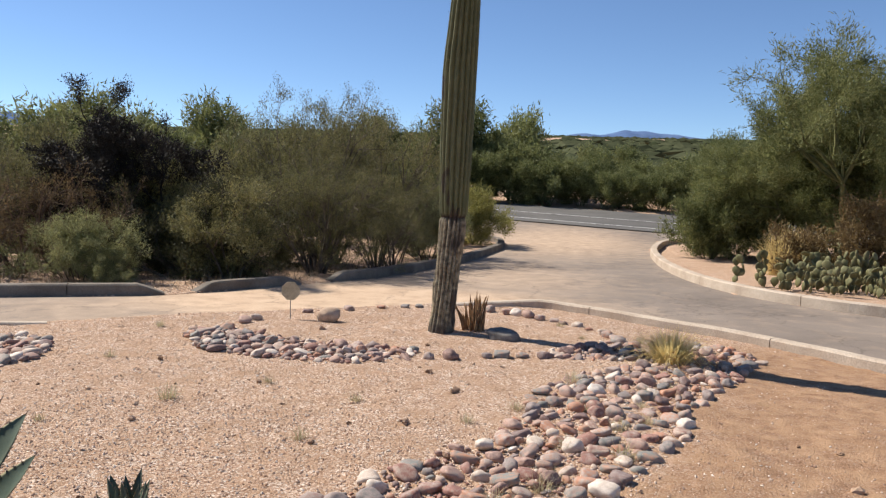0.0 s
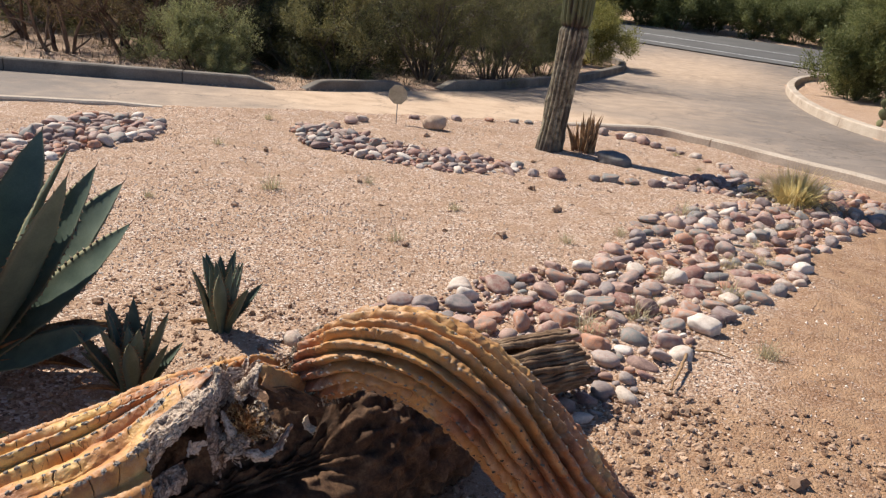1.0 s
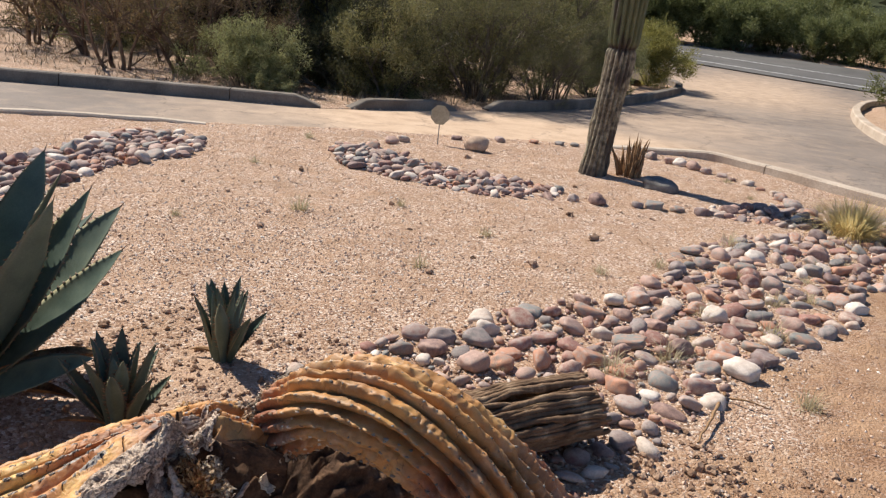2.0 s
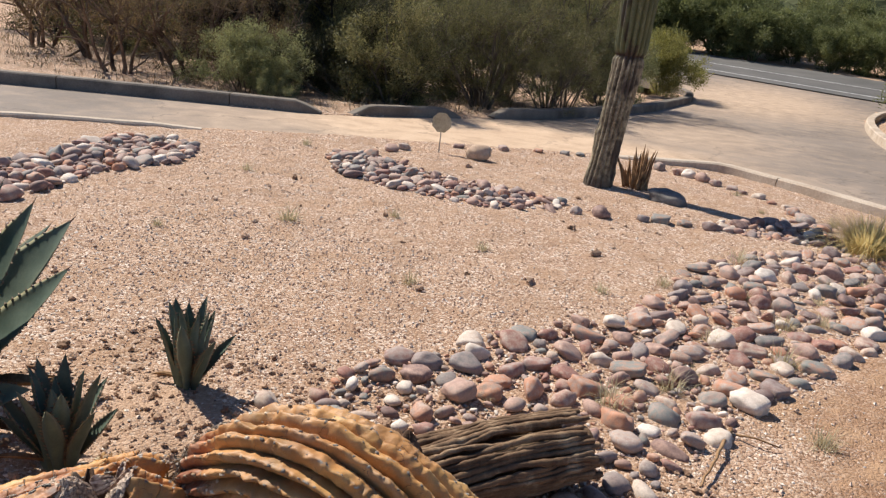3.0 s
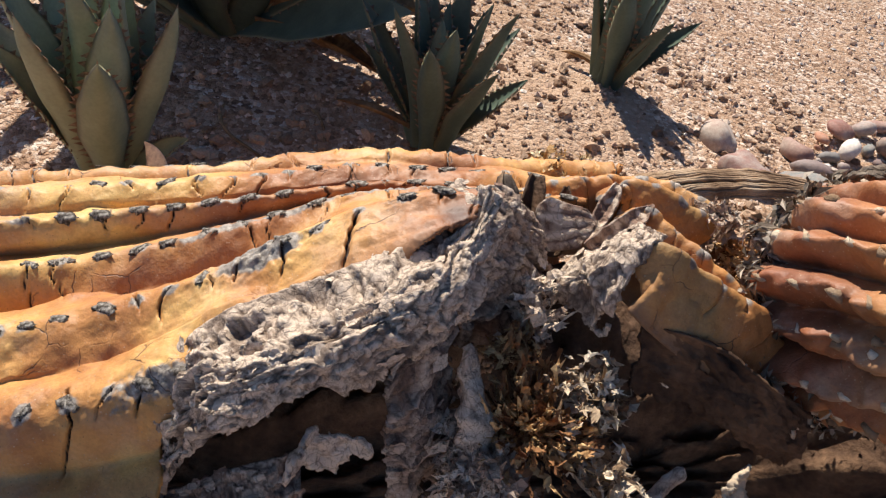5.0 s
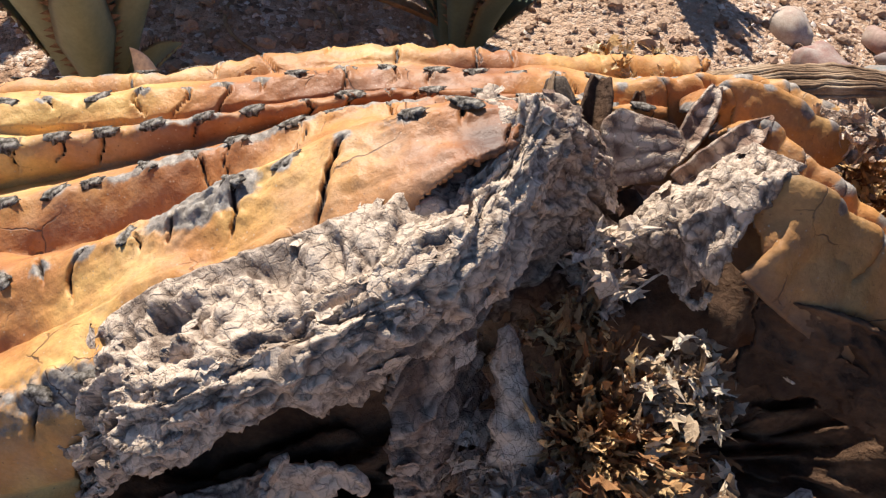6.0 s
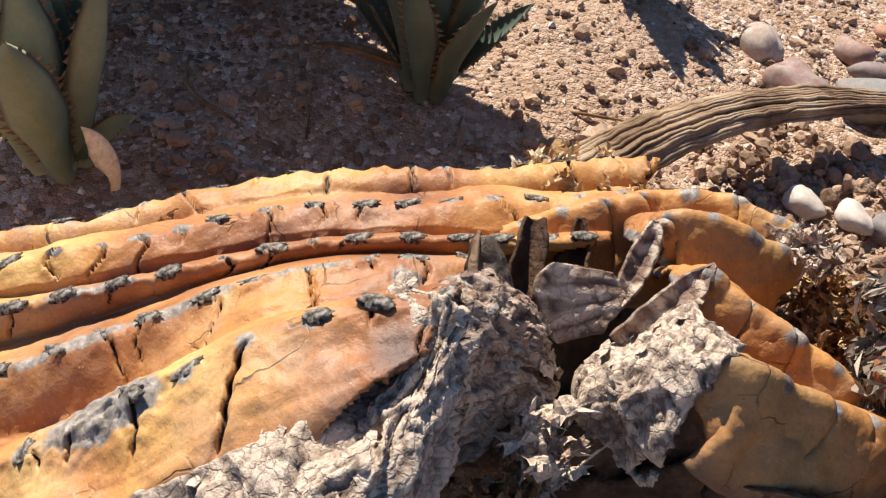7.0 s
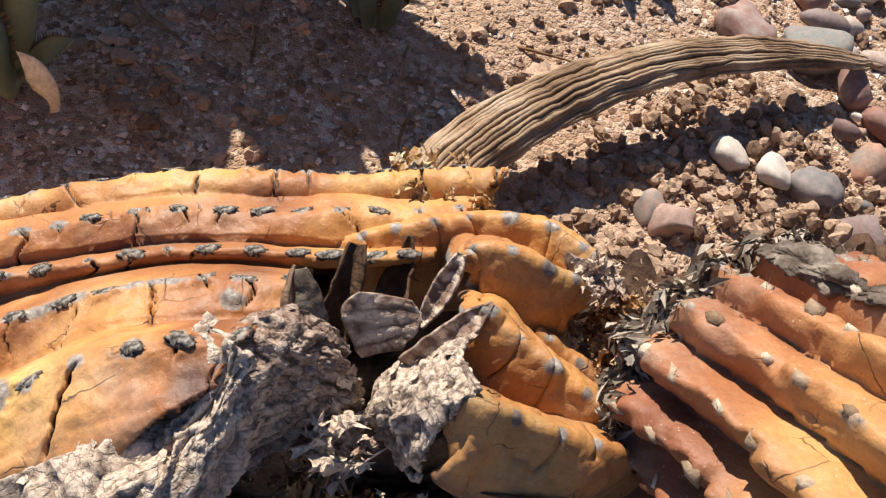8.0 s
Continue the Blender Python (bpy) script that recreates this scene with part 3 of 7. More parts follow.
def land():
    def lines(fine0, fine1, step, out):
        a = np.arange(fine0, fine1, step)
        lo, hi = [], []
        d, p = step, fine0
        while p > -out:
            d *= 1.25
            p -= d
            lo.append(p)
        d, p = step, fine1
        while p < out:
            d *= 1.25
            p += d
            hi.append(p)
        return np.array(lo[::-1] + list(a) + hi)

    xs, ys = lines(-6.0, 4.0, 0.035, 2900), lines(1.2, 11.0, 0.035, 2900)
    x, y = np.meshgrid(xs, ys, indexing="ij")
    p = np.stack([x, y, 0 * x], -1)
    z = ground_z(y)
    garden = smoothstep(14, 11, np.hypot(x, y - 4))
    lumps = 0.012 * fbm(p * 1.6, 4, 3) + 0.006 * fbm(p * 14, 3, 9) * garden
    # the mound round the fallen cactus and the agaves
    mound = 0.05 * np.exp(-(((x + 1.9) / 0.7) ** 2 + ((y - 2.6) / 0.6) ** 2)) + 0.03 * np.exp(-(((x + 1.25) / 0.22) ** 2 + ((y - 3.15) / 0.25) ** 2))
    drive = inside(DRIVE, x, y)
    z = z + np.where(drive, -0.05, (lumps + mound) * smoothstep(60, 20, y))
    behind = smoothstep(11.5, 14.5, road_v(0.55 * x, y)) * (x < -2.5)
    z = z - 0.35 * behind * smoothstep(60, 25, y)
    far = np.hypot(x, y) > 70
    z = z + np.where(far, 3.0 * fbm(p * 0.006, 3, 5), 0) * smoothstep(70, 300, np.hypot(x, y))
    road = (road_v(x, y) > 30.6) & (road_v(x, y) < 38.6)
    z = z - np.where(road, 0.10, 0)
    me = mesh_from("ground", np.stack([x, y, z], -1).reshape(-1, 3), grid_faces(len(xs), len(ys)), M_GRAVEL)
    mark(me, "dark_soil", smoothstep(0.35, 1.1, x - 0.22 * (y - 4) + 0.35 * fbm(p * 1.7, 3, 21)) * smoothstep(9.5, 8.5, y))
    soil = (smoothstep(0.75, 0.3, np.hypot(x + 0.35, (y - 2.6) * 0.8) + 0.12 * fbm(p * 5, 3, 22)))
    soil = np.maximum(soil, 0.8 * smoothstep(0.5, 0.2, np.hypot((x + 1.3) * 0.9, y - 3.1) + 0.1 * fbm(p * 5, 3, 23)))
    soil = np.maximum(soil, 0.7 * smoothstep(12, 15, y))
    mark(me, "bare_soil", soil)
    tagged(new("ground", me), "tan decomposed-granite gravel yard with bare reddish soil patches", "ground", kind="structure")


def sheet(name, poly, step, lift, material, label, category, sand=None):
    """A flat sheet with a given outline that follows the land."""
    bm = bmesh.new()
    face = bm.faces.new([bm.verts.new((px, py, 0)) for px, py in poly])
    for axis, (lo, hi) in enumerate(zip(poly.min(0), poly.max(0))):
        for c in np.arange(math.ceil(lo / step) * step, hi, step):
            co, no = [0, 0, 0], [0, 0, 0]
            co[axis], no[axis] = c, 1
            bmesh.ops.bisect_plane(bm, geom=bm.verts[:] + bm.edges[:] + bm.faces[:], plane_co=co, plane_no=no)
    bmesh.ops.triangulate(bm, faces=bm.faces[:])
    for v in bm.verts:
        v.co.z = float(ground_z(v.co.y)) + lift
    if bm.faces and sum(f.normal.z for f in bm.faces) < 0:
        bmesh.ops.reverse_faces(bm, faces=bm.faces[:])
    me = bpy.data.meshes.new(name)
    bm.to_mesh(me)
    bm.free()
    me.materials.append(material)
    if sand:
        co = np.array([v.co[:] for v in me.vertices])
        mark(me, "sand", sand(co[:, 0], co[:, 1]))
    return tagged(new(name, me), label, category, kind="structure")


def sand_cover(x, y):
    a = smoothstep(3.4, 1.6, np.hypot((x + 2.4) * 0.75, (y - 10.6) * 1.25))
    b = 0.75 * smoothstep(4.5, 1.0, np.hypot(x + 0.2, (y - 26) * 0.45))
    c = 0.5 * smoothstep(3.0, 0.5, np.hypot(x + 1.0, (y - 14.5) * 0.7))
    e = 0.45 * smoothstep(2.5, 0.5, np.hypot(x + 5.0, (y - 9.2)))
    return np.maximum.reduce([a, b, c, e])


def resample(path, step):
    """Even points along a smoothed path."""
    path = np.asarray(path, float)
    fine = spline(path, np.linspace(0, len(path) - 1, 40 * len(path)))
    d = np.r_[0, np.cumsum(np.linalg.norm(np.diff(fine, axis=0), axis=1))]
    n = max(2, int(d[-1] / step) + 1)
    at = np.linspace(0, d[-1], n)
    return np.stack([np.interp(at, d, fine[:, k]) for k in range(path.shape[1])], 1)


def kerb(path, width, height, material, label, side=1, piece=3.0, taper=(0, 0)):
    """A concrete kerb cast in lengths, each a piece of its own, with bevelled edges and worn tops."""
    top = thing("kerb", label, "kerb", kind="structure")
    pts = resample(path, 0.12)
    per = max(4, int(piece / 0.12))
    t = np.gradient(pts, axis=0)
    t /= np.linalg.norm(t, axis=1, keepdims=True)
    n = np.stack([-t[:, 1], t[:, 0]], 1) * side
    whole = len(pts)
    run = np.linspace(0, (whole - 1) * 0.12, whole)
    h = height * np.clip(np.minimum((run + 0.02) / taper[0] if taper[0] else 1, (run[-1] - run + 0.02) / taper[1] if taper[1] else 1), 0.05, 1) * np.ones(whole)
    b = 0.018
    prof = [(0, -0.08), (0.01, 1), (0.01 + b, 2), (width - b, 2), (width, 1), (width, -0.08)]
    k = 0
    while k < whole - 2:
        e = min(k + per, whole - 1)
        rows = []
        for i in range(k, e + 1):
            shift = 0.006 if i == k else (-0.006 if i == e else 0)
            base = pts[i] + t[i] * shift
            for u, lev in prof:
                z = lev if lev < 0 else (h[i] - b if lev == 1 else h[i])
                q = base + n[i] * u
                rows.append((q[0], q[1], float(ground_z(q[1])) + z))
        v = np.array(rows)
        v[:, 2] += 0.005 * vnoise(v * (3, 3, 3), 4)
        v[:, :2] += 0.004 * np.stack([vnoise(v * 9, 5), vnoise(v * 9, 6)], 1)
        m = e - k + 1
        f = grid_faces(m, len(prof))
        ends = [[(0 if j == 0 else (m - 1) * len(prof)) + a for a in q] for j in (0, 1) for q in ((0, 1, 4, 5), (1, 2, 3, 4))]
        me = mesh_from("kerb_stone", v, np.concatenate([f, ends]), material, smooth=False)
        part("kerb_stone", me, top)
        k = e
    return top


land()
sheet("driveway", DRIVE, 0.6, -0.012, M_DRIVE, "worn grey driveway with sand washed across it", "driveway", sand_cover)
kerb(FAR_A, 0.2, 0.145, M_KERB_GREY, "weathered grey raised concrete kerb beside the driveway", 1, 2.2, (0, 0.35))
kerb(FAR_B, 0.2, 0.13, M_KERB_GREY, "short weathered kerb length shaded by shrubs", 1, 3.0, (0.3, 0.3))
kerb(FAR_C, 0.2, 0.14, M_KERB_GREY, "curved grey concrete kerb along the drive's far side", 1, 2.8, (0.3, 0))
kerb(NEAR_LEFT[:-1], 0.14, 0.03, M_KERB, "low pale concrete edging flush with the gravel", -1, 2.4, (0, 0.5))
kerb(NEAR_RIGHT, 0.16, 0.10, M_KERB, "pale sandy concrete kerb curving beside the driveway", -1, 2.4, (1.6, 0))
kerb(ISLAND, 0.19, 0.15, M_KERB, "rounded pale concrete kerb round the planted island", 1, 2.6)


def road():
    u, v = np.meshgrid(np.linspace(-160, 160, 161), np.linspace(30.9, 38.0, 9), indexing="ij")
    x, y = 0.93 * u + 0.37 * v, -0.37 * u + 0.93 * v
    z = ground_z(y) + 0.03
    me = mesh_from("road", np.stack([x, y, z], -1).reshape(-1, 3), grid_faces(161, 9)[:, ::-1], M_ROAD)
    top = tagged(new("road", me), "dark grey asphalt street crossing beyond the drive", "road", kind="structure")
    for off in (31.9, 34.4):
        u, v = np.meshgrid(np.linspace(-160, 160, 161), np.array([off, off + 0.11]), indexing="ij")
        x, y = 0.93 * u + 0.37 * v, -0.37 * u + 0.93 * v
        me = mesh_from("road_line", np.stack([x, y, ground_z(y) + 0.038], -1).reshape(-1, 3), grid_faces(161, 2)[:, ::-1], M_LINE)
        part("road_line", me, top, "faded white edge line")


def mountains():
    x = np.linspace(-2900, 2900, 500)
    y = np.full_like(x, 2600.0)
    base = ground_z(y)
    left = 60 * smoothstep(-1450, -1750, x) + 30 * np.exp(-(((x - 210) / 270) ** 2)) + 6
    h = left * (0.95 + 0.22 * fbm(np.stack([x * 0.012, 0 * x, 0 * x], -1), 5, 8))
    rows = np.stack([np.stack([x, y, base - 60], -1), np.stack([x, y + 60, base + np.maximum(h, 2) * 0.55], -1), np.stack([x, y + 160, base + np.maximum(h, 3)], -1)], 1)
    me = mesh_from("mountains", rows.reshape(-1, 3), grid_faces(len(x), 3)[:, ::-1], M_MOUNTAIN)
    tagged(new("mountains", me), "hazy blue mountain range on the horizon", "mountains", kind="structure")


road()
mountains()

# ---------------------------------------------------------------- trees and shrubs
def skeleton_of(rng, height, stems, spread, depth, bend, start_r, up=0.35, first=0.42, ratio=0.68, kids=3):
    """Limbs as (start, end, radius, radius, level), by repeated forking."""
    limbs = []

    def grow(p, d, length, r, level):
        steps = 3
        for _ in range(steps):
            d = d + rng.normal(0, bend, 3) + np.array((0, 0, up * 0.15))
            d /= np.linalg.norm(d)
            q = p + d * length / steps
            r2 = r * 0.86
            limbs.append((p, q, r, r2, level))
            p, r = q, r2
            if level < depth and rng.random() < 0.55:
                side = d + rng.normal(0, 0.75, 3)
                side /= np.linalg.norm(side)
                grow(p, side, length * ratio * rng.uniform(0.6, 1.0), r * 0.55, level + 1)
        if level < depth:
            for _ in range(kids - 1 if level else kids):
                side = d + rng.normal(0, 0.55, 3) + np.array((0, 0, up * 0.3))
                side /= np.linalg.norm(side)
                grow(p, side, length * ratio * rng.uniform(0.7, 1.1), r * 0.75, level + 1)

    for s in range(stems):
        a = 2 * math.pi * (s + rng.uniform(-0.3, 0.3)) / stems
        tilt = spread * rng.uniform(0.5, 1.2)
        d = np.array((math.cos(a) * math.sin(tilt), math.sin(a) * math.sin(tilt), math.cos(tilt)))
        grow(np.array((math.cos(a), math.sin(a), 0)) * 0.08 * height * 0.3 + (0, 0, -0.12), d, height * first * rng.uniform(0.8, 1.1), start_r * rng.uniform(0.7, 1.0), 0)
    return limbs


def limb_mesh(name, limbs, material):
    p = np.array([l[0] for l in limbs])
    q = np.array([l[1] for l in limbs])
    r = np.array([(l[2], l[3]) for l in limbs])
    d = q - p
    d /= np.linalg.norm(d, axis=1, keepdims=True) + 1e-9
    a = np.cross(d, np.where(np.abs(d[:, 2:]) < 0.9, (0, 0, 1.0), (1.0, 0, 0)))
    a /= np.linalg.norm(a, axis=1, keepdims=True) + 1e-9
    b = np.cross(d, a)
    ang = np.arange(3) * 2 * math.pi / 3
    ring = a[:, None] * np.cos(ang)[None, :, None] + b[:, None] * np.sin(ang)[None, :, None]
    lo, hi = p[:, None] + ring * r[:, 0, None, None], q[:, None] + ring * r[:, 1, None, None]
    v = np.concatenate([lo, hi], 1).reshape(-1, 3)
    k = np.arange(3)
    quad = np.stack([k, (k + 1) % 3, (k + 1) % 3 + 3, k + 3], -1)
    f = (np.arange(len(limbs))[:, None, None] * 6 + quad[None]).reshape(-1, 4)
    return mesh_from(name, v, f, material)


def leaf_mesh(name, rng, limbs, depth, per, length, width, scatter, material, along=0.9):
    """Small pointed leaves round the outer twigs."""
    tips = [l for l in limbs if l[4] >= depth]
    p = np.array([l[0] for l in tips])
    q = np.array([l[1] for l in tips])
    n = len(tips) * per
    pick = np.repeat(np.arange(len(tips)), per)
    at = p[pick] + (q - p)[pick] * rng.random((n, 1)) + rng.normal(0, scatter, (n, 3))
    d = (q - p)[pick]
    d = along * d / (np.linalg.norm(d, axis=1, keepdims=True) + 1e-9) + rng.normal(0, 0.6, (n, 3)) + (0, 0, 0.15)
    d /= np.linalg.norm(d, axis=1, keepdims=True)
    s = np.cross(d, rng.normal(0, 1, (n, 3)))
    s /= np.linalg.norm(s, axis=1, keepdims=True) + 1e-9
    L = (length * rng.uniform(0.5, 1.3, (n, 1)))
    W = (width * rng.uniform(0.6, 1.2, (n, 1)))
    v = np.stack([at - s * W, at + s * W, at + d * L], 1).reshape(-1, 3)
    f = np.arange(n * 3).reshape(-1, 3)
    return mesh_from(name, v, f, material, smooth=False)


def tree(name, label, category, group, seed, bark, leaves, height, stems, spread, depth, bend, radius, per, length, width, scatter, ratio=0.68, kids=3, leaf_level=None, up=0.35, first=0.42):
    rng = np.random.default_rng(seed)
    limbs = skeleton_of(rng, height, stems, spread, depth, bend, radius, up, first, ratio, kids)
    ob = thing(name, label, category, group)
    part("trunk", limb_mesh("trunk", limbs, bark), ob, "forking bare limbs and twigs")
    part("crown", leaf_mesh("crown", rng, limbs, depth if leaf_level is None else leaf_level, per, length, width, scatter, leaves), ob, "many small separate leaves")
    return ob


def stand(ob, x, y, turn, size=1.0, tall=1.0, drop=0.0, label=""):
    """A copy of a plant at a place on the land."""
    m = pose(x, y, float(ground_z(y)) - drop, 0, 0, turn) @ Matrix.Diagonal((size, size, size * tall, 1))
    c = copy_thing(ob, m)
    if label:
        tagged(c, label)
    return c


def put(ob, x, y, turn, size=1.0, drop=0.0):
    ob.matrix_basis = pose(x, y, float(ground_z(y)) - drop, 0, 0, turn) @ Matrix.Diagonal((size, size, size, 1))
    return ob


G_L, G_R, G_F = "shrubs beyond the kerb", "plants on the island", "trees across the street"
# dense olive desert shrub, 3 m
olive = tree("desert_shrub", "dense olive-green desert shrub behind the kerb", "shrub", G_L, 11, M_TWIG, M_LEAF_OLIVE, 2.35, 8, 0.55, 3, 0.16, 0.035, 26, 0.046, 0.0085, 0.06, leaf_level=2)
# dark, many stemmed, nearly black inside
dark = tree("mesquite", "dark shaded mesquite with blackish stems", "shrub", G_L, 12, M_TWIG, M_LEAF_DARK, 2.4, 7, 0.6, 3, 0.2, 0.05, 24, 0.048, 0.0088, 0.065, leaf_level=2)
# airy pale green bush
pale = tree("creosote_bush", "airy pale green creosote bush at the kerb", "shrub", G_L, 13, M_TWIG, M_LEAF_PALE, 1.9, 10, 0.6, 3, 0.14, 0.016, 20, 0.042, 0.008, 0.05, first=0.36)
# bare twigs, hardly any leaf
twiggy = tree("twiggy_shrub", "sparse grey twiggy shrub with few leaves", "shrub", G_L, 14, M_TWIG, M_LEAF_OLIVE, 2.5, 8, 0.6, 4, 0.12, 0.026, 6, 0.030, 0.005, 0.035, ratio=0.62)
# tall palo verde
verde = tree("palo_verde", "tall feathery green palo verde tree", "tree", G_R, 15, M_GREEN_TWIG, M_LEAF_GREEN, 5.2, 5, 0.62, 4, 0.14, 0.10, 20, 0.11, 0.010, 0.09, ratio=0.66, up=0.2, leaf_level=3)
# rounded green bush
green = tree("green_bush", "rounded fine-leaved green bush", "shrub", G_R, 16, M_GREEN_TWIG, M_LEAF_GREEN, 2.3, 11, 0.55, 3, 0.13, 0.018, 10, 0.11, 0.0135, 0.07, first=0.36)
# broad street tree for the distance
street = tree("street_tree", "broad green palo verde across the street", "tree", G_F, 17, M_GREEN_TWIG, M_LEAF_GREEN, 5.5, 5, 0.6, 3, 0.18, 0.12, 11, 0.30, 0.042, 0.22, leaf_level=2)

brown = tree("leafless_mesquite", "leafless brown mesquite with dark trunks and fine twigs", "shrub", G_L, 23, M_TWIG_BROWN, M_LEAF_DRY, 2.7, 5, 0.55, 4, 0.17, 0.055, 2, 0.035, 0.006, 0.04, ratio=0.64)
put(brown, -9.1, 10.75, 20, 0.95, 0.1)
stand(brown, -8.3, 11.4, 140, 0.95, 1.0, 0.1)
stand(brown, -10.8, 11.9, 70, 1.1, 1.0, 0.1)
stand(brown, -7.6, 11.7, 250, 0.85, 1.0, 0.1)
stand(brown, -12.6, 12.2, 190, 1.0, 1.0, 0.1)
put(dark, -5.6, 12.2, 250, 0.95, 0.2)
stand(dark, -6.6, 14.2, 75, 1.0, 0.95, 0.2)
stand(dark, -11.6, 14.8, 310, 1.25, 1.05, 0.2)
put(pale, -6.9, 11.1, 60, 0.85, 0.1)
stand(pale, -6.35, 10.9, 200, 0.6, 1.0, 0.1)
put(olive, -5.05, 12.3, 15, 0.92, 0.2)
stand(olive, -7.4, 13.6, 230, 1.2, 1.0, 0.3)
stand(olive, -9.6, 14.2, 310, 1.3, 1.0, 0.3)
stand(olive, -12.4, 14.6, 90, 1.3, 1.0, 0.3)
stand(olive, -6.4, 16.0, 180, 1.2, 1.1, 0.3)
burnt = tree("burnt_shrub", "blackened dead shrub with bare branching top", "shrub", G_L, 19, M_TWIG_BLACK, M_LEAF_BLACK, 2.6, 6, 0.5, 4, 0.16, 0.05, 20, 0.035, 0.008, 0.04, ratio=0.62, leaf_level=3)
put(burnt, -7.75, 13.6, 40, 1.4, 0.1)
put(twiggy, -4.05, 13.6, 30, 1.0, 0.1)
stand(twiggy, -5.15, 16.6, 75, 1.45, 1.25, 0.1, "tall bare twiggy shrub behind the others")
stand(twiggy, -4.0, 17.6, 10, 1.35, 1.2, 0.1, "tall bare twiggy shrub behind the others")
stand(twiggy, -4.3, 14.2, 130, 1.1, 1.0, 0.1)
stand(twiggy, -9.7, 12.6, 320, 1.1, 1.1, 0.2)
stand(twiggy, -3.2, 15.8, 250, 0.95, 1.0, 0.1)
stand(twiggy, -3.0, 13.9, 60, 0.7, 0.9, 0.1)
stand(pale, -2.9, 18.0, 100, 1.2, 1.1, 0.1)
stand(olive, -5.2, 18.4, 60, 1.15, 1.1, 0.2)
stand(olive, -7.8, 18.6, 20, 1.5, 1.1, 0.3)
stand(olive, -12.5, 17.8, 170, 1.6, 1.1, 0.3)
stand(twiggy, -5.7, 19.5, 80, 1.5, 1.25, 0.2)
stand(olive, -3.9, 21.5, 280, 1.2, 1.0, 0.2)
stand(olive, -15.5, 15.0, 260, 1.6, 1.1, 0.3)

yellow = tree("yellowish_bush", "yellowish green bush at the kerb's end", "shrub", G_L, 26, M_GREEN_TWIG, M_LEAF_YELLOW, 2.3, 12, 0.55, 3, 0.13, 0.016, 13, 0.075, 0.009, 0.06, first=0.36)
put(yellow, -2.3, 22.4, 40, 1.0, 0.05)
put(green, 3.9, 21.2, 120, 1.0, 0.05)
tagged(green, "rounded green bush on the island")
stand(green, 4.9, 22.6, 220, 1.25, 1.1, 0.05, "rounded green bush on the island")
put(verde, 7.2, 20.3, 20, 1.07, 0.05)
stand(verde, 9.0, 20.6, 140, 1.15, 1.0, 0.05)
stand(verde, 5.9, 22.2, 200, 0.85, 0.9, 0.05)
stand(verde, 7.6, 23.0, 60, 1.0, 1.0, 0.05)
stand(verde, 6.3, 26.0, 250, 0.9, 0.8, 0.05)

put(street, -3.2, 46.0, 10, 1.0, 0.1)
far_rng = np.random.default_rng(5)
for fx, fy, fs in ((-7.0, 45, 1.05), (-11, 47, 1.0), (1.5, 48, 0.62), (5.0, 49, 0.55), (8.5, 46, 0.75), (12, 44, 0.9), (16, 43, 1.0), (21, 44, 1.1), 
                   (-8, 30, 0.75), (-12, 33, 0.85), (-16, 29, 0.9), (-20, 26, 0.95), (-25, 24, 1.0), (-28, 18, 1.0), (-19, 20, 0.85), (-14, 23, 0.72), (-9.5, 24, 0.66), (-6.0, 29, 0.62),
                   (-30, 33, 1.1), (-24, 36, 1.1), (-17, 38, 1.0), (10, 31, 0.7), (13, 27, 0.9), (17, 33, 1.0), (27, 46, 1.2), (-36, 36, 1.2), (2.0, 51, 0.6), (4.5, 53, 0.6), (6.6, 51, 0.52), (8.8, 54, 0.55), (3.3, 57, 0.6), (11, 52, 0.7), (13.5, 50, 0.85)):
    stand(street, fx, fy, far_rng.uniform(0, 360), fs, far_rng.uniform(0.85, 1.05), 0.1)


def far_woods():
    """The scrub plain between the last trees and the mountains, as low clumps."""
    rng = np.random.default_rng(31)
    n = 8000
    y = 60 + 2300 * rng.random(n) ** 2.4
    x = (rng.random(n) - 0.5) * (60 + 1.3 * y)
    bv, bf = ICO[1]
    v, f = [], []
    for k in range(n):
        s = rng.uniform(0.6, 1.5) * (1 + y[k] / 700)
        w = bv * (2.2 * s, 2.2 * s, s * 0.75) * (1 + 0.25 * rng.normal(0, 1, (len(bv), 1)))
        v.append(w + (x[k], y[k], float(ground_z(y[k])) + 0.3 * s))
        f.append(bf + k * len(bv))
    me = mesh_from("far_woods", np.concatenate(v), np.concatenate(f), M_FAR_SCRUB, smooth=False)
    tagged(new("far_woods", me), "distant dark green desert scrub plain", "woods", kind="stuff")


far_woods()
for fx, fy, fs in ((-1.0, 42.6, 1.7), (-4.5, 43.8, 2.0), (-8, 45, 2.0), (2.6, 41.6, 1.25), (4.6, 41.0, 1.2), (6.8, 40.5, 1.5), (9.2, 39.6, 1.6), (11.5, 38.8, 1.7), (14.5, 38, 1.9), (0.8, 43.4, 1.35), (5.6, 43.2, 1.3), (-2.8, 44.6, 2.1)):
    stand(green, fx, fy, far_rng.uniform(0, 360), fs, far_rng.uniform(0.85, 1.05), 0.1, "green roadside bush across the street")


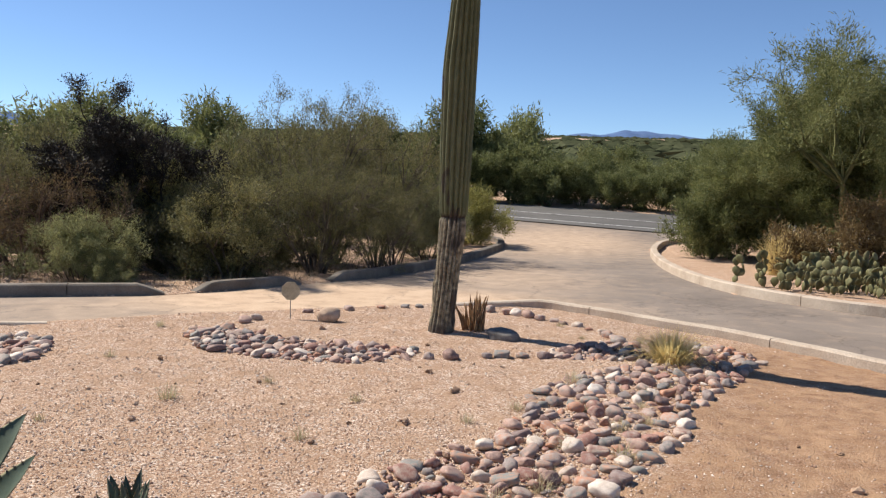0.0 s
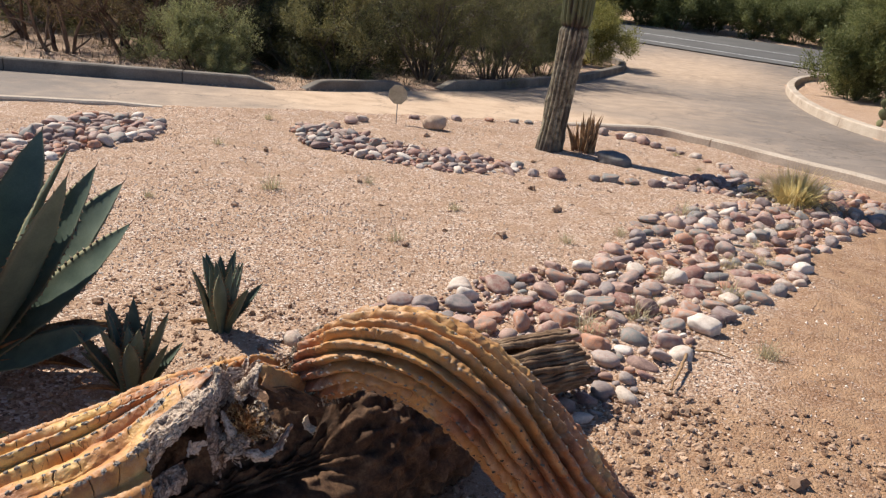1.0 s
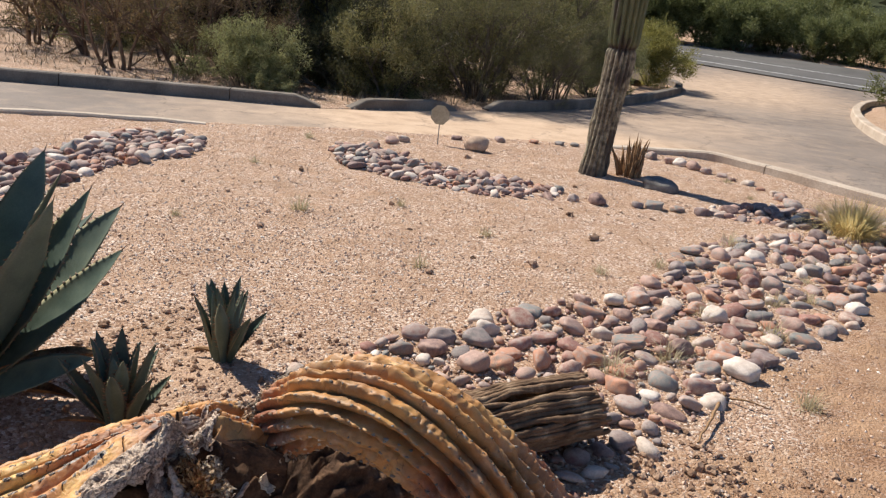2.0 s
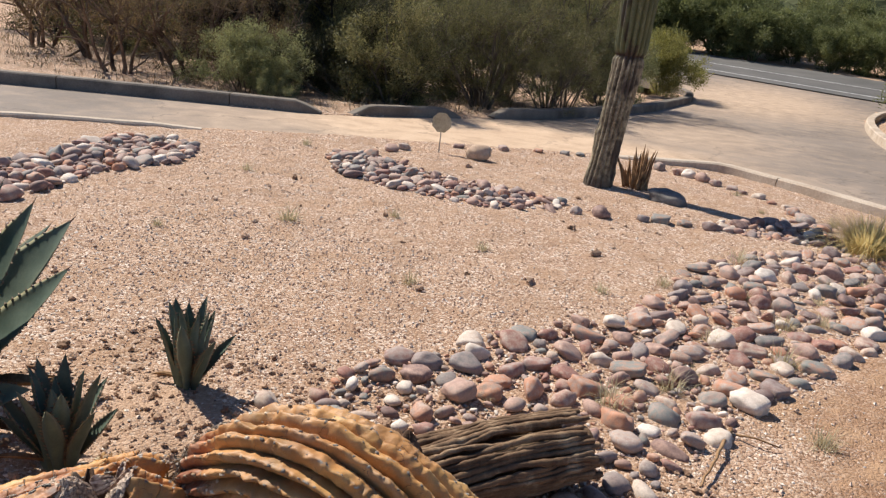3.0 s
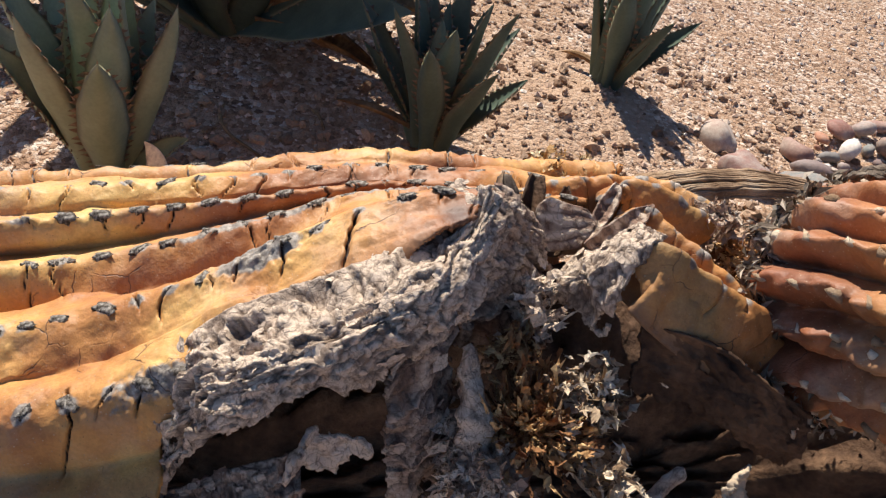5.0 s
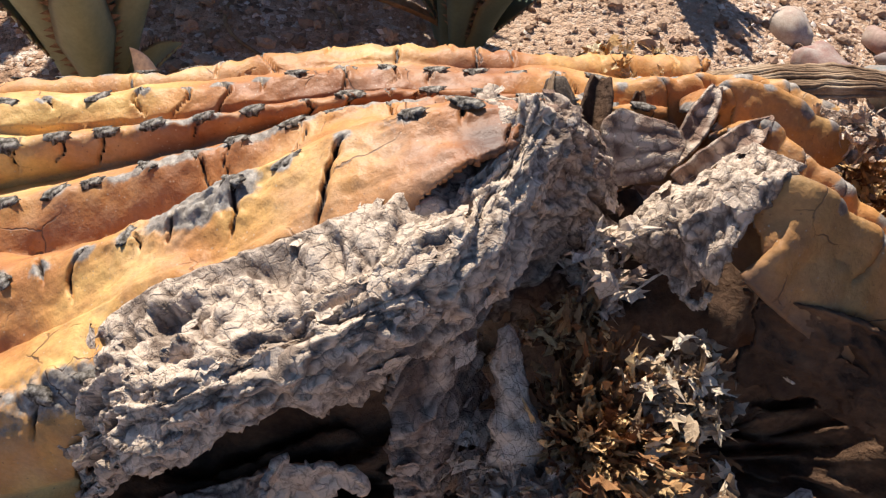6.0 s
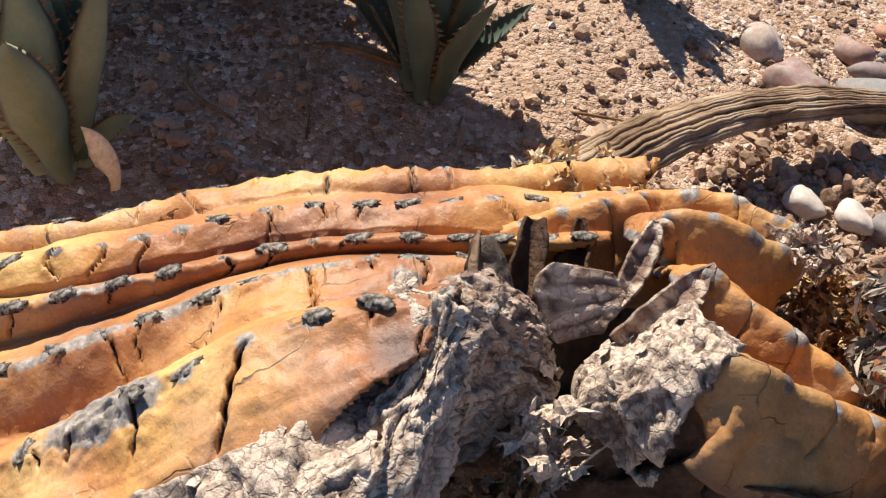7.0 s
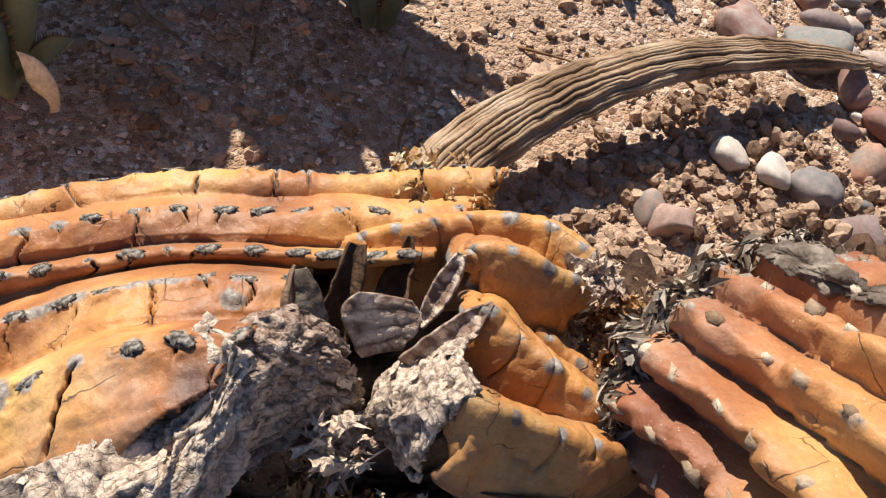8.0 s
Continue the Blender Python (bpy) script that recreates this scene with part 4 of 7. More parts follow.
def prickly_pear(seed, pads, spread, group):
    rng = np.random.default_rng(seed)
    ob = thing("prickly_pear", "clump of grey-green prickly pear pads on the island", "cactus", group)
    bv, bf = ICO[2]
    placed = []
    for k in range(pads):
        if k < pads // 3 or not placed:
            base, tilt = np.array((rng.normal(0, spread), rng.normal(0, spread * 0.6), 0.02)), rng.normal(0, 0.3)
        else:
            b0, l0, up0 = placed[rng.integers(len(placed))]
            if b0[2] > 0.6:
                continue
            base, tilt = b0 + up0 * l0 * 0.92, rng.normal(0, 0.5)
        l = rng.uniform(0.13, 0.20)
        turn = rng.uniform(0, math.pi)
        up = np.array((math.sin(tilt) * math.cos(turn), math.sin(tilt) * math.sin(turn), math.cos(tilt)))
        side = np.cross(up, (math.sin(turn + 1), math.cos(turn + 1), 0.1))
        side /= np.linalg.norm(side)
        out = np.cross(side, up)
        w = (0.5 + 0.5 * smoothstep(-1, 0.2, bv[:, 2]))[:, None]
        v = base + up * (bv[:, 2:] + 1) * 0.5 * l + side * bv[:, :1] * l * 0.42 * w + out * bv[:, 1:2] * 0.022
        me = mesh_from("pad", v, bf, M_PEAR)
        mark(me, "margin", 0.35 * np.abs(bv[:, 0]))
        part("pad", me, ob)
        placed.append((base, l, up))
    return ob


pear = prickly_pear(41, 125, 0.62, G_R)
put(pear, 4.75, 14.9, 0)
stand(pear, 5.7, 14.4, 130, 1.0)
stand(pear, 6.4, 15.6, 250, 1.15)
stand(pear, 5.3, 16.6, 40, 1.1)


def tuft(name, seed, blades, height, lean, width, material, label, category, group=""):
    """A clump of thin blades from one root."""
    rng = np.random.default_rng(seed)
    vs, fs, at = [], [], 0
    for k in range(blades):
        a, t = rng.uniform(0, 2 * math.pi), abs(rng.normal(0, lean))
        h = height * rng.uniform(0.5, 1.1)
        d = np.array((math.cos(a), math.sin(a), 0))
        s = np.array((-math.sin(a), math.cos(a), 0)) * width * rng.uniform(0.6, 1.3)
        root = d * rng.uniform(0, 0.16) * height * 2 + rng.normal(0, 0.012, 3) * (1, 1, 0)
        for i in range(4):
            u = i / 3
            c = root + d * math.sin(t) * h * u ** 1.5 + np.array((0, 0, 1)) * h * u * math.cos(t * u) + (0, 0, -0.01)
            ww = s * (1 - u) ** 0.6
            vs += [c - ww, c + ww]
        fs += [(at + 2 * i, at + 2 * i + 1, at + 2 * i + 3, at + 2 * i + 2) for i in range(3)]
        at += 8
    me = mesh_from(name, np.array(vs), np.array(fs), material, smooth=False)
    return tagged(new(name, me), label, category, group)


grass = tuft("grass_tuft", 51, 1300, 0.34, 0.8, 0.0022, M_STRAW, "tuft of straw-yellow dry grass among the rocks", "grass")
grass.matrix_basis = pose(1.36, 8.0, 0) @ Matrix.Diagonal((1.5, 1.5, 1.0, 1))
island_grass = tuft("bunch_grass", 52, 300, 0.9, 0.4, 0.008, M_STRAW, "tall straw-coloured grass behind the prickly pear", "grass", G_R)
put(island_grass, 4.7, 17.6, 0)
stand(island_grass, 5.3, 18.0, 80, 1.1)
stand(island_grass, 5.0, 18.4, 190, 1.2)
rusty = tree("dry_shrub", "rust-brown dry shrub under the palo verde", "shrub", G_R, 18, M_TWIG, M_LEAF_DRY, 2.2, 5, 0.6, 3, 0.2, 0.03, 14, 0.10, 0.02, 0.10)
put(rusty, 5.8, 17.0, 0, 0.8, 0.05)
stand(rusty, 6.9, 17.4, 140, 0.9, 1.0, 0.05)


def weeds():
    """Small dry weeds here and there in the gravel."""
    spots = [(-1.2, 5.0), (-0.25, 5.6), (0.45, 6.9), (-2.4, 5.6), (-1.9, 6.2), (0.55, 8.9), (0.3, 9.6), (-3.5, 6.6), (0.05, 6.0), (0.75, 5.7), (0.35, 4.7), (-0.35, 4.0),
             (0.42, 5.25), (0.95, 5.9), (0.30, 4.55), (0.75, 5.15), (1.25, 6.9), (0.1, 4.25), (1.0, 6.6), (0.55, 6.1), (0.95, 6.3), (1.15, 8.9), (-2.9, 4.9), (-1.1, 5.9), (-3.9, 8.1), (0.9, 4.4)]
    first = tuft("dry_weed", 61, 90, 0.08, 0.95, 0.0014, M_WEED, "small dry weed in the gravel", "weed", "dry weeds in the gravel")
    rng = np.random.default_rng(62)
    for k, (x, y) in enumerate(spots):
        m = pose(x, y, 0, 0, 0, rng.uniform(0, 360)) @ Matrix.Scale(rng.uniform(0.6, 1.5), 4)
        if k == 0:
            first.matrix_basis = m
        else:
            copy_thing(first, m)


def brush_litter():
    """Dry sticks, grass and leaf litter on the ground under the shrubs beyond the kerb."""
    rng = np.random.default_rng(63)
    n = 26000
    x, y = rng.uniform(-15, -2.4, n), rng.uniform(9.5, 20, n)
    edge = np.interp(x, np.r_[FAR_A[:, 0], FAR_B[:, 0], FAR_C[:5, 0]], np.r_[FAR_A[:, 1], FAR_B[:, 1], FAR_C[:5, 1]])
    ok = y > edge + 0.35
    x, y = x[ok], y[ok]
    n = len(x)
    behind = smoothstep(11.5, 14.5, road_v(0.55 * x, y)) * (x < -2.5)
    z = ground_z(y) - 0.35 * behind + 0.012 * fbm(np.stack([x, y, 0 * x], -1) * 1.6, 4, 3)
    a = rng.uniform(0, 2 * math.pi, n)
    up = np.where(rng.random(n) < 0.3, rng.uniform(0.3, 1.3, n), rng.uniform(0, 0.2, n))
    d = np.stack([np.cos(a) * np.cos(up), np.sin(a) * np.cos(up), np.sin(up)], -1) * rng.uniform(0.04, 0.22, (n, 1))
    w = np.stack([-np.sin(a), np.cos(a), 0 * a], -1) * rng.uniform(0.003, 0.010, (n, 1))
    c = np.stack([x, y, z + 0.012], -1)
    v = np.stack([c - w, c + w, c + d], 1).reshape(-1, 3)
    tagged(new("brush_litter", mesh_from("brush_litter", v, np.arange(3 * n).reshape(-1, 3), M_BRUSH, smooth=False)), "dry sticks and leaf litter under the shrubs", "litter", kind="stuff")


brush_litter()
weeds()

# ---------------------------------------------------------------- the standing saguaro and its bed
def saguaro():
    ob = thing("saguaro", "standing green saguaro with tan woody foot and dark ring scar", "cactus", at=(-0.97, 8.77, 0))
    keys_z = np.array([-0.15, 0.0, 0.3, 0.8, 1.18, 1.25, 1.33, 1.9, 2.8, 3.3, 3.6, 4.2, 4.9, 5.25, 5.38])
    keys_r = np.array([0.15, 0.145, 0.135, 0.14, 0.15, 0.142, 0.156, 0.175, 0.185, 0.165, 0.15, 0.165, 0.14, 0.075, 0.005])
    z = np.concatenate([np.linspace(-0.15, 1.1, 90), np.linspace(1.105, 1.4, 50), np.linspace(1.42, 5.38, 160)])
    r = np.interp(z, keys_z, keys_r)
    cx = np.interp(z, [0, 1.25, 2.8, 3.5, 5.4], [0, 0.075, 0.10, 0.155, 0.24])
    cy = np.interp(z, [0, 1.25, 2.8, 3.5, 5.4], [0, 0.12, 0.05, -0.07, -0.2])
    n = 240
    a = np.linspace(0, 2 * math.pi, n, endpoint=False)
    Z, A = np.meshgrid(z, a, indexing="ij")
    ribs = 17
    wob = 0.12 * vnoise(np.stack([np.cos(A) * 2, np.sin(A) * 2, Z * 1.5], -1), 2)
    w = np.abs(np.sin((A + wob * 0.5) * ribs / 2))
    deep = np.interp(Z, [0, 0.2, 1.2, 1.4, 5], [0.014, 0.030, 0.038, 0.040, 0.040])
    R = r[:, None] - deep * (1 - w ** 0.7)
    p = np.stack([np.cos(A) * R + cx[:, None], np.sin(A) * R + cy[:, None], Z], -1)
    age = smoothstep(1.3, 1.2, Z)
    lump = fbm(p * (9, 9, 4), 4, 6)
    R2 = R + 0.010 * lump * (0.3 + age) - 0.016 * np.exp(-(((Z - 1.25) / 0.02) ** 2))
    p = np.stack([np.cos(A) * R2 + cx[:, None], np.sin(A) * R2 + cy[:, None], Z], -1)
    me = mesh_from("trunk", p.reshape(-1, 3), grid_faces(len(z), n, loop_v=True), M_SAGUARO)
    mark(me, "age", age)
    foot = smoothstep(0.18, 0.02, Z + 0.06 * vnoise(p * 12, 3))
    spots = smoothstep(0.62, 0.8, fbm(p * (7, 7, 3), 3, 33)) * 0.8
    mark(me, "scar", np.clip(np.exp(-(((Z - 1.255) / 0.022) ** 2)) + 0.75 * foot + spots, 0, 1))
    part("trunk", me, ob)
    # spine clusters along the ribs
    rng = np.random.default_rng(7)
    vs, fs, at = [], [], 0
    for k in range(ribs):
        ang = (2 * math.pi * (k + 0.5)) / ribs
        for zz in np.arange(1.45, 5.0, 0.05):
            rr = float(np.interp(zz, keys_z, keys_r))
            c = np.array((math.cos(ang) * rr + np.interp(zz, [0, 1.25, 2.8, 3.5, 5.4], [0, 0.075, 0.10, 0.155, 0.24]), math.sin(ang) * rr + np.interp(zz, [0, 1.25, 2.8, 3.5, 5.4], [0, 0.12, 0.05, -0.07, -0.2]), zz))
            for _ in range(3):
                d = np.array((math.cos(ang), math.sin(ang), 0)) + rng.normal(0, 0.6, 3)
                d = d / np.linalg.norm(d) * rng.uniform(0.012, 0.028)
                s = np.cross(d, (0, 0, 1.0)) * 0.06
                vs += [c - s, c + s, c + d]
                fs.append((at, at + 1, at + 2))
                at += 3
    part("spines", mesh_from("spines", np.array(vs), np.array(fs), M_THORN, smooth=False), ob, "rows of short grey spines", None, "stuff")


def dead_clump():
    """A dried succulent beside the saguaro's foot: stiff, rust-brown blades."""
    rng = np.random.default_rng(71)
    ob = thing("dried_succulent", "dried rust-brown succulent clump at the saguaro's foot", "plant", at=(-0.64, 9.0, 0))
    for k in range(30):
        a, t = rng.uniform(0, 2 * math.pi), abs(rng.normal(0.12, 0.3))
        h = rng.uniform(0.2, 0.5) * (1.0 - 0.35 * min(t, 1))
        w = rng.uniform(0.014, 0.024)
        n = 7
        u = np.linspace(0, 1, n)
        d = np.array((math.cos(a), math.sin(a), 0))
        c = d * (0.02 + 0.10 * rng.random()) + d * (np.sin(t) * h * u ** 1.4)[:, None] + np.stack([0 * u, 0 * u, h * u * math.cos(t)], -1) - (0, 0, 0.02)
        v, f = tube(c, w * (1 - u) ** 0.5 + 0.001, 5)
        part("blade", mesh_from("blade", v, f, M_DRY_LEAF), ob)


def sign():
    """A small eight-sided yard sign on a thin stake."""
    ob = thing("yard_sign", "small faded tan octagonal yard sign on a thin stake", "sign", at=(-2.78, 9.0, 0))
    v, f = tube([(0, 0, -0.1), (0, 0, 0.2), (0, 0, 0.32)], 0.006, 6)
    part("stake", mesh_from("stake", v, f, M_METAL), ob, "thin metal stake")
    bm = bmesh.new()
    ring = [(0.112 * math.cos(radians(22.5 + 45 * k)), 0.112 * math.sin(radians(22.5 + 45 * k))) for k in range(8)]
    face = bm.faces.new([bm.verts.new((x, -0.008, 0.32 + z)) for x, z in ring])
    ex = bmesh.ops.extrude_face_region(bm, geom=[face])
    for g in ex["geom"]:
        if isinstance(g, bmesh.types.BMVert):
            g.co.y += 0.006
    bmesh.ops.bevel(bm, geom=[e for e in bm.edges if abs(e.verts[0].co.y - e.verts[1].co.y) < 1e-6], offset=0.0015, segments=1, affect="EDGES")
    bmesh.ops.recalc_face_normals(bm, faces=bm.faces[:])
    me = bpy.data.meshes.new("panel")
    bm.to_mesh(me)
    bm.free()
    me.materials.append(M_SIGN)
    part("panel", me, ob, "plain faded octagonal face")
    ob.rotation_euler[2] = radians(12)


def rock_mesh(seed, level=3, flat=0.62):
    rng = np.random.default_rng(seed)
    v, f = ICO[level]
    s = np.array((1.0, rng.uniform(0.6, 0.92), flat * rng.uniform(0.75, 1.25)))
    v = np.sign(v) * np.abs(v) ** rng.uniform(0.62, 0.98)
    p = v * s
    p = p * (1 + 0.20 * fbm(v * 1.25, 2, seed * 7)[:, None])
    for _ in range(rng.integers(1, 5)):
        # broken and water-worn faces
        n = rng.normal(0, 1, 3)
        n /= np.linalg.norm(n)
        over = p @ n - rng.uniform(0.42, 0.75) * np.abs(p @ n).max()
        p = p - n * (np.maximum(over, 0) * 0.65)[:, None]
    p = p * (1 + 0.035 * fbm(v * 4.5, 3, seed * 11)[:, None])
    return p, f


def boulder(seed, size, flat, material, label, at, turn):
    v, f = rock_mesh(seed, 3, flat)
    v = v * size
    v[:, 2] = np.where(v[:, 2] < 0, v[:, 2] * 0.7, v[:, 2])
    ob = tagged(new("boulder", mesh_from("boulder", v, f, material)), label, "rock")
    ob.matrix_basis = pose(*at, 0, 0, turn)


ROCKS = [mesh_from("river_rock", *rock_mesh(100 + k, 3 if k < 10 else 2), M_ROCK) for k in range(14)]


def scatter(rng, poly, count, sizes, gap=0.86, weight=None, tries=60):
    """Places and radii of stones that lie side by side in an outline, the large ones first."""
    poly = np.asarray(poly, float)
    lo, hi = poly.min(0), poly.max(0)
    radii = np.sort(rng.uniform(0, 1, count) ** 3.0 * (sizes[1] - sizes[0]) + sizes[0])[::-1]
    got = np.zeros((0, 3))
    for r in radii:
        c = lo + (hi - lo) * rng.random((tries, 2))
        c = c[inside(poly, c[:, 0], c[:, 1])]
        if weight is not None and len(c):
            c = c[rng.random(len(c)) < weight(c[:, 0], c[:, 1])]
        if len(c):
            c = c[(c[:, 1] > 3.9) | (r < 0.052)]
        if len(got) and len(c):
            d = np.linalg.norm(c[:, None] - got[None, :, :2], axis=2) - gap * (got[None, :, 2] + r)
            c = c[d.min(1) > 0]
        if len(c):
            got = np.vstack([got, [*c[0], r]])
    return got


def lay_rocks(rng, stones, label, group, limit, bits_name, bits_label, lift=0.25):
    """The largest stones one by one; the rest, too small and too many to count, as one mass."""
    rest = []
    order = np.argsort(-stones[:, 2])
    for n, k in enumerate(order):
        x, y, r = stones[k]
        tilt = rng.normal(0, 14, 2)
        m = pose(x, y, r * (lift + rng.uniform(-0.30, 0.15)), *tilt, rng.uniform(0, 360)) @ Matrix.Diagonal((r * rng.uniform(0.9, 1.2), r * rng.uniform(0.75, 1.05), r * rng.uniform(0.6, 1.1), 1))
        if n < limit:
            ob = new("river_rock", ROCKS[rng.integers(10)])
            ob.matrix_basis = m
            tagged(ob, label, "rock", group)
        else:
            v, f = rock_mesh(int(rng.integers(300)), 2)
            mm = np.array(m)
            rest.append((v @ mm[:3, :3].T + mm[:3, 3], f))
    if rest:
        tagged(new(bits_name, mesh_from(bits_name, *joined(rest), M_ROCK_BITS)), bits_label, "rocks", kind="stuff")


CREEK = [(0.13, 6.5), (0.13, 5.9), (-0.1, 5.2), (-0.5, 4.7), (-0.72, 4.22), (-0.9, 4.02), (-0.95, 3.62), (-0.78, 3.44), (-0.58, 3.32), (-0.42, 3.08), (-0.2, 2.9), (0.1, 3.1), (0.28, 3.55), (0.42, 3.9), (0.56, 4.28), (0.65, 4.6),
         (0.85, 4.95), (1.16, 5.55), (1.3, 6.3), (1.75, 7.2), (2.25, 8.2), (2.1, 8.8), (1.75, 8.95), (1.1, 7.85), (0.5, 7.2)]
PILE = [(-4.05, 6.4), (-4.16, 5.67), (-3.9, 4.56), (-3.3, 3.64), (-2.9, 2.7), (-3.9, 2.7), (-4.75, 4.6), (-4.85, 5.6), (-5.2, 6.8), (-4.7, 7.15), (-4.25, 6.85)]
ARC_L = [(-3.45, 7.75), (-3.0, 7.2), (-2.3, 6.98), (-1.54, 7.02), (-1.0, 7.35), (-1.0, 7.75), (-1.46, 7.78), (-2.09, 7.75), (-2.8, 8.05), (-3.3, 8.2)]
ARC_R = [(0.1, 8.0), (0.45, 7.8), (1.0, 7.92), (1.2, 8.3), (0.95, 8.9), (0.62, 8.6), (0.5, 8.25)]

rk = np.random.default_rng(81)
lay_rocks(rk, scatter(rk, CREEK, 3400, (0.009, 0.073), 0.94, tries=11), "smooth river rock in the dry creek bed", "river rocks in the dry creek bed", 185, "creek_pebbles", "small mixed river pebbles filling the dry creek bed")
lay_rocks(rk, scatter(rk, PILE, 1000, (0.022, 0.085), 0.72), "rounded river rock in the heaped bed behind the agave", "river rocks in the heaped bed", 30, "heap_pebbles", "small river rocks in the heaped bed")
lay_rocks(rk, scatter(rk, ARC_L, 420, (0.022, 0.08), 0.70), "river rock in the border round the saguaro", "river rocks round the saguaro", 30, "border_pebbles", "small rocks in the border round the saguaro")
lay_rocks(rk, scatter(rk, ARC_R, 90, (0.03, 0.09), 0.74), "river rock in the border round the saguaro", "river rocks round the saguaro", 15, "border_pebbles", "small rocks in the border round the saguaro")


def single_row():
    """The thin rows that close the border."""
    rng = np.random.default_rng(82)
    rows = (resample([(-1.0, 7.4), (-0.5, 7.6), (-0.1, 7.76), (0.35, 7.82)], 0.17), resample([(1.0, 8.6), (0.8, 9.2), (0.38, 9.75), (-0.1, 10.15), (-0.58, 10.4)], 0.19),
            resample([(-1.3, 10.5), (-1.9, 10.2), (-2.4, 9.75), (-2.9, 9.2), (-3.2, 8.6)], 0.24))
    for row in rows:
        for x, y in row:
            if rng.random() < 0.86:
                r = rng.uniform(0.05, 0.085)
                ob = new("river_rock", ROCKS[rng.integers(10)])
                ob.matrix_basis = pose(x + rng.normal(0, 0.03), y + rng.normal(0, 0.03), r * 0.25, 0, 0, rng.uniform(0, 360)) @ Matrix.Diagonal((r, r, r, 1))
                tagged(ob, "river rock in the single row round the saguaro", "rock", "river rocks round the saguaro")


single_row()
saguaro()
dead_clump()
sign()
boulder(5, 0.13, 0.72, M_BOULDER, "rounded tan boulder lying on the gravel", (-2.29, 8.98, 0.05), 20)
boulder(8, 0.19, 0.42, M_DARK_ROCK, "dark grey boulder in the saguaro's shadow", (-0.28, 8.60, 0.02), -15)


def gravel_bits():
    """Loose gravel lying on the yard, and crumbs of soil near the fallen cactus."""
    rng = np.random.default_rng(91)
    chip_v = np.array([(1, 0, 0), (-1, 0, 0), (0, 1, 0), (0, -1, 0), (0, 0, 1), (0, 0, -1)], float)
    chip = (chip_v, np.array([(0, 2, 4), (2, 1, 4), (1, 3, 4), (3, 0, 4), (2, 0, 5), (1, 2, 5), (3, 1, 5), (0, 3, 5)]))

    def strew(name, n, area, size, material, label, seed):
        x0, x1, y0, y1 = area
        u = rng.random(n)
        x, y = x0 + (x1 - x0) * rng.random(n), y0 + (y1 - y0) * u ** 1.35
        ok = ~inside(DRIVE, x, y) & ((x - 0.22 * (y - 4) < 0.75) | (rng.random(n) < 0.25) | (material is M_CLOD))
        x, y = x[ok], y[ok]
        n = len(x)
        bv, bf = ICO[2] if material is M_CLOD else chip
        s = size[0] + (size[1] - size[0]) * rng.random(n) ** 3
        q = bv[None] * rng.uniform(0.55, 1.15, (n, 1, 3)) * (1 + 0.22 * rng.normal(0, 1, (n, len(bv), 1)))
        a = rng.uniform(0, 2 * math.pi, n)
        ca, sa = np.cos(a)[:, None], np.sin(a)[:, None]
        q = np.stack([q[..., 0] * ca - q[..., 1] * sa, q[..., 0] * sa + q[..., 1] * ca, q[..., 2] * 0.75], -1) * s[:, None, None]
        p = np.stack([x, y, 0 * x], -1)
        z = 0.012 * fbm(p * 1.6, 4, 3) + 0.006 * fbm(p * 14, 3, 9)
        z = z + 0.05 * np.exp(-(((x + 1.9) / 0.7) ** 2 + ((y - 2.6) / 0.6) ** 2)) + 0.03 * np.exp(-(((x + 1.25) / 0.22) ** 2 + ((y - 3.15) / 0.25) ** 2))
        q = q + np.stack([x, y, z + s * 0.25], -1)[:, None]
        f = (np.arange(n)[:, None, None] * len(bv) + bf[None]).reshape(-1, 3)
        tagged(new(name, mesh_from(name, q.reshape(-1, 3), f, material, smooth=False)), label, "gravel", kind="stuff")

    strew("loose_gravel", 32000, (-3.2, 1.9, 1.9, 5.6), (0.0025, 0.011), M_PEBBLE, "loose tan and pink gravel", 1)
    strew("yard_gravel", 34000, (-5.5, 2.6, 3.5, 11.0), (0.003, 0.012), M_PEBBLE, "loose gravel over the yard", 2)
    strew("soil_crumbs", 5000, (-1.9, 1.6, 2.3, 3.9), (0.004, 0.018), M_CLOD, "crumbs of dark soil and litter", 3)
    strew("scattered_stones", 110, (-3.5, 2.2, 2.6, 8.5), (0.014, 0.04), M_CLOD, "scattered dark stones", 4)


gravel_bits()


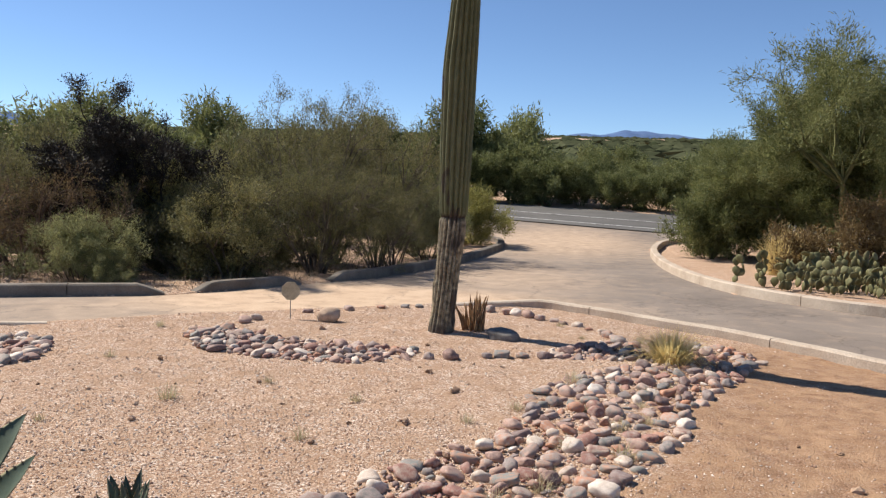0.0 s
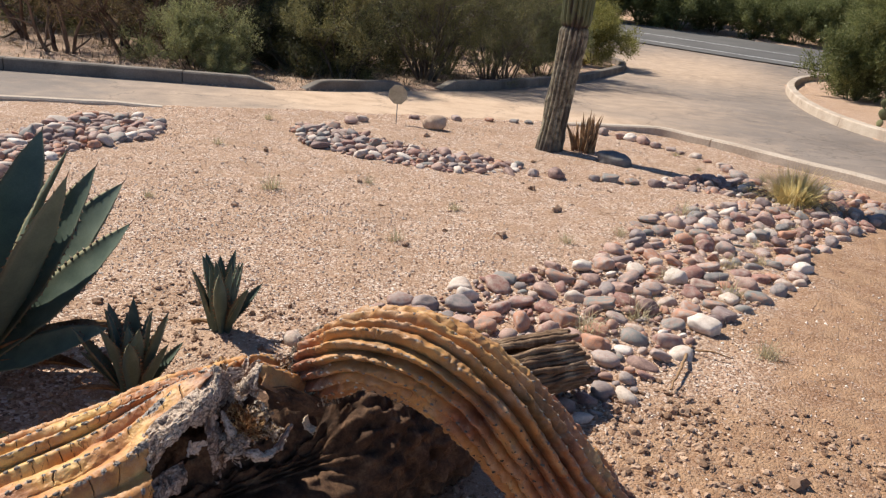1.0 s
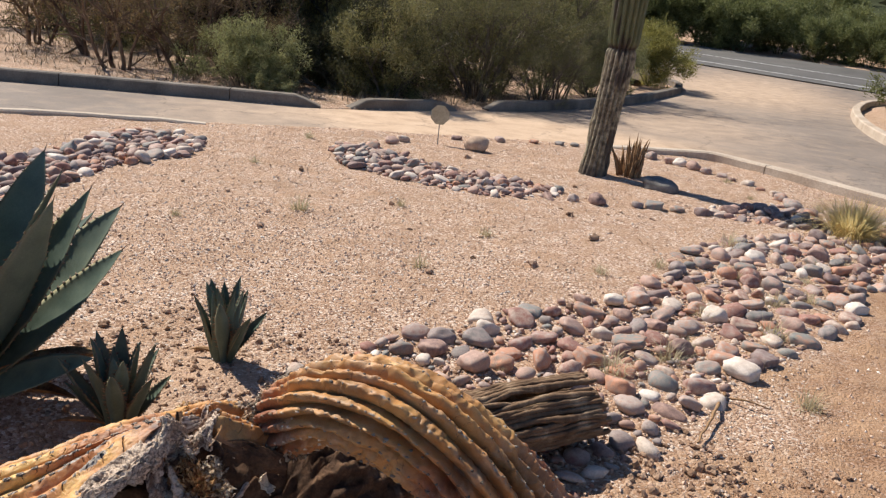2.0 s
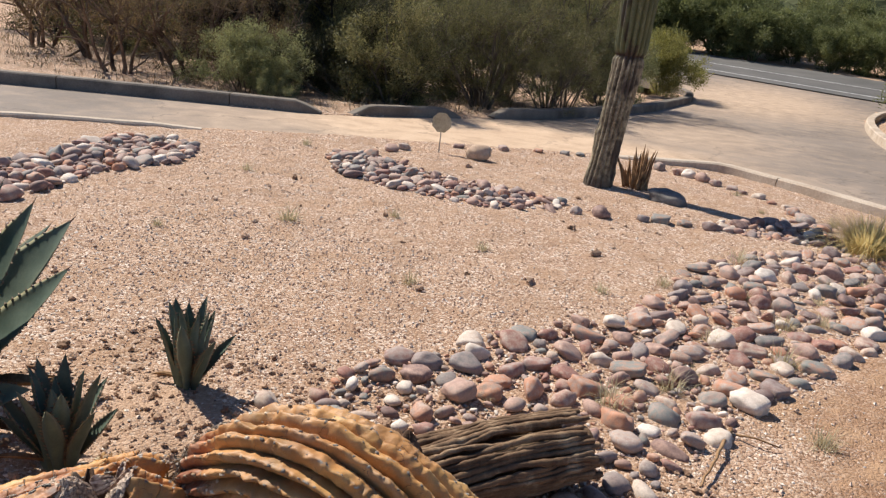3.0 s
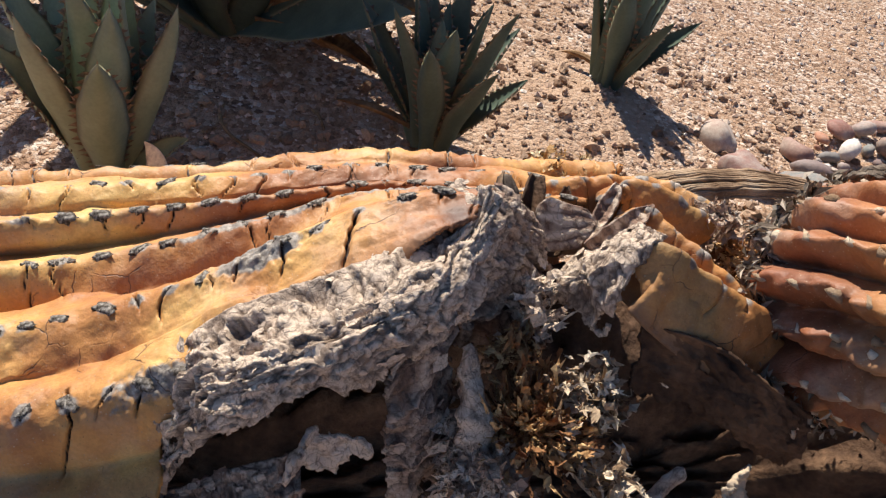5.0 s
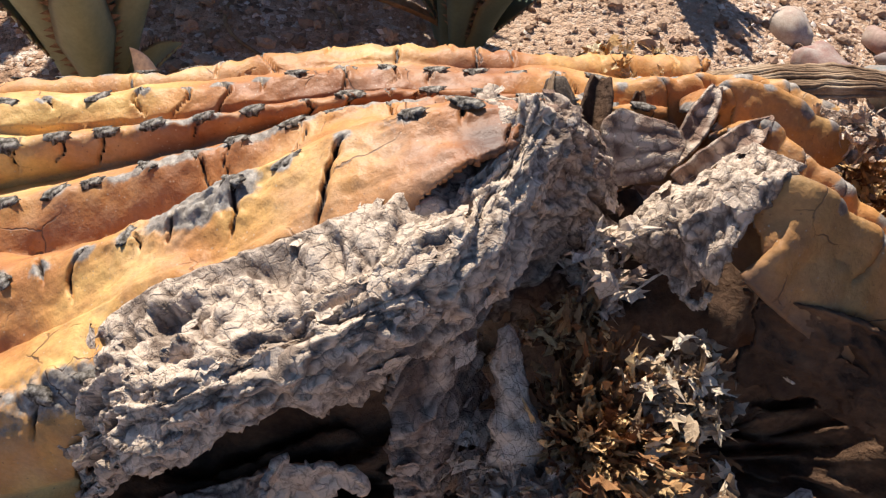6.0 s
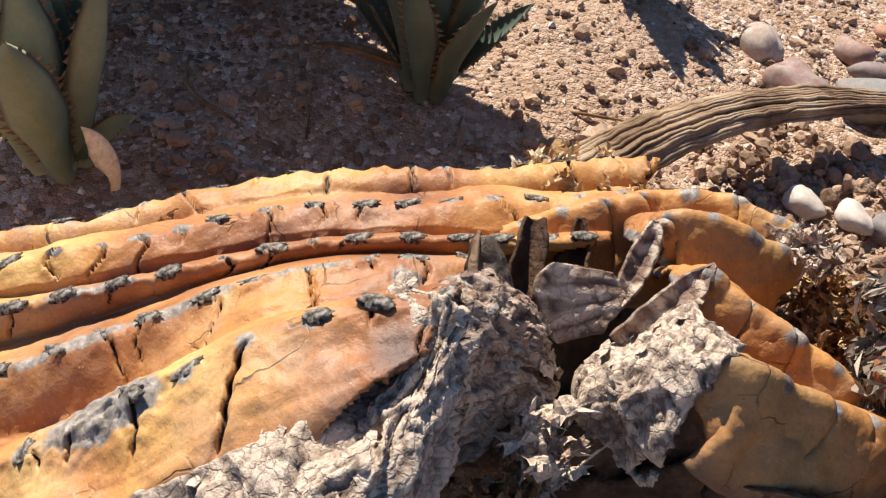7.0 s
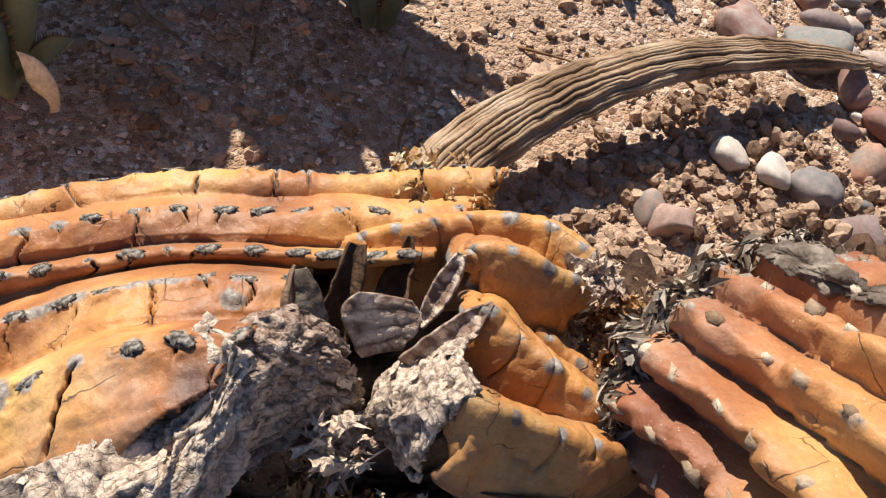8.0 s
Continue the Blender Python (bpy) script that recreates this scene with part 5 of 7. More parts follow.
# ---------------------------------------------------------------- agaves
def agave_leaf(length, width, curl, droop, teeth, fold=0.35, thick=0.02, twist=0.0):
    """One leaf along +y from the root, upper side up; its toothed rim comes as a second mesh."""
    n, m = 34, 11
    u = np.linspace(0, 1, n)
    shape = np.interp(u, [0, 0.08, 0.2, 0.45, 0.7, 0.88, 0.96, 1.0], [0.62, 0.55, 0.62, 1.0, 0.86, 0.45, 0.17, 0.012])
    half = width / 2 * shape
    bend = curl * u**1.6
    dy, dz = np.cos(bend), np.sin(bend)
    y = np.r_[0, np.cumsum((dy[1:] + dy[:-1]) / 2)] * length / (n - 1)
    z = np.r_[0, np.cumsum((dz[1:] + dz[:-1]) / 2)] * length / (n - 1) - droop * u**2 * length
    k = np.linspace(-1, 1, m)
    t = thick * np.interp(u, [0, 0.3, 0.9, 1], [1.6, 1.0, 0.35, 0.1])
    cup = fold * np.interp(u, [0, 0.3, 0.8, 1], [0.35, 0.8, 1.1, 1.3])
    rows = []
    for side in (1, -1):
        kk = k if side > 0 else k[::-1]
        X = half[:, None] * kk
        lift = cup[:, None] * half[:, None] * kk**2
        th = t[:, None] * (1 - kk**2) * (0.25 if side > 0 else -1.0)
        Y = y[:, None] - np.sin(bend)[:, None] * (lift + th)
        Z = z[:, None] + np.cos(bend)[:, None] * (lift + th)
        sel = slice(0, m) if side > 0 else slice(1, m - 1)
        rows.append(np.stack([X, Y + 0 * X, Z + 0 * X], -1)[:, sel])
    v = np.concatenate(rows, 1)
    ring = v.shape[1]
    v = v.reshape(-1, 3)
    v[:, 2] += 0.004 * vnoise(v * 14, int(length * 991) % 97)
    margin = np.concatenate([np.abs(k) ** 8, np.abs(k[::-1][1:-1]) ** 8])
    margin = np.tile(margin, n) * 0.8
    f = grid_faces(n, ring, loop_v=True)
    tv, tf, at = [], [], 0
    step = length / teeth
    for sgn, col in ((-1, 0), (1, m - 1)):
        for i in range(2, teeth):
            uu = i / teeth * 0.97
            j = uu * (n - 1)
            a = int(j)
            p = v.reshape(n, ring, 3)[a, col] * (1 - (j - a)) + v.reshape(n, ring, 3)[min(a + 1, n - 1), col] * (j - a)
            g = v.reshape(n, ring, 3)[min(a + 1, n - 1), col] - v.reshape(n, ring, 3)[a, col]
            g = g / (np.linalg.norm(g) + 1e-9)
            size = min(0.011, 0.02 * width / 0.12) * (0.6 + 0.4 * math.sin(3.1 * uu))
            out = np.array((sgn, 0, 0.15))
            tip = p + out * size * 1.25 + g * size * (0.5 if i % 2 else -0.2)
            b0, b1 = p - g * size * 0.8 - out * 0.003, p + g * size * 0.8 - out * 0.003
            up = np.array((0, 0, size * 0.25))
            tv += [b0, b1, tip, p + up]
            tf += [(at, at + 1, at + 2), (at, at + 2, at + 3), (at + 1, at + 3, at + 2)]
            at += 4
    end = v.reshape(n, ring, 3)[-1].mean(0)
    g = v.reshape(n, ring, 3)[-1].mean(0) - v.reshape(n, ring, 3)[-3].mean(0)
    g = g / np.linalg.norm(g) * length * 0.035
    w = width * 0.018
    tv += [end + (w, 0, 0) - g * 0.3, end + (-w, 0, 0) - g * 0.3, end + (0, 0, w) - g * 0.3, end + g]
    tf += [(at, at + 1, at + 3), (at + 1, at + 2, at + 3), (at + 2, at, at + 3)]
    return v, f, margin, np.array(tv), np.array(tf)


def agave(name, label, group, at, leaves, length, width, seed, material, inner=78.0, outer=12.0, teeth=20, turn0=0.0, fold=0.35, shapes=5, more=(), dead=(), folded=False):
    """A rosette: upright young leaves in the middle, spreading old ones outside, each with its toothed rim."""
    rng = np.random.default_rng(seed)
    ob = thing(name, label, "agave", group, at=at)
    kinds = []
    for s in range(shapes):
        v, f, margin, tv, tf = agave_leaf(length * rng.uniform(0.92, 1.06), width * rng.uniform(0.9, 1.12), rng.uniform(-0.12, 0.3), rng.uniform(0.0, 0.05), teeth, fold * rng.uniform(0.7, 1.3))
        me = mesh_from("leaf", v, f, material)
        mark(me, "margin", margin)
        kinds.append((me, mesh_from("teeth", tv, tf, M_THORN, smooth=False)))
    spots = []
    for k in range(leaves):
        u = k / max(1, leaves - 1)
        size = np.interp(u, [0, 0.15, 0.5, 1], [0.78, 0.94, 1.0, 0.9]) * rng.uniform(0.94, 1.05)
        size *= 1 - 0.07 * smoothstep(0.4, 0.9, math.cos(radians(turn0 + 137.508 * k + 19)))
        spots.append((turn0 + 137.508 * k + rng.normal(0, 6), rng.normal(0, 10), inner + (outer - inner) * u**1.1 + rng.normal(0, 3), size, (0.012 + 0.05 * u) * length, 0.01 + 0.05 * length * (1 - u)))
    spots += [(az, 34 if -30 < az < 90 else -25, el, size, 0.05 * length, 0.02) for az, el, size in more]
    for az, roll, el, size, off, high in spots:
        me, te = kinds[rng.integers(shapes)]
        root = np.array((math.cos(radians(az)), math.sin(radians(az)))) * off
        m = pose(root[0], root[1], high, 0, 0, az - 90) @ pose(0, 0, 0, el, 0, rng.normal(0, 4)) @ pose(0, 0, 0, 0, roll, 0) @ Matrix.Scale(size, 4)
        leaf = part("leaf", me, ob, "", m)
        part("teeth", te, leaf, "small pale hooked teeth along the rim", None, "stuff")
    for az, el, size in dead:
        v, f, margin, tv, tf = agave_leaf(length * size, width * 0.32, rng.uniform(-0.5, -0.1), 0.03, teeth, 0.9, 0.008)
        m = pose(0, 0, 0.04, 0, 0, az - 90) @ pose(0, 0, 0, el, 0, 0)
        part("dead_leaf", mesh_from("dead_leaf", v, f, M_DRY_LEAF), ob, "withered brown leaf", m)
    if folded:
        v, f, margin, tv, tf = agave_leaf(0.125, 0.026, 1.5, 0.0, 6, 2.4, 0.004)
        part("dead_leaf", mesh_from("dead_leaf", v, f, M_PALE_LEAF), ob, "bleached folded dead leaf", pose(0.16, 0.03, 0.06, 0, 0, -60) @ pose(0, 0, 0, 68, 0, 40))
    return ob


AGAVES = "agaves beside the fallen cactus"
agave("agave", "large blue-green century plant with toothed leaves", AGAVES, (-1.88, 2.61, 0.03), 15, 0.91, 0.215, 101, M_AGAVE, 87, 54, 26, 20, 0.22, 5,
      [(10, 24, 0.62), (54, 52, 0.86), (38, 57, 0.88), (28, 43, 0.80), (-40, 50, 0.75), (-75, 40, 0.95), (-110, 35, 0.95), (140, 35, 0.9), (-150, 30, 0.9), (95, 40, 0.9), (-118, 64, 0.95), (-62, 60, 0.74), (-128, 20, 0.84)], [(30, 24, 0.66), (42, 16, 0.60), (20, 10, 0.5), (-146, 14, 0.7), (-163, 9, 0.62), (-133, 7, 0.5)])
agave("young_agave", "young green agave pup beside the big agave", AGAVES, (-1.42, 2.18, 0.02), 12, 0.37, 0.088, 102, M_PUP, 87, 62, 18, 40, 0.42, 4, [(-150, 50, 0.72), (30, 38, 0.55), (-100, 66, 0.7)], folded=True)
agave("young_agave", "young blue-green agave pup in the shade", AGAVES, (-1.27, 2.76, 0.02), 15, 0.335, 0.064, 103, M_AGAVE, 86, 60, 16, 10, 0.4, 4, [(35, 52, 0.8), (-140, 56, 0.7)], dead=[(170, 25, 0.7), (-130, 20, 0.6)])
agave("young_agave", "young blue-green agave standing alone on the gravel", AGAVES, (-1.335, 3.385, 0.0), 16, 0.325, 0.060, 104, M_AGAVE, 87, 66, 16, 80, 0.4, 4, [(40, 54, 0.75), (-10, 62, 0.75)], dead=[(165, 30, 0.5), (195, 12, 0.45)])


# ---------------------------------------------------------------- litter and single stones
def litter():
    rng = np.random.default_rng(95)
    bv, bf = ICO[1]
    # crumbly clods between the woody bundle and the arm, and under the arm
    vs = []
    bv, bf = ICO[2]
    for x0, x1, y0, y1, n, big in ((-0.86, -0.40, 2.50, 3.30, 1500, 0.017), (0.0, 0.72, 2.45, 3.65, 900, 0.019), (-1.75, -0.95, 2.25, 3.0, 300, 0.010)):
        for _ in range(n):
            r = big * rng.uniform(0.12, 1.0) ** 2.2
            q = bv * rng.uniform(0.6, 1.2, 3) * (1 + 0.45 * fbm(bv * 1.7 + rng.uniform(0, 90), 2, 3)[:, None] + 0.07 * rng.normal(0, 1, (len(bv), 1))) * r
            vs.append(q + (rng.uniform(x0, x1), rng.uniform(y0, y1), r * 0.35))
    f = (np.arange(len(vs))[:, None, None] * len(bv) + bf[None]).reshape(-1, 3)
    tagged(new("soil_clods", mesh_from("soil_clods", np.concatenate(vs), f, M_CLOD, smooth=False)), "dark crumbly soil clods round the fallen cactus", "soil", kind="stuff")
    # flakes of dry skin and leaf litter
    n = 260
    a = rng.uniform(0, 2 * math.pi, n)
    c = np.stack([rng.uniform(-1.0, 0.6, n), rng.uniform(2.45, 3.25, n), rng.uniform(0.006, 0.022, n)], -1)
    d = np.stack([np.cos(a), np.sin(a), rng.normal(0, 0.25, n)], -1) * rng.uniform(0.004, 0.013, (n, 1))
    w = np.stack([-np.sin(a), np.cos(a), rng.normal(0, 0.35, n)], -1) * rng.uniform(0.001, 0.004, (n, 1))
    quads = np.stack([c - d, c + w, c + d, c - w + (0, 0, 0.003)], 1).reshape(-1, 3)
    tagged(new("dry_litter", mesh_from("dry_litter", quads, np.arange(n * 4).reshape(-1, 4), M_DRY_LEAF, smooth=False)), "scattered flakes of dry brown litter", "litter", kind="stuff")
    for x, y, r, k in ((-0.70, 2.90, 0.036, 2), (-0.655, 2.905, 0.038, 5), (-0.70, 3.11, 0.034, 7), (-0.63, 3.15, 0.036, 1), (-0.57, 3.18, 0.042, 8), (-0.90, 3.38, 0.06, 3), (-0.79, 3.47, 0.06, 4), (-0.52, 3.02, 0.030, 6), (-0.47, 2.96, 0.026, 0), (-1.03, 3.45, 0.05, 9)):
        ob = new("river_rock", ROCKS[k])
        ob.matrix_basis = pose(x, y, r * 0.3, rng.normal(0, 10), rng.normal(0, 10), rng.uniform(0, 360)) @ Matrix.Diagonal((r, r, r, 1))
        tagged(ob, "pale river rock by the bare woody ribs", "rock", "river rocks in the dry creek bed")
    twigs = (((0.56, 4.30), (0.53, 4.06), (0.49, 3.80), 0.008), ((0.58, 4.27), (0.66, 4.24), (0.74, 4.25), 0.005), ((-1.19, 2.78), (-1.13, 2.72), (-1.08, 2.68), 0.003), ((-1.06, 2.70), (-1.02, 2.65), (-0.97, 2.60), 0.004),
             ((-1.62, 2.50), (-1.5, 2.42), (-1.36, 2.45), 0.005), ((-1.55, 2.62), (-1.42, 2.60), (-1.28, 2.52), 0.004), ((-1.1, 2.95), (-1.0, 2.99), (-0.92, 3.0), 0.003))
    for k, (a, b, c, r) in enumerate(twigs):
        pts = resample([(*a, 0.012), (*b, 0.03), (*c, 0.014)], 0.012)
        pts = pts + 0.008 * np.stack([vnoise(pts * 22, k), vnoise(pts * 22, k + 9), 0 * pts[:, 0]], -1)
        v, f = tube(pts, r * np.linspace(1.1, 0.5, len(pts)), 6)
        tagged(new("dry_twig", mesh_from("dry_twig", v, f, M_DRY_LEAF)), "thin dry brown twig on the ground", "twig", "dry twigs")


litter()

# ---------------------------------------------------------------- the fallen saguaro
# Its own frame: s runs along the trunk to the back, u across it to the front, z up.
AXIS, CROSS, ORIGIN = np.array((0.47, 0.883)), np.array((0.883, -0.47)), np.array((-0.60, 2.11))


def lay(s, u, z):
    s, u, z = np.broadcast_arrays(np.asarray(s, float), np.asarray(u, float), np.asarray(z, float))
    return np.stack([ORIGIN[0] + s * AXIS[0] + u * CROSS[0], ORIGIN[1] + s * AXIS[1] + u * CROSS[1], z], -1)


def lay_path(rows):
    return np.array([lay(*r) for r in rows])


def areole_mesh(seed):
    """A flat woolly cushion with a sunken heart and a fringe of broken spines."""
    rng = np.random.default_rng(seed)
    v, f = ICO[3]
    wide, ang = np.hypot(v[:, 0], v[:, 1]), np.arctan2(v[:, 1], v[:, 0])
    fringe = 1 + 0.35 * wide**3 * vnoise(np.stack([np.cos(ang) * 4, np.sin(ang) * 4, 0 * ang + seed], -1), seed)
    v = v * (1.5, 0.9, 0.18) * (fringe + 0.25 * fbm(v * 2.4, 3, seed) + 0.07 * rng.normal(0, 1, len(v)))[:, None]
    v[:, 2] -= 0.40 * v[:, 1] ** 2
    v[:, 2] -= 0.10 * np.exp(-((wide / 0.4) ** 2)) * (v[:, 2] > 0)
    return mesh_from("areole", v, f, M_AREOLE)


AREOLES = [areole_mesh(k) for k in range(7)]


def rib_skin(name, s, v, crest_u, crest_z, rise, lift, depth, seed, keep, cracks=True, gold=0.0, parent=None, label="", rot_at=None, scar_at=(), greys=()):
    """A sheet of folded skin: v counts the ribs from the back to the front, s runs along them."""
    rng = np.random.default_rng(seed)
    S, V = np.meshgrid(s, v, indexing="ij")
    K = len(crest_u)
    base = np.stack([crest_u, crest_z, rise, lift, depth], 1)
    c = spline(base, v)
    dv = 0.02
    d = (spline(base, v + dv) - spline(base, v - dv)) / (2 * dv)
    hump = np.exp(-(((S - 0.06) / 0.18) ** 2))
    U0 = c[None, :, 0] + 0.010 * vnoise(np.stack([S * 7, V * 0.6, 0 * S], -1), seed + 1)
    eased = np.minimum(S, 0.06) + 0.2 * np.maximum(S - 0.06, 0)
    Z0 = c[None, :, 1] + c[None, :, 2] * eased + c[None, :, 3] * hump
    nu, nz = -d[:, 1], d[:, 0]
    ln = np.hypot(nu, nz) + 1e-9
    nu, nz = nu / ln, nz / ln
    fr = 1 - np.abs(np.cos(math.pi * V)) ** 1.15
    vary = 0.75 + 0.5 * vnoise(np.stack([S * 9, np.floor(V + 0.5) * 3.7, 0 * S], -1), seed + 2)
    smooth_face = 1 - 0.9 * smoothstep(-0.20, -0.09, S) * np.exp(-(((V - 7.5) / 0.42) ** 2))
    push = -c[None, :, 4] * vary * fr * smooth_face
    P = np.stack([S * 1.0, U0, Z0], -1)
    push = push + 0.0045 * fbm(P * (16, 30, 30), 3, seed + 3) * (0.4 + fr) + 0.0014 * fbm(P * (70, 90, 90), 3, seed + 4)
    # puckers at the areoles
    near = np.exp(-((np.abs(V - np.round(V)) / 0.14) ** 2))
    crest_grey = spline(np.asarray(greys, float), v)[None]
    scar = crest_grey * near * smoothstep(-0.3, 0.4, vnoise(np.stack([S * 11, np.round(V) * 5.3, 0 * S], -1), seed + 5))
    for (s0, v0, ws, wv, amt) in scar_at:
        scar = np.maximum(scar, amt * np.exp(-(((S - s0) / ws) ** 2 + ((V - v0) / wv) ** 2)))
    push = push + 0.005 * scar * np.abs(fbm(P * (120, 150, 150), 3, seed + 8))
    rot_shade = np.zeros_like(S)
    if rot_at is not None:
        for (s0, v0, ws, wv, amt) in rot_at:
            rot_shade = np.maximum(rot_shade, amt * np.exp(-(((S - s0) / ws) ** 2 + ((V - v0) / wv) ** 2)))
    split = np.zeros_like(S)
    spots = []
    for k in range(K):
        at = s[0] + rng.uniform(0, 0.03)
        while at < s[-1]:
            spots.append((k, at))
            i = slice(*np.searchsorted(s, (at - 0.035, at + 0.035)))
            j = slice(*np.searchsorted(v, (k - 0.6, k + 1.0)))
            s1, v1 = S[i, j], V[i, j]
            push[i, j] += 0.0022 * np.exp(-(((s1 - at) / 0.008) ** 2 + ((v1 - k) / 0.16) ** 2))
            scar[i, j] = np.maximum(scar[i, j], 0.85 * np.exp(-(((s1 - at) / 0.0065) ** 2 + ((v1 - k) / 0.11) ** 2)))
            if cracks and rng.random() < 0.6:
                a, b = k - rng.uniform(0.0, 0.2), k + rng.uniform(0.2, 0.7)
                wig = rng.normal(0, 0.0035) * np.sin((v1 - k) * rng.uniform(5, 11)) + rng.normal(0, 0.012) * (v1 - k) + 0.0015 * vnoise(np.stack([v1 * 14, 0 * v1 + at * 50, 0 * v1], -1), seed)
                wide = rng.uniform(0.0006, 0.0009) if rng.random() < 0.75 else rng.uniform(0.0009, 0.0013)
                win = smoothstep(a, a + 0.1, v1) * smoothstep(b, b - 0.25, v1)
                g = np.exp(-(((s1 - at - wig) / wide) ** 2)) * win
                split[i, j] = np.maximum(split[i, j], g)
                push[i, j] += 0.0012 * np.exp(-(((s1 - at - wig) / (3.5 * wide)) ** 2)) * win - rng.uniform(0.006, 0.011) * g
            at += rng.uniform(0.019, 0.028)
    U, Z = U0 + nu[None] * push, Z0 + nz[None] * push
    W = lay(S, U, Z)
    ok = keep(S, V, U, Z)
    f = grid_faces(len(s), len(v))[:, ::-1]
    f = f[ok.ravel()[f].all(1)]
    used = np.unique(f)
    renum = np.full(S.size, -1)
    renum[used] = np.arange(len(used))
    me = mesh_from(name, W.reshape(-1, 3)[used], renum[f], M_SKIN)
    mark(me, "scar", scar.ravel()[used])
    mark(me, "rot_shade", rot_shade.ravel()[used])
    mark(me, "gold", np.full(len(used), gold))
    mark(me, "split", split.ravel()[used])
    solid = part(name, me, parent, label)
    th = solid.modifiers.new("thickness", "SOLIDIFY")
    th.thickness, th.offset = 0.004, -1
    # woolly areoles along the crests: one by one near the wound
    far = []
    norm = np.cross(np.gradient(W, axis=1), np.gradient(W, axis=0))
    norm /= np.linalg.norm(norm, axis=-1, keepdims=True) + 1e-12
    along = np.array((*AXIS, 0.0))
    for k, pos in spots:
        j, i = int(np.argmin(np.abs(v - k))), int(np.argmin(np.abs(s - pos)))
        if not ok[i, j]:
            continue
        up = norm[max(i - 4, 0):i + 5, max(j - 5, 0):j + 6].mean((0, 1))
        up = up * (1 if up @ np.array((*CROSS * (U0[i, j]), 0.25)) > 0 else -1)
        up /= np.linalg.norm(up)
        x1 = along + 0.3 * rng.normal(0, 1, 3)
        x1 = x1 - up * (x1 @ up)
        x1 /= np.linalg.norm(x1)
        r = rng.uniform(0.0034, 0.0052)
        turn = Matrix(np.stack([x1, np.cross(up, x1), up], 1).tolist()).to_4x4()
        m = Matrix.Translation(W[i, j] + up * 0.0001) @ turn @ Matrix.Diagonal((r, r, r, 1))
        if pos > -0.26 and 2 <= k <= 9:
            part("areole", AREOLES[rng.integers(len(AREOLES))], solid, "", m)
        else:
            mm, q = np.array(m), ICO[1][0] * (1.45, 0.95, 0.45) * (1 + 0.25 * rng.normal(0, 1, (12, 1)))
            far.append((q @ mm[:3, :3].T + mm[:3, 3], ICO[1][1]))
    if far:
        part("far_areoles", mesh_from("far_areoles", *joined(far), M_AREOLE), solid, "grey woolly spine scars along the ribs", None, "stuff")
    return solid


def rugged(name, path, widths, seed, material, parent, label="", rough=0.35, step=0.0028, sides=44, squash=0.6, grain=60.0, sharp=1.0):
    """A crumbling, flaking strand of bark."""
    path, w = np.asarray(path, float), np.asarray(widths, float)
    both = resample(np.concatenate([path, w[:, None]], 1), step)
    pts, r = both[:, :3], both[:, 3]
    t, a, b = frames_along(pts)
    ang = np.linspace(0, 2 * math.pi, sides, endpoint=False)
    ring = a[:, None] * np.cos(ang)[None, :, None] + b[:, None] * np.sin(ang)[None, :, None] * squash
    v = pts[:, None] + ring * r[:, None, None]
    n1 = fbm(v * grain * 0.4, 3, seed)
    n2 = np.abs(fbm(v * grain * 1.1, 3, seed + 9))
    n3 = fbm(v * grain * 3.2, 2, seed + 17)
    k = 1 + rough * n1 - sharp * 0.55 * rough * n2 + 0.25 * rough * n3
    v = pts[:, None] + ring * (r[:, None] * k)[..., None]
    v[0], v[-1] = pts[0], pts[-1]
    me = mesh_from(name, v.reshape(-1, 3), grid_faces(len(pts), sides, loop_v=True), material)
    mark(me, "layer", np.clip(0.55 + 0.8 * n1, 0, 1))
    mark(me, "split", 0.8 * smoothstep(0.10, 0.02, n2))
    return part(name, me, parent, label)


def plates(x, y, seed):
    """Uneven cells of about unit size: a number for each, the distance to its joint, and the place in it."""
    cx, cy = np.floor(x).astype(np.int64), np.floor(y).astype(np.int64)
    best, second = np.full(x.shape, 9.0), np.full(x.shape, 9.0)
    rnd, ox, oy = np.zeros(x.shape), np.zeros(x.shape), np.zeros(x.shape)
    for a in (-1, 0, 1):
        for b in (-1, 0, 1):
            i, j = cx + a, cy + b
            px, py = i + hashed(i, j, 0 * i, seed), j + hashed(i, j, 0 * i, seed + 1)
            d = np.hypot(x - px, y - py)
            near = d < best
            second = np.where(near, best, np.minimum(second, d))
            rnd = np.where(near, hashed(i, j, 0 * i, seed + 2), rnd)
            ox, oy = np.where(near, x - px, ox), np.where(near, y - py, oy)
            best = np.where(near, d, best)
    return rnd, second - best, ox, oy


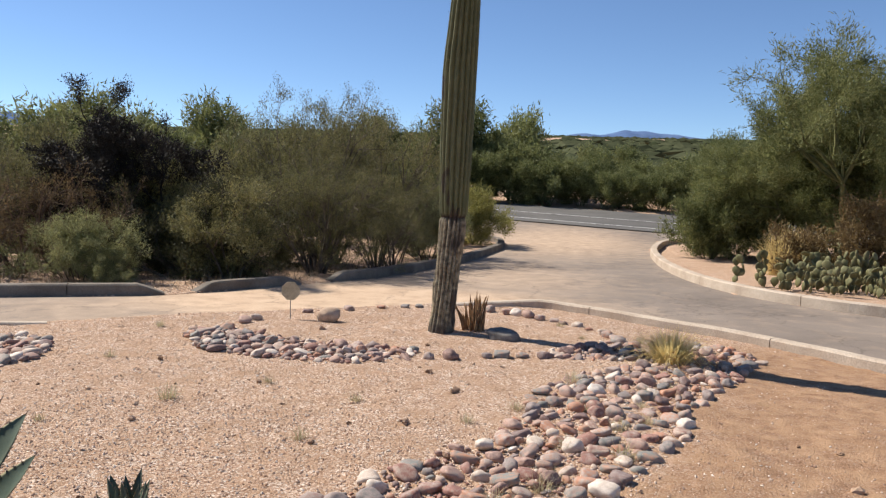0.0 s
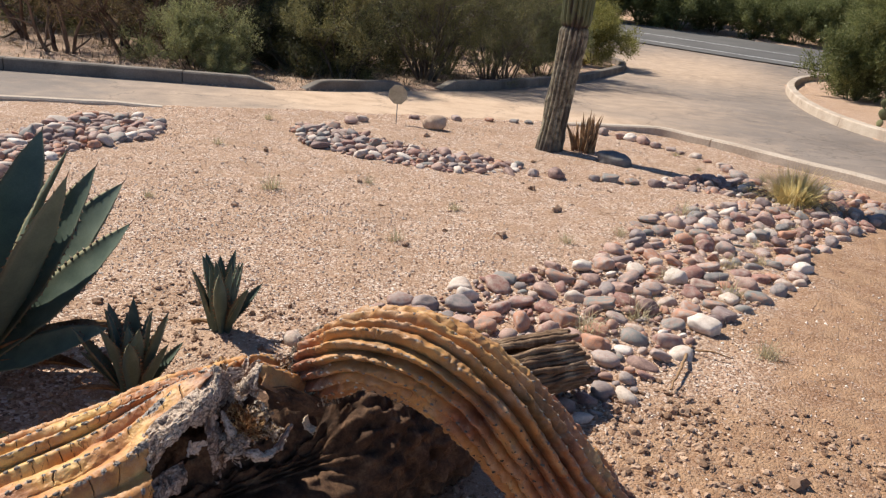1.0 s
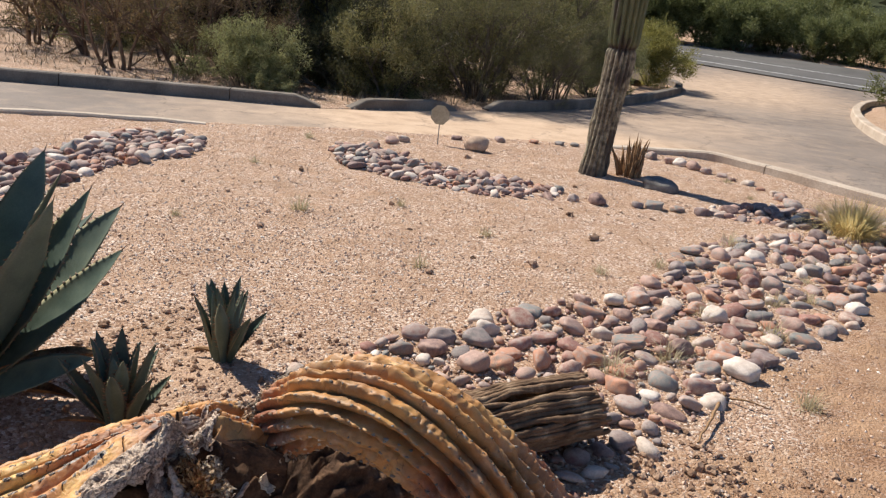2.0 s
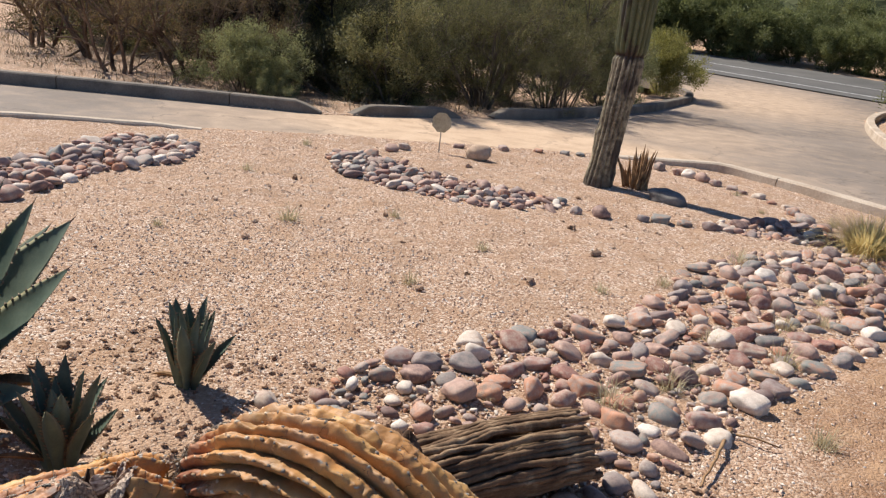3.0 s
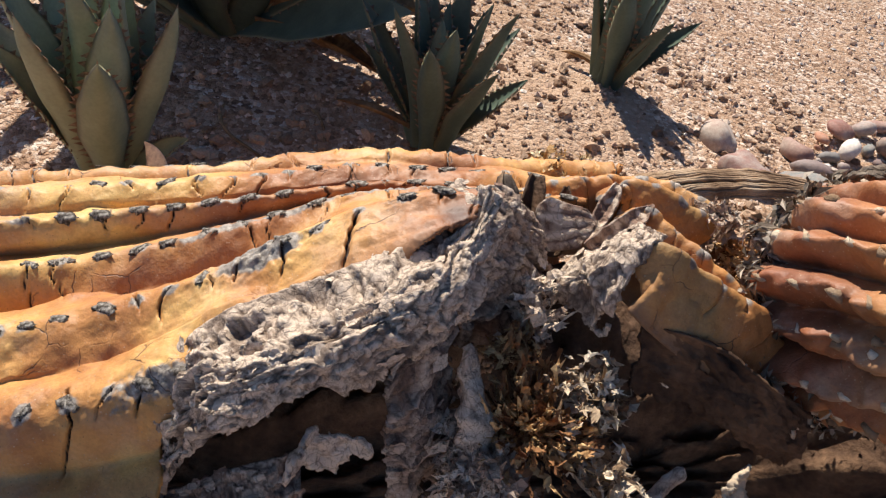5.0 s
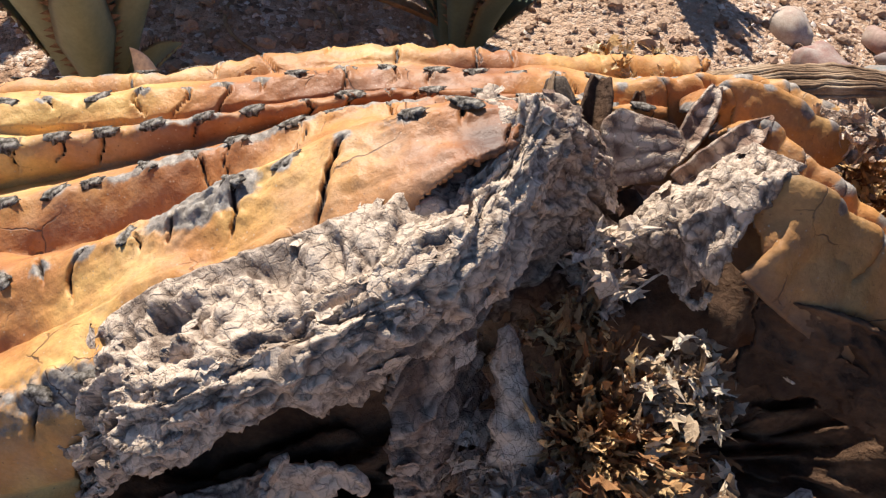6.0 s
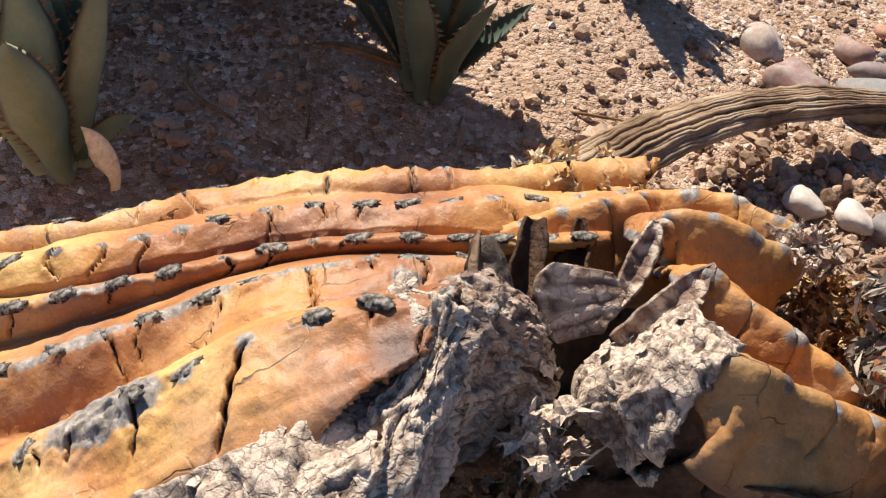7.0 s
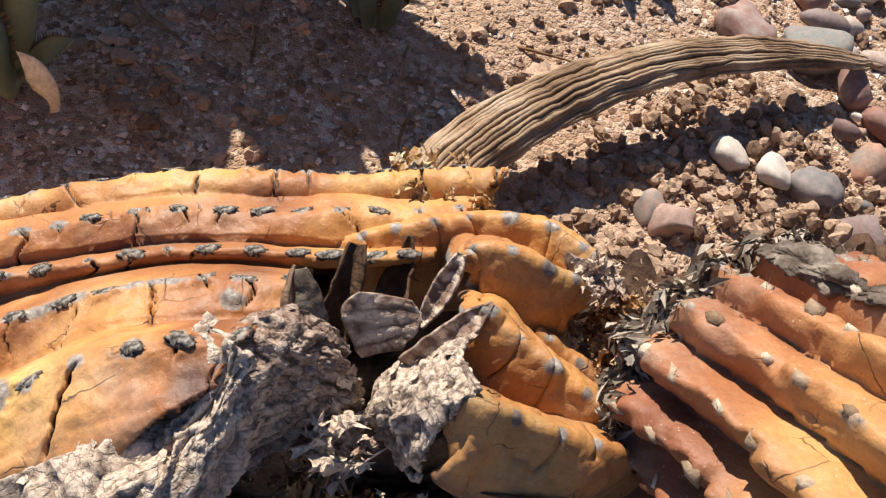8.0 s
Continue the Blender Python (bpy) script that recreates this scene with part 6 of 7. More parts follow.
def bark_sheet(name, rows, seed, parent, label, amount=1.0, long=0.3, high=0.15, material=None, tone=0.45):
    """Crumpled bark in flaking layers, stretched over a few guide lines."""
    g = np.asarray(rows, float)
    na, nb = int(long / 0.0014), int(high / 0.0014)
    a = spline(np.swapaxes(g, 0, 1), np.linspace(0, g.shape[1] - 1, na))
    p = spline(np.swapaxes(a, 0, 1), np.linspace(0, g.shape[0] - 1, nb))
    W = lay(p[..., 0], p[..., 1], p[..., 2])
    n = np.cross(np.gradient(W, axis=1), np.gradient(W, axis=0))
    n /= np.linalg.norm(n, axis=-1, keepdims=True) + 1e-12
    turned = n[..., 2].mean() < 0
    if turned:
        n = -n
    la, lb = np.meshgrid(np.linspace(0, high, nb), np.linspace(0, long, na), indexing="ij")
    wob = np.stack([fbm(W * 45, 4, seed + k) for k in (1, 2)], -1) * 0.010
    fa, fb = la + wob[..., 0], lb + wob[..., 1]
    big = fbm(W * 24, 3, seed + 5)
    crease = 1 - 2.0 * np.abs(fbm(np.stack([fa * 55, fb * 38, 0 * fa], -1), 3, seed + 6))
    r1, e1, x1, y1 = plates(fa * 95, fb * 62, seed + 11)
    r2, e2, x2, y2 = plates(fa * 230 + 0.5 * r1, fb * 150, seed + 12)
    tilt = (hashed((r1 * 9999).astype(np.int64), 0, 0, 5) - 0.5) * x1 + (hashed((r1 * 9999).astype(np.int64), 1, 0, 5) - 0.5) * y1
    joint1, joint2 = smoothstep(0.20, 0.03, e1), smoothstep(0.16, 0.02, e2)
    fine = fbm(W * 330, 3, seed + 9)
    d = amount * (0.0065 * big + 0.0042 * crease + 0.0022 * (r1 - 0.5) + 0.0036 * tilt + 0.0007 * (r2 - 0.5)
                  + 0.0008 * smoothstep(0.5, 0.15, e1) - 0.0017 * joint1 - 0.0006 * joint2 + 0.0005 * fine - 0.003)
    d = d * (0.25 + 0.75 * smoothstep(0, 0.10, la / high))
    gap = np.clip(joint1 + 0.45 * joint2 + 0.5 * smoothstep(-0.2, -0.8, crease), 0, 1)
    step = 0.9 * (r1 - 0.5) + 0.5 * (r2 - 0.5) + 0.35 * crease
    W = W + n * d[..., None]
    warp = W
    A, B = np.meshgrid(np.linspace(0, 1, nb), np.linspace(0, 1, na), indexing="ij")
    edge = np.minimum.reduce([A + 0.35, 1 - A, B * 3, (1 - B) * 3 + 0.3]) - 0.10 - 0.12 * fbm(warp * 60, 3, seed + 8)
    f = grid_faces(nb, na)
    f = f if turned else f[:, ::-1]
    f = f[(edge.ravel()[f] > 0).all(1)]
    used = np.unique(f)
    renum = np.full(A.size, -1)
    renum[used] = np.arange(len(used))
    me = mesh_from(name, W.reshape(-1, 3)[used], renum[f], material or M_BARK)
    mark(me, "layer", np.clip(tone + 0.35 * step, 0, 1).ravel()[used])
    mark(me, "split", gap.ravel()[used])
    ob = part(name, me, parent, label)
    th = ob.modifiers.new("thickness", "SOLIDIFY")
    th.thickness, th.offset = 0.003, -1
    # loose papery scales that lift off it
    rng = np.random.default_rng(seed + 40)
    ta, tb = np.gradient(W, axis=0), np.gradient(W, axis=1)
    good = np.argwhere(edge > 0.06)
    vs, fs, ly, at = [], [], [], 0
    gu, gw = np.meshgrid(np.linspace(0, 1, 9), np.linspace(-1, 1, 6), indexing="ij")
    for _ in range(int(long * high * 2200)):
        i, j = good[rng.integers(len(good))]
        e1 = tb[i, j] / np.linalg.norm(tb[i, j]) + rng.normal(0, 0.25, 3)
        nn = n[i, j]
        e1 = e1 - nn * (e1 @ nn)
        e1 /= np.linalg.norm(e1)
        e2 = np.cross(nn, e1)
        L = rng.uniform(0.004, 0.008) if rng.random() < 0.8 else rng.uniform(0.008, 0.014)
        B = L * rng.uniform(0.2, 0.45)
        curl = rng.uniform(-0.05, 0.22)
        rim = 1 - 0.75 * np.abs(gu - 0.45) ** 1.5 + 0.35 * fbm(np.stack([gu * 4, gw * 2.5, 0 * gu + at], -1), 2, seed)
        q = W[i, j] + e1 * (L * (gu - 0.3))[..., None] + e2 * (B * gw * rim)[..., None]
        q = q + nn * (0.0004 + L * curl * gu**2 * 0.8 + B * rng.uniform(-0.25, 0.2) * gw**2 + 0.0012 * vnoise(q * 260, seed + 2))[..., None]
        vs.append(q.reshape(-1, 3))
        fs.append(grid_faces(9, 6) + at)
        ly.append(np.full(54, tone + rng.uniform(-0.35, 0.4)))
        at += 54
    sc = mesh_from("bark_scale", np.concatenate(vs), np.concatenate(fs), material or M_BARK)
    mark(sc, "layer", np.concatenate(ly))
    part("bark_scale", sc, ob, "papery lifting bark scales", None, "stuff")
    return ob


def crumbs(name, centre, spread, n, size, long, seed, material, parent, label, aim=None):
    """Splinters and crumbs heaped together."""
    rng = np.random.default_rng(seed)
    bv, bf = ICO[1]
    vs = []
    for k in range(n):
        c = np.asarray(centre) + rng.normal(0, 1, 3) * spread
        d = rng.normal(0, 1, 3) if aim is None else (c - aim) / (np.linalg.norm(c - np.asarray(aim)) + 1e-6) + rng.normal(0, 0.35, 3)
        d /= np.linalg.norm(d)
        a = np.cross(d, rng.normal(0, 1, 3))
        a /= np.linalg.norm(a)
        b = np.cross(d, a)
        s = size * rng.uniform(0.5, 1.5)
        q = bv * (1 + 0.45 * rng.normal(0, 1, (len(bv), 1)))
        bend = rng.normal(0, 0.5) * q[:, :1] ** 2
        vs.append(c + (q[:, :1] * d * long * rng.uniform(0.3, 1.4) + (q[:, 1:2] + bend * long * 0.4) * a * rng.uniform(0.5, 1.1) + q[:, 2:] * b * 0.4) * s)
    f = (np.arange(n)[:, None, None] * len(bv) + bf[None]).reshape(-1, 3)
    return part(name, mesh_from(name, np.concatenate(vs), f, material, smooth=False), parent, label, None, "stuff")


def flake(name, at, size, turn, seed, material, parent, label="", curl=1.1):
    """A thin, curled, ragged flake."""
    n, m = 26, 18
    a, b = np.meshgrid(np.linspace(-1, 1, n), np.linspace(-1, 1, m), indexing="ij")
    ph = a * curl
    p = np.stack([np.sin(ph) / curl, b * 0.6, (1 - np.cos(ph)) / curl], -1) * size
    p = p * (1 + 0.22 * fbm(p * 3.0 / size, 3, seed)[..., None])
    p[..., 2] += size * 0.14 * fbm(p * 4.0 / size, 3, seed + 3)
    e = np.maximum(np.abs(a), np.abs(b)) + 0.22 * fbm(np.stack([a * 3, b * 3, 0 * a], -1), 3, seed + 5)
    f = grid_faces(n, m)
    f = f[(e.ravel()[f] < 0.98).all(1)]
    m4 = pose(*at, *turn)
    me = mesh_from(name, p.reshape(-1, 3), f, material)
    mark(me, "layer", 0.75 + 0.6 * fbm(p * 3.0 / size, 3, seed + 7))
    me.transform(m4)
    ob = part(name, me, parent, label)
    th = ob.modifiers.new("thickness", "SOLIDIFY")
    th.thickness = 0.003
    return ob


def ribbed_arm(name, path, radii, ribs, depth, seed, parent, label, gold=0.6, twist=0.0, sag=0.85, step=0.003, sides=300):
    """A dried arm: deep ribs that run along a bent path and pinch together at its ends."""
    rng = np.random.default_rng(seed)
    both = resample(np.concatenate([np.asarray(path, float), np.asarray(radii, float)[:, None]], 1), step)
    pts, r = both[:, :3], both[:, 3]
    n = len(pts)
    t, a, b = frames_along(pts)
    ang = np.linspace(0, 2 * math.pi, sides, endpoint=False)
    run = np.arange(n) * step
    S, A = np.meshgrid(run, ang, indexing="ij")
    ph = (A + twist * S + 0.10 * vnoise(np.stack([np.cos(A) * 1.5, np.sin(A) * 1.5, S * 4], -1), seed)) * ribs / (2 * math.pi)
    fr = 1 - np.abs(np.cos(math.pi * ph)) ** 0.85
    vary = 0.8 + 0.45 * vnoise(np.stack([S * 6, np.round(ph) * 3.1, 0 * S], -1), seed + 1)
    R = r[:, None] - depth * vary * fr * (0.55 + 0.45 * smoothstep(0.02, 0.25, S))
    ring = a[:, None] * np.cos(A)[..., None] + b[:, None] * np.sin(A)[..., None] * sag
    v = pts[:, None] + ring * R[..., None]
    fold = 1 - 2 * np.abs(fbm(np.stack([S * 30, ph * 1.2, 0 * S], -1), 3, seed + 8))
    fold2 = 1 - 2 * np.abs(fbm(np.stack([S * 75, ph * 2.2, 0 * S], -1), 3, seed + 9))
    R = R + 0.008 * fbm(v * 12, 3, seed + 2) + 0.0034 * fold + 0.0022 * fold2 + 0.0030 * fbm(v * 70, 4, seed + 3)
    near = np.exp(-((np.abs(ph - np.round(ph)) / 0.13) ** 2))
    R = R + 0.0012 * np.cos(S / 0.032 * 2 * math.pi + np.round(ph) * 2.3) * near
    for k in range(ribs * 4):
        s0, c0 = rng.uniform(0, run[-1]), rng.uniform(0, ribs)
        dist = np.abs((ph - c0 + ribs / 2) % ribs - ribs / 2)
        R = R - rng.uniform(0.003, 0.007) * np.exp(-(((S - s0 - 0.006 * np.sin(dist * 5)) / rng.uniform(0.0018, 0.003)) ** 2)) * smoothstep(0.5, 0.25, dist)
    v = pts[:, None] + ring * R[..., None]
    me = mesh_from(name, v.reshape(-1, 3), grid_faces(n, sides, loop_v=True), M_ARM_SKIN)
    mark(me, "gold", gold * smoothstep(0.05, 0.15, S) * smoothstep(0.62, 0.3, S / run[-1] + 0.25 * vnoise(v * 9, seed + 7)))
    mark(me, "split", 0 * S)
    mark(me, "scar", 0.45 * near * smoothstep(-0.2, 0.4, vnoise(np.stack([S * 14, np.round(ph) * 5.3, 0 * S], -1), seed + 5)) + 0.5 * smoothstep(0.05, 0.0, S))
    # Rust and rot, with furrow and torn-end shade painted in as dark colour.
    mark(me, "rot_shade", np.maximum(0.55 * smoothstep(0.55, 1.0, S / run[-1]), 0.30 * smoothstep(0.16, 0.05, S)) + 0.3 * smoothstep(0.5, 0.9, fr))
    ob = part(name, me, parent, label)
    bv, bf = ICO[1]
    pale_ones, dark_ones, hv, hf, hat = [], [], [], [], 0
    for i in range(0, n, 8):
        phi = ph[i]
        for j in np.nonzero((np.floor(phi) != np.floor(np.roll(phi, 1))))[0]:
            q = bv * rng.uniform(0.0028, 0.0050) * (1.0 if run[i] < 0.17 else 0.85) * (1.3, 1.0, 0.7) * (1 + 0.3 * rng.normal(0, 1, (len(bv), 1)))
            (pale_ones if run[i] < 0.17 else dark_ones).append((q + v[i, j] - ring[i, j] * 0.0015, bf))
            for _ in range(2):
                d = ring[i, j] + rng.normal(0, 0.6, 3)
                d = d / np.linalg.norm(d) * rng.uniform(0.004, 0.010)
                w = np.cross(d, t[i]) * 0.035
                hv += [v[i, j] - w, v[i, j] + w, v[i, j] + d]
                hf.append((hat, hat + 1, hat + 2))
                hat += 3
    edge = [v[3, j] + ring[3, j] * 0.004 for j in range(0, sides, 6)]
    ring_rng = np.random.default_rng(seed + 11)
    qv = []
    for j in range(0, sides, 2):
        for _ in range(22):
            i = int(abs(ring_rng.normal(0, 3.5)))
            c = v[i, j] + ring[i, j] * ring_rng.uniform(-0.004, 0.005) + ring_rng.normal(0, 0.003, 3)
            d = 0.8 * (v[i, (j + 4) % sides] - v[i, j]) / 0.006 + t[i] * ring_rng.normal(0, 0.9) + ring_rng.normal(0, 0.45, 3)
            d = d / np.linalg.norm(d) * ring_rng.uniform(0.003, 0.008)
            w = np.cross(d, ring[i, j] + ring_rng.normal(0, 0.5, 3))
            w = w / np.linalg.norm(w) * ring_rng.uniform(0.0012, 0.0028)
            lift = ring[i, j] * 0.002
            qv.append(np.stack([c - d, c - w + lift, c + d, c + w + lift]))
    me = mesh_from("bark_ring", np.concatenate(qv), np.arange(4 * len(qv)).reshape(-1, 4), M_FIBRE, smooth=False)
    part("bark_ring", me, ob, "grey fibrous rim round the arm's torn end", None, "stuff")
    top = int(np.argmax(v[30, :, 2]))
    crest = [v[i, top] for i in range(6, 96, 6)]
    rugged("bark_ribbon", crest, [0.004] + [0.013] * 12 + [0.008, 0.003], seed + 12, M_DARK_BARK, ob, "dark grey bark strip along a rib", 0.85, squash=0.4, grain=170)
    part("woolly_areole", mesh_from("woolly_areole", *joined(pale_ones), M_PITH), ob, "pale woolly spine scars near the torn end", None, "stuff")
    part("dark_areole", mesh_from("dark_areole", *joined(dark_ones), M_AREOLE), ob, "dark woolly spine scars along the ribs", None, "stuff")
    part("spine", mesh_from("spine", np.array(hv), np.array(hf), M_PITH, smooth=False), ob, "thin straw-coloured spines", None, "stuff")
    return ob


def woody_log(name, path, radii, ribs, seed, material, parent, label, depth=0.35, step=0.012, arc=2 * math.pi, squash=0.75):
    """A bundle of woody ribs, the cactus' bare skeleton: each rib a rod of its own in the bundle."""
    rng = np.random.default_rng(seed)
    both = resample(np.concatenate([np.asarray(path, float), np.asarray(radii, float)[:, None]], 1), step)
    pts, r = both[:, :3], both[:, 3]
    t, a, b = frames_along(pts)
    top = part(name, mesh_from(name, *tube(pts, r * 0.42, 20), material), parent, label)
    rods = []
    run = np.arange(len(pts)) * step
    for k in range(ribs):
        ang = arc * (k + rng.uniform(-0.25, 0.25)) / ribs
        wob = 0.08 * np.stack([vnoise(np.stack([run * 5, 0 * run + k * 3.3, 0 * run], -1), seed)], -1)[:, 0]
        rr = r * (0.92 + 0.12 * vnoise(np.stack([run * 8, 0 * run + k * 1.7, 0 * run + 5], -1), seed + 1))
        c = pts + a * (np.cos(ang + wob) * rr)[:, None] + b * (np.sin(ang + wob) * rr)[:, None] * squash
        i0, i1 = int(rng.uniform(0, 0.08) * len(pts)), int(len(pts) * (1 - rng.uniform(0, 0.07)))
        rad = r * math.pi / ribs * rng.uniform(0.7, 1.15) * (1 + 0.25 * vnoise(c * 40, seed + 3))
        v, f = tube(c[i0:i1], rad[i0:i1], 6)
        rods.append((v + 0.0025 * np.stack([vnoise(v * 60, 1), vnoise(v * 60, 2), vnoise(v * 60, 3)], -1), f))
    part("woody_rib", mesh_from("woody_rib", *joined(rods), material), top, "long weathered woody ribs")
    return top


def tongue(parent, crest, half, drops, seed, rot_shade):
    """One torn rib: skin folded over its crest, falling off to both sides, with its row of areoles."""
    rng = np.random.default_rng(seed)
    g = resample(np.concatenate([lay_path(crest), np.asarray(half)[:, None]], 1), 0.0014)
    pts, w = g[:, :3], g[:, 3]
    n, m = len(pts), 71
    t = np.gradient(pts, axis=0)
    t /= np.linalg.norm(t, axis=1, keepdims=True)
    side = np.cross(t, (0, 0, 1.0))
    side /= np.linalg.norm(side, axis=1, keepdims=True)
    up = np.cross(side, t)
    k = np.linspace(-1, 1, m)
    run = np.arange(n) * 0.0014
    S, K = np.meshgrid(run, k, indexing="ij")
    drop = np.where(K > 0, drops[1], drops[0])
    full = np.clip(w / w.max(), 0.2, 1)[:, None]
    fall = drop * full * (0.62 * (np.sqrt(K**2 + 0.006) - 0.0775) + 0.38 * np.abs(K) ** 2.6)
    X = w[:, None] * K * (1 + 0.12 * np.abs(K))
    p = pts[:, None] + side[:, None] * X[..., None] - up[:, None] * fall[..., None]
    bump = 0.0045 * fbm(p * 22, 3, seed) + 0.0018 * fbm(p * 90, 3, seed + 1)
    split = np.zeros_like(S)
    scar = np.zeros_like(S)
    spots = []
    at = rng.uniform(0.012, 0.02)
    while at < run[-1] - 0.008:
        spots.append(at)
        scar = np.maximum(scar, 0.8 * np.exp(-(((S - at) / 0.006) ** 2 + (K / 0.15) ** 2)))
        bump += 0.0016 * np.exp(-(((S - at) / 0.007) ** 2 + (K / 0.2) ** 2))
        if rng.random() < 0.6:
            lo, hi = -rng.uniform(0.1, 0.7), rng.uniform(0.1, 0.8)
            line = S - at - 0.004 * np.sin(K * rng.uniform(3, 7)) - rng.normal(0, 0.008) * K
            win = smoothstep(lo - 0.1, lo, K) * smoothstep(hi + 0.1, hi, K)
            gcr = np.exp(-((line / 0.0011) ** 2)) * win
            split = np.maximum(split, gcr)
            bump -= 0.007 * gcr
        at += rng.uniform(0.020, 0.030)
    p = p + (up[:, None] * (1 - 0.6 * np.abs(K))[..., None] + side[:, None] * (0.7 * K)[..., None]) * bump[..., None]
    e = np.minimum(S, run[-1] - S) - 0.010 * fbm(np.stack([K * 3, S * 25, 0 * S], -1), 3, seed + 5) - 0.006 * (K**2)
    f = grid_faces(n, m)
    f = f[(e.ravel()[f] > 0.0).all(1)]
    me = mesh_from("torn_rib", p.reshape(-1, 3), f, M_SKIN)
    mark(me, "gold", np.full(S.size, 0.12))
    mark(me, "split", split)
    mark(me, "scar", np.maximum(scar, 0.9 * smoothstep(0.010, 0.0, np.minimum(S, run[-1] - S))))
    # Darker towards both lower edges of the fold.
    mark(me, "rot_shade", np.maximum(rot_shade, 0.75 * smoothstep(0.55, 1.0, np.abs(K))))
    ob = part("torn_rib", me, parent, "torn folded rib of ochre skin")
    th = ob.modifiers.new("thickness", "SOLIDIFY")
    th.thickness, th.offset = 0.0025, -1
    for at in spots:
        i = min(int(at / 0.0014), n - 1)
        r = rng.uniform(0.0028, 0.0042)
        q = Matrix.Translation(p[i, m // 2]) @ Matrix(np.stack([t[i], side[i], up[i]], 1).tolist()).to_4x4() @ Matrix.Diagonal((r, r, r, 1))
        part("areole", AREOLES[rng.integers(len(AREOLES))], ob, "", q)
    return ob


def fallen_saguaro():
    ob = thing("fallen_saguaro", "fallen dead saguaro with ochre leathery ribs and a torn rotten wound", "cactus", at=(0, 0, 0))
    fine = np.arange(-0.32, 0.28, 0.0011)
    s_left = np.concatenate([np.arange(-1.6, -0.32, 0.005), fine])
    # ribs from the ground at the back, over the top, to the ground at the front
    U = np.array([-0.185, -0.195, -0.172, -0.135, -0.093, -0.056, -0.024, 0.033, 0.092, 0.150, 0.195, 0.215, 0.205])
    Z = np.array([0.08, 0.28, 0.42, 0.510, 0.522, 0.520, 0.505, 0.500, 0.490, 0.445, 0.355, 0.23, 0.08])
    rise = np.array([0.02, 0.08, 0.09, 0.10, 0.10, 0.10, 0.10, 0.10, 0.10, 0.10, 0.10, 0.08, 0.02])
    lift = np.array([0, 0, 0, 0.002, 0.005, 0.020, 0.055, 0.100, 0.095, 0.05, 0.02, 0, 0])
    deep = np.array([0.03, 0.03, 0.024, 0.021, 0.021, 0.021, 0.024, 0.030, 0.032, 0.034, 0.034, 0.03, 0.02])
    v = np.concatenate([np.linspace(0, 6.75, 144, endpoint=False), np.linspace(6.75, 8.25, 84, endpoint=False), np.linspace(8.25, 12, 70)])
    ends_v = np.array([0, 3.0, 5.2, 5.6, 6.4, 7.0, 7.4, 7.7, 7.85, 8.0, 8.4, 9.0, 10, 12])
    ends_s = np.array([0.22, 0.24, 0.17, 0.10, 0.090, 0.068, 0.050, 0.010, -0.05, -0.10, -0.115, -0.13, -0.15, -0.20])

    def keep_left(S, V, Uu, Zz):
        jag = 0.008 * fbm(np.stack([V * 4, S * 20, 0 * S], -1), 3, 77)
        return S < np.interp(V, ends_v, ends_s) + jag

    rib_skin("skin", s_left, v, U, Z, rise, lift, deep, 201, keep_left, parent=ob, label="folded ochre leathery skin with cracks",
             rot_at=[(0.045, 7.35, 0.020, 0.40, 0.95), (-0.03, 7.74, 0.08, 0.17, 1.0), (0.03, 7.15, 0.010, 0.10, 0.6)], greys=(0.2, 0.2, 0.3, 0.35, 0.35, 0.62, 0.66, 0.32, 0.45, 0.4, 0.3, 0.3, 0.3),
             scar_at=[(-0.072, 7.0, 0.034, 0.24, 1.15), (0.058, 6.35, 0.010, 0.14, 1.0), (-0.13, 8.0, 0.03, 0.2, 0.9), (-0.055, 7.72, 0.03, 0.10, 0.9)])
    # the torn ribs beyond the wound, each a folded tongue of skin
    tongue(ob, [(0.180, 0.018, 0.578), (0.192, 0.014, 0.584), (0.208, 0.030, 0.574), (0.232, 0.050, 0.562), (0.258, 0.068, 0.552), (0.282, 0.082, 0.532)], (0.020, 0.025, 0.027, 0.027, 0.024, 0.010), (0.044, 0.050), 221, 0.1)
    tongue(ob, [(0.158, 0.060, 0.590), (0.175, 0.073, 0.600), (0.192, 0.078, 0.589), (0.221, 0.084, 0.572), (0.250, 0.090, 0.556), (0.284, 0.098, 0.528)], (0.014, 0.022, 0.024, 0.025, 0.024, 0.012), (0.036, 0.044), 222, 0.5)
    tongue(ob, [(0.180, -0.026, 0.560), (0.196, -0.032, 0.572), (0.222, -0.026, 0.570), (0.245, -0.018, 0.560), (0.270, -0.012, 0.550)], (0.018, 0.026, 0.030, 0.030, 0.015), (0.050, 0.050), 223, 0.45)
    tongue(ob, [(0.120, -0.072, 0.528), (0.160, -0.070, 0.542), (0.195, -0.070, 0.546), (0.233, -0.066, 0.550), (0.258, -0.050, 0.552), (0.276, -0.034, 0.550)], (0.026, 0.030, 0.032, 0.032, 0.026, 0.006), (0.055, 0.050), 224, 0.1)
    tongue(ob, [(0.225, 0.000, 0.535), (0.250, 0.022, 0.535), (0.272, 0.044, 0.520), (0.290, 0.060, 0.490)], (0.014, 0.024, 0.024, 0.012), (0.05, 0.05), 225, 0.5)

    # the dark inside, lower than the skin
    s = np.arange(-1.55, 1.02, 0.007)
    ang = np.linspace(0, 2 * math.pi, 150, endpoint=False)
    S, A = np.meshgrid(s, ang, indexing="ij")
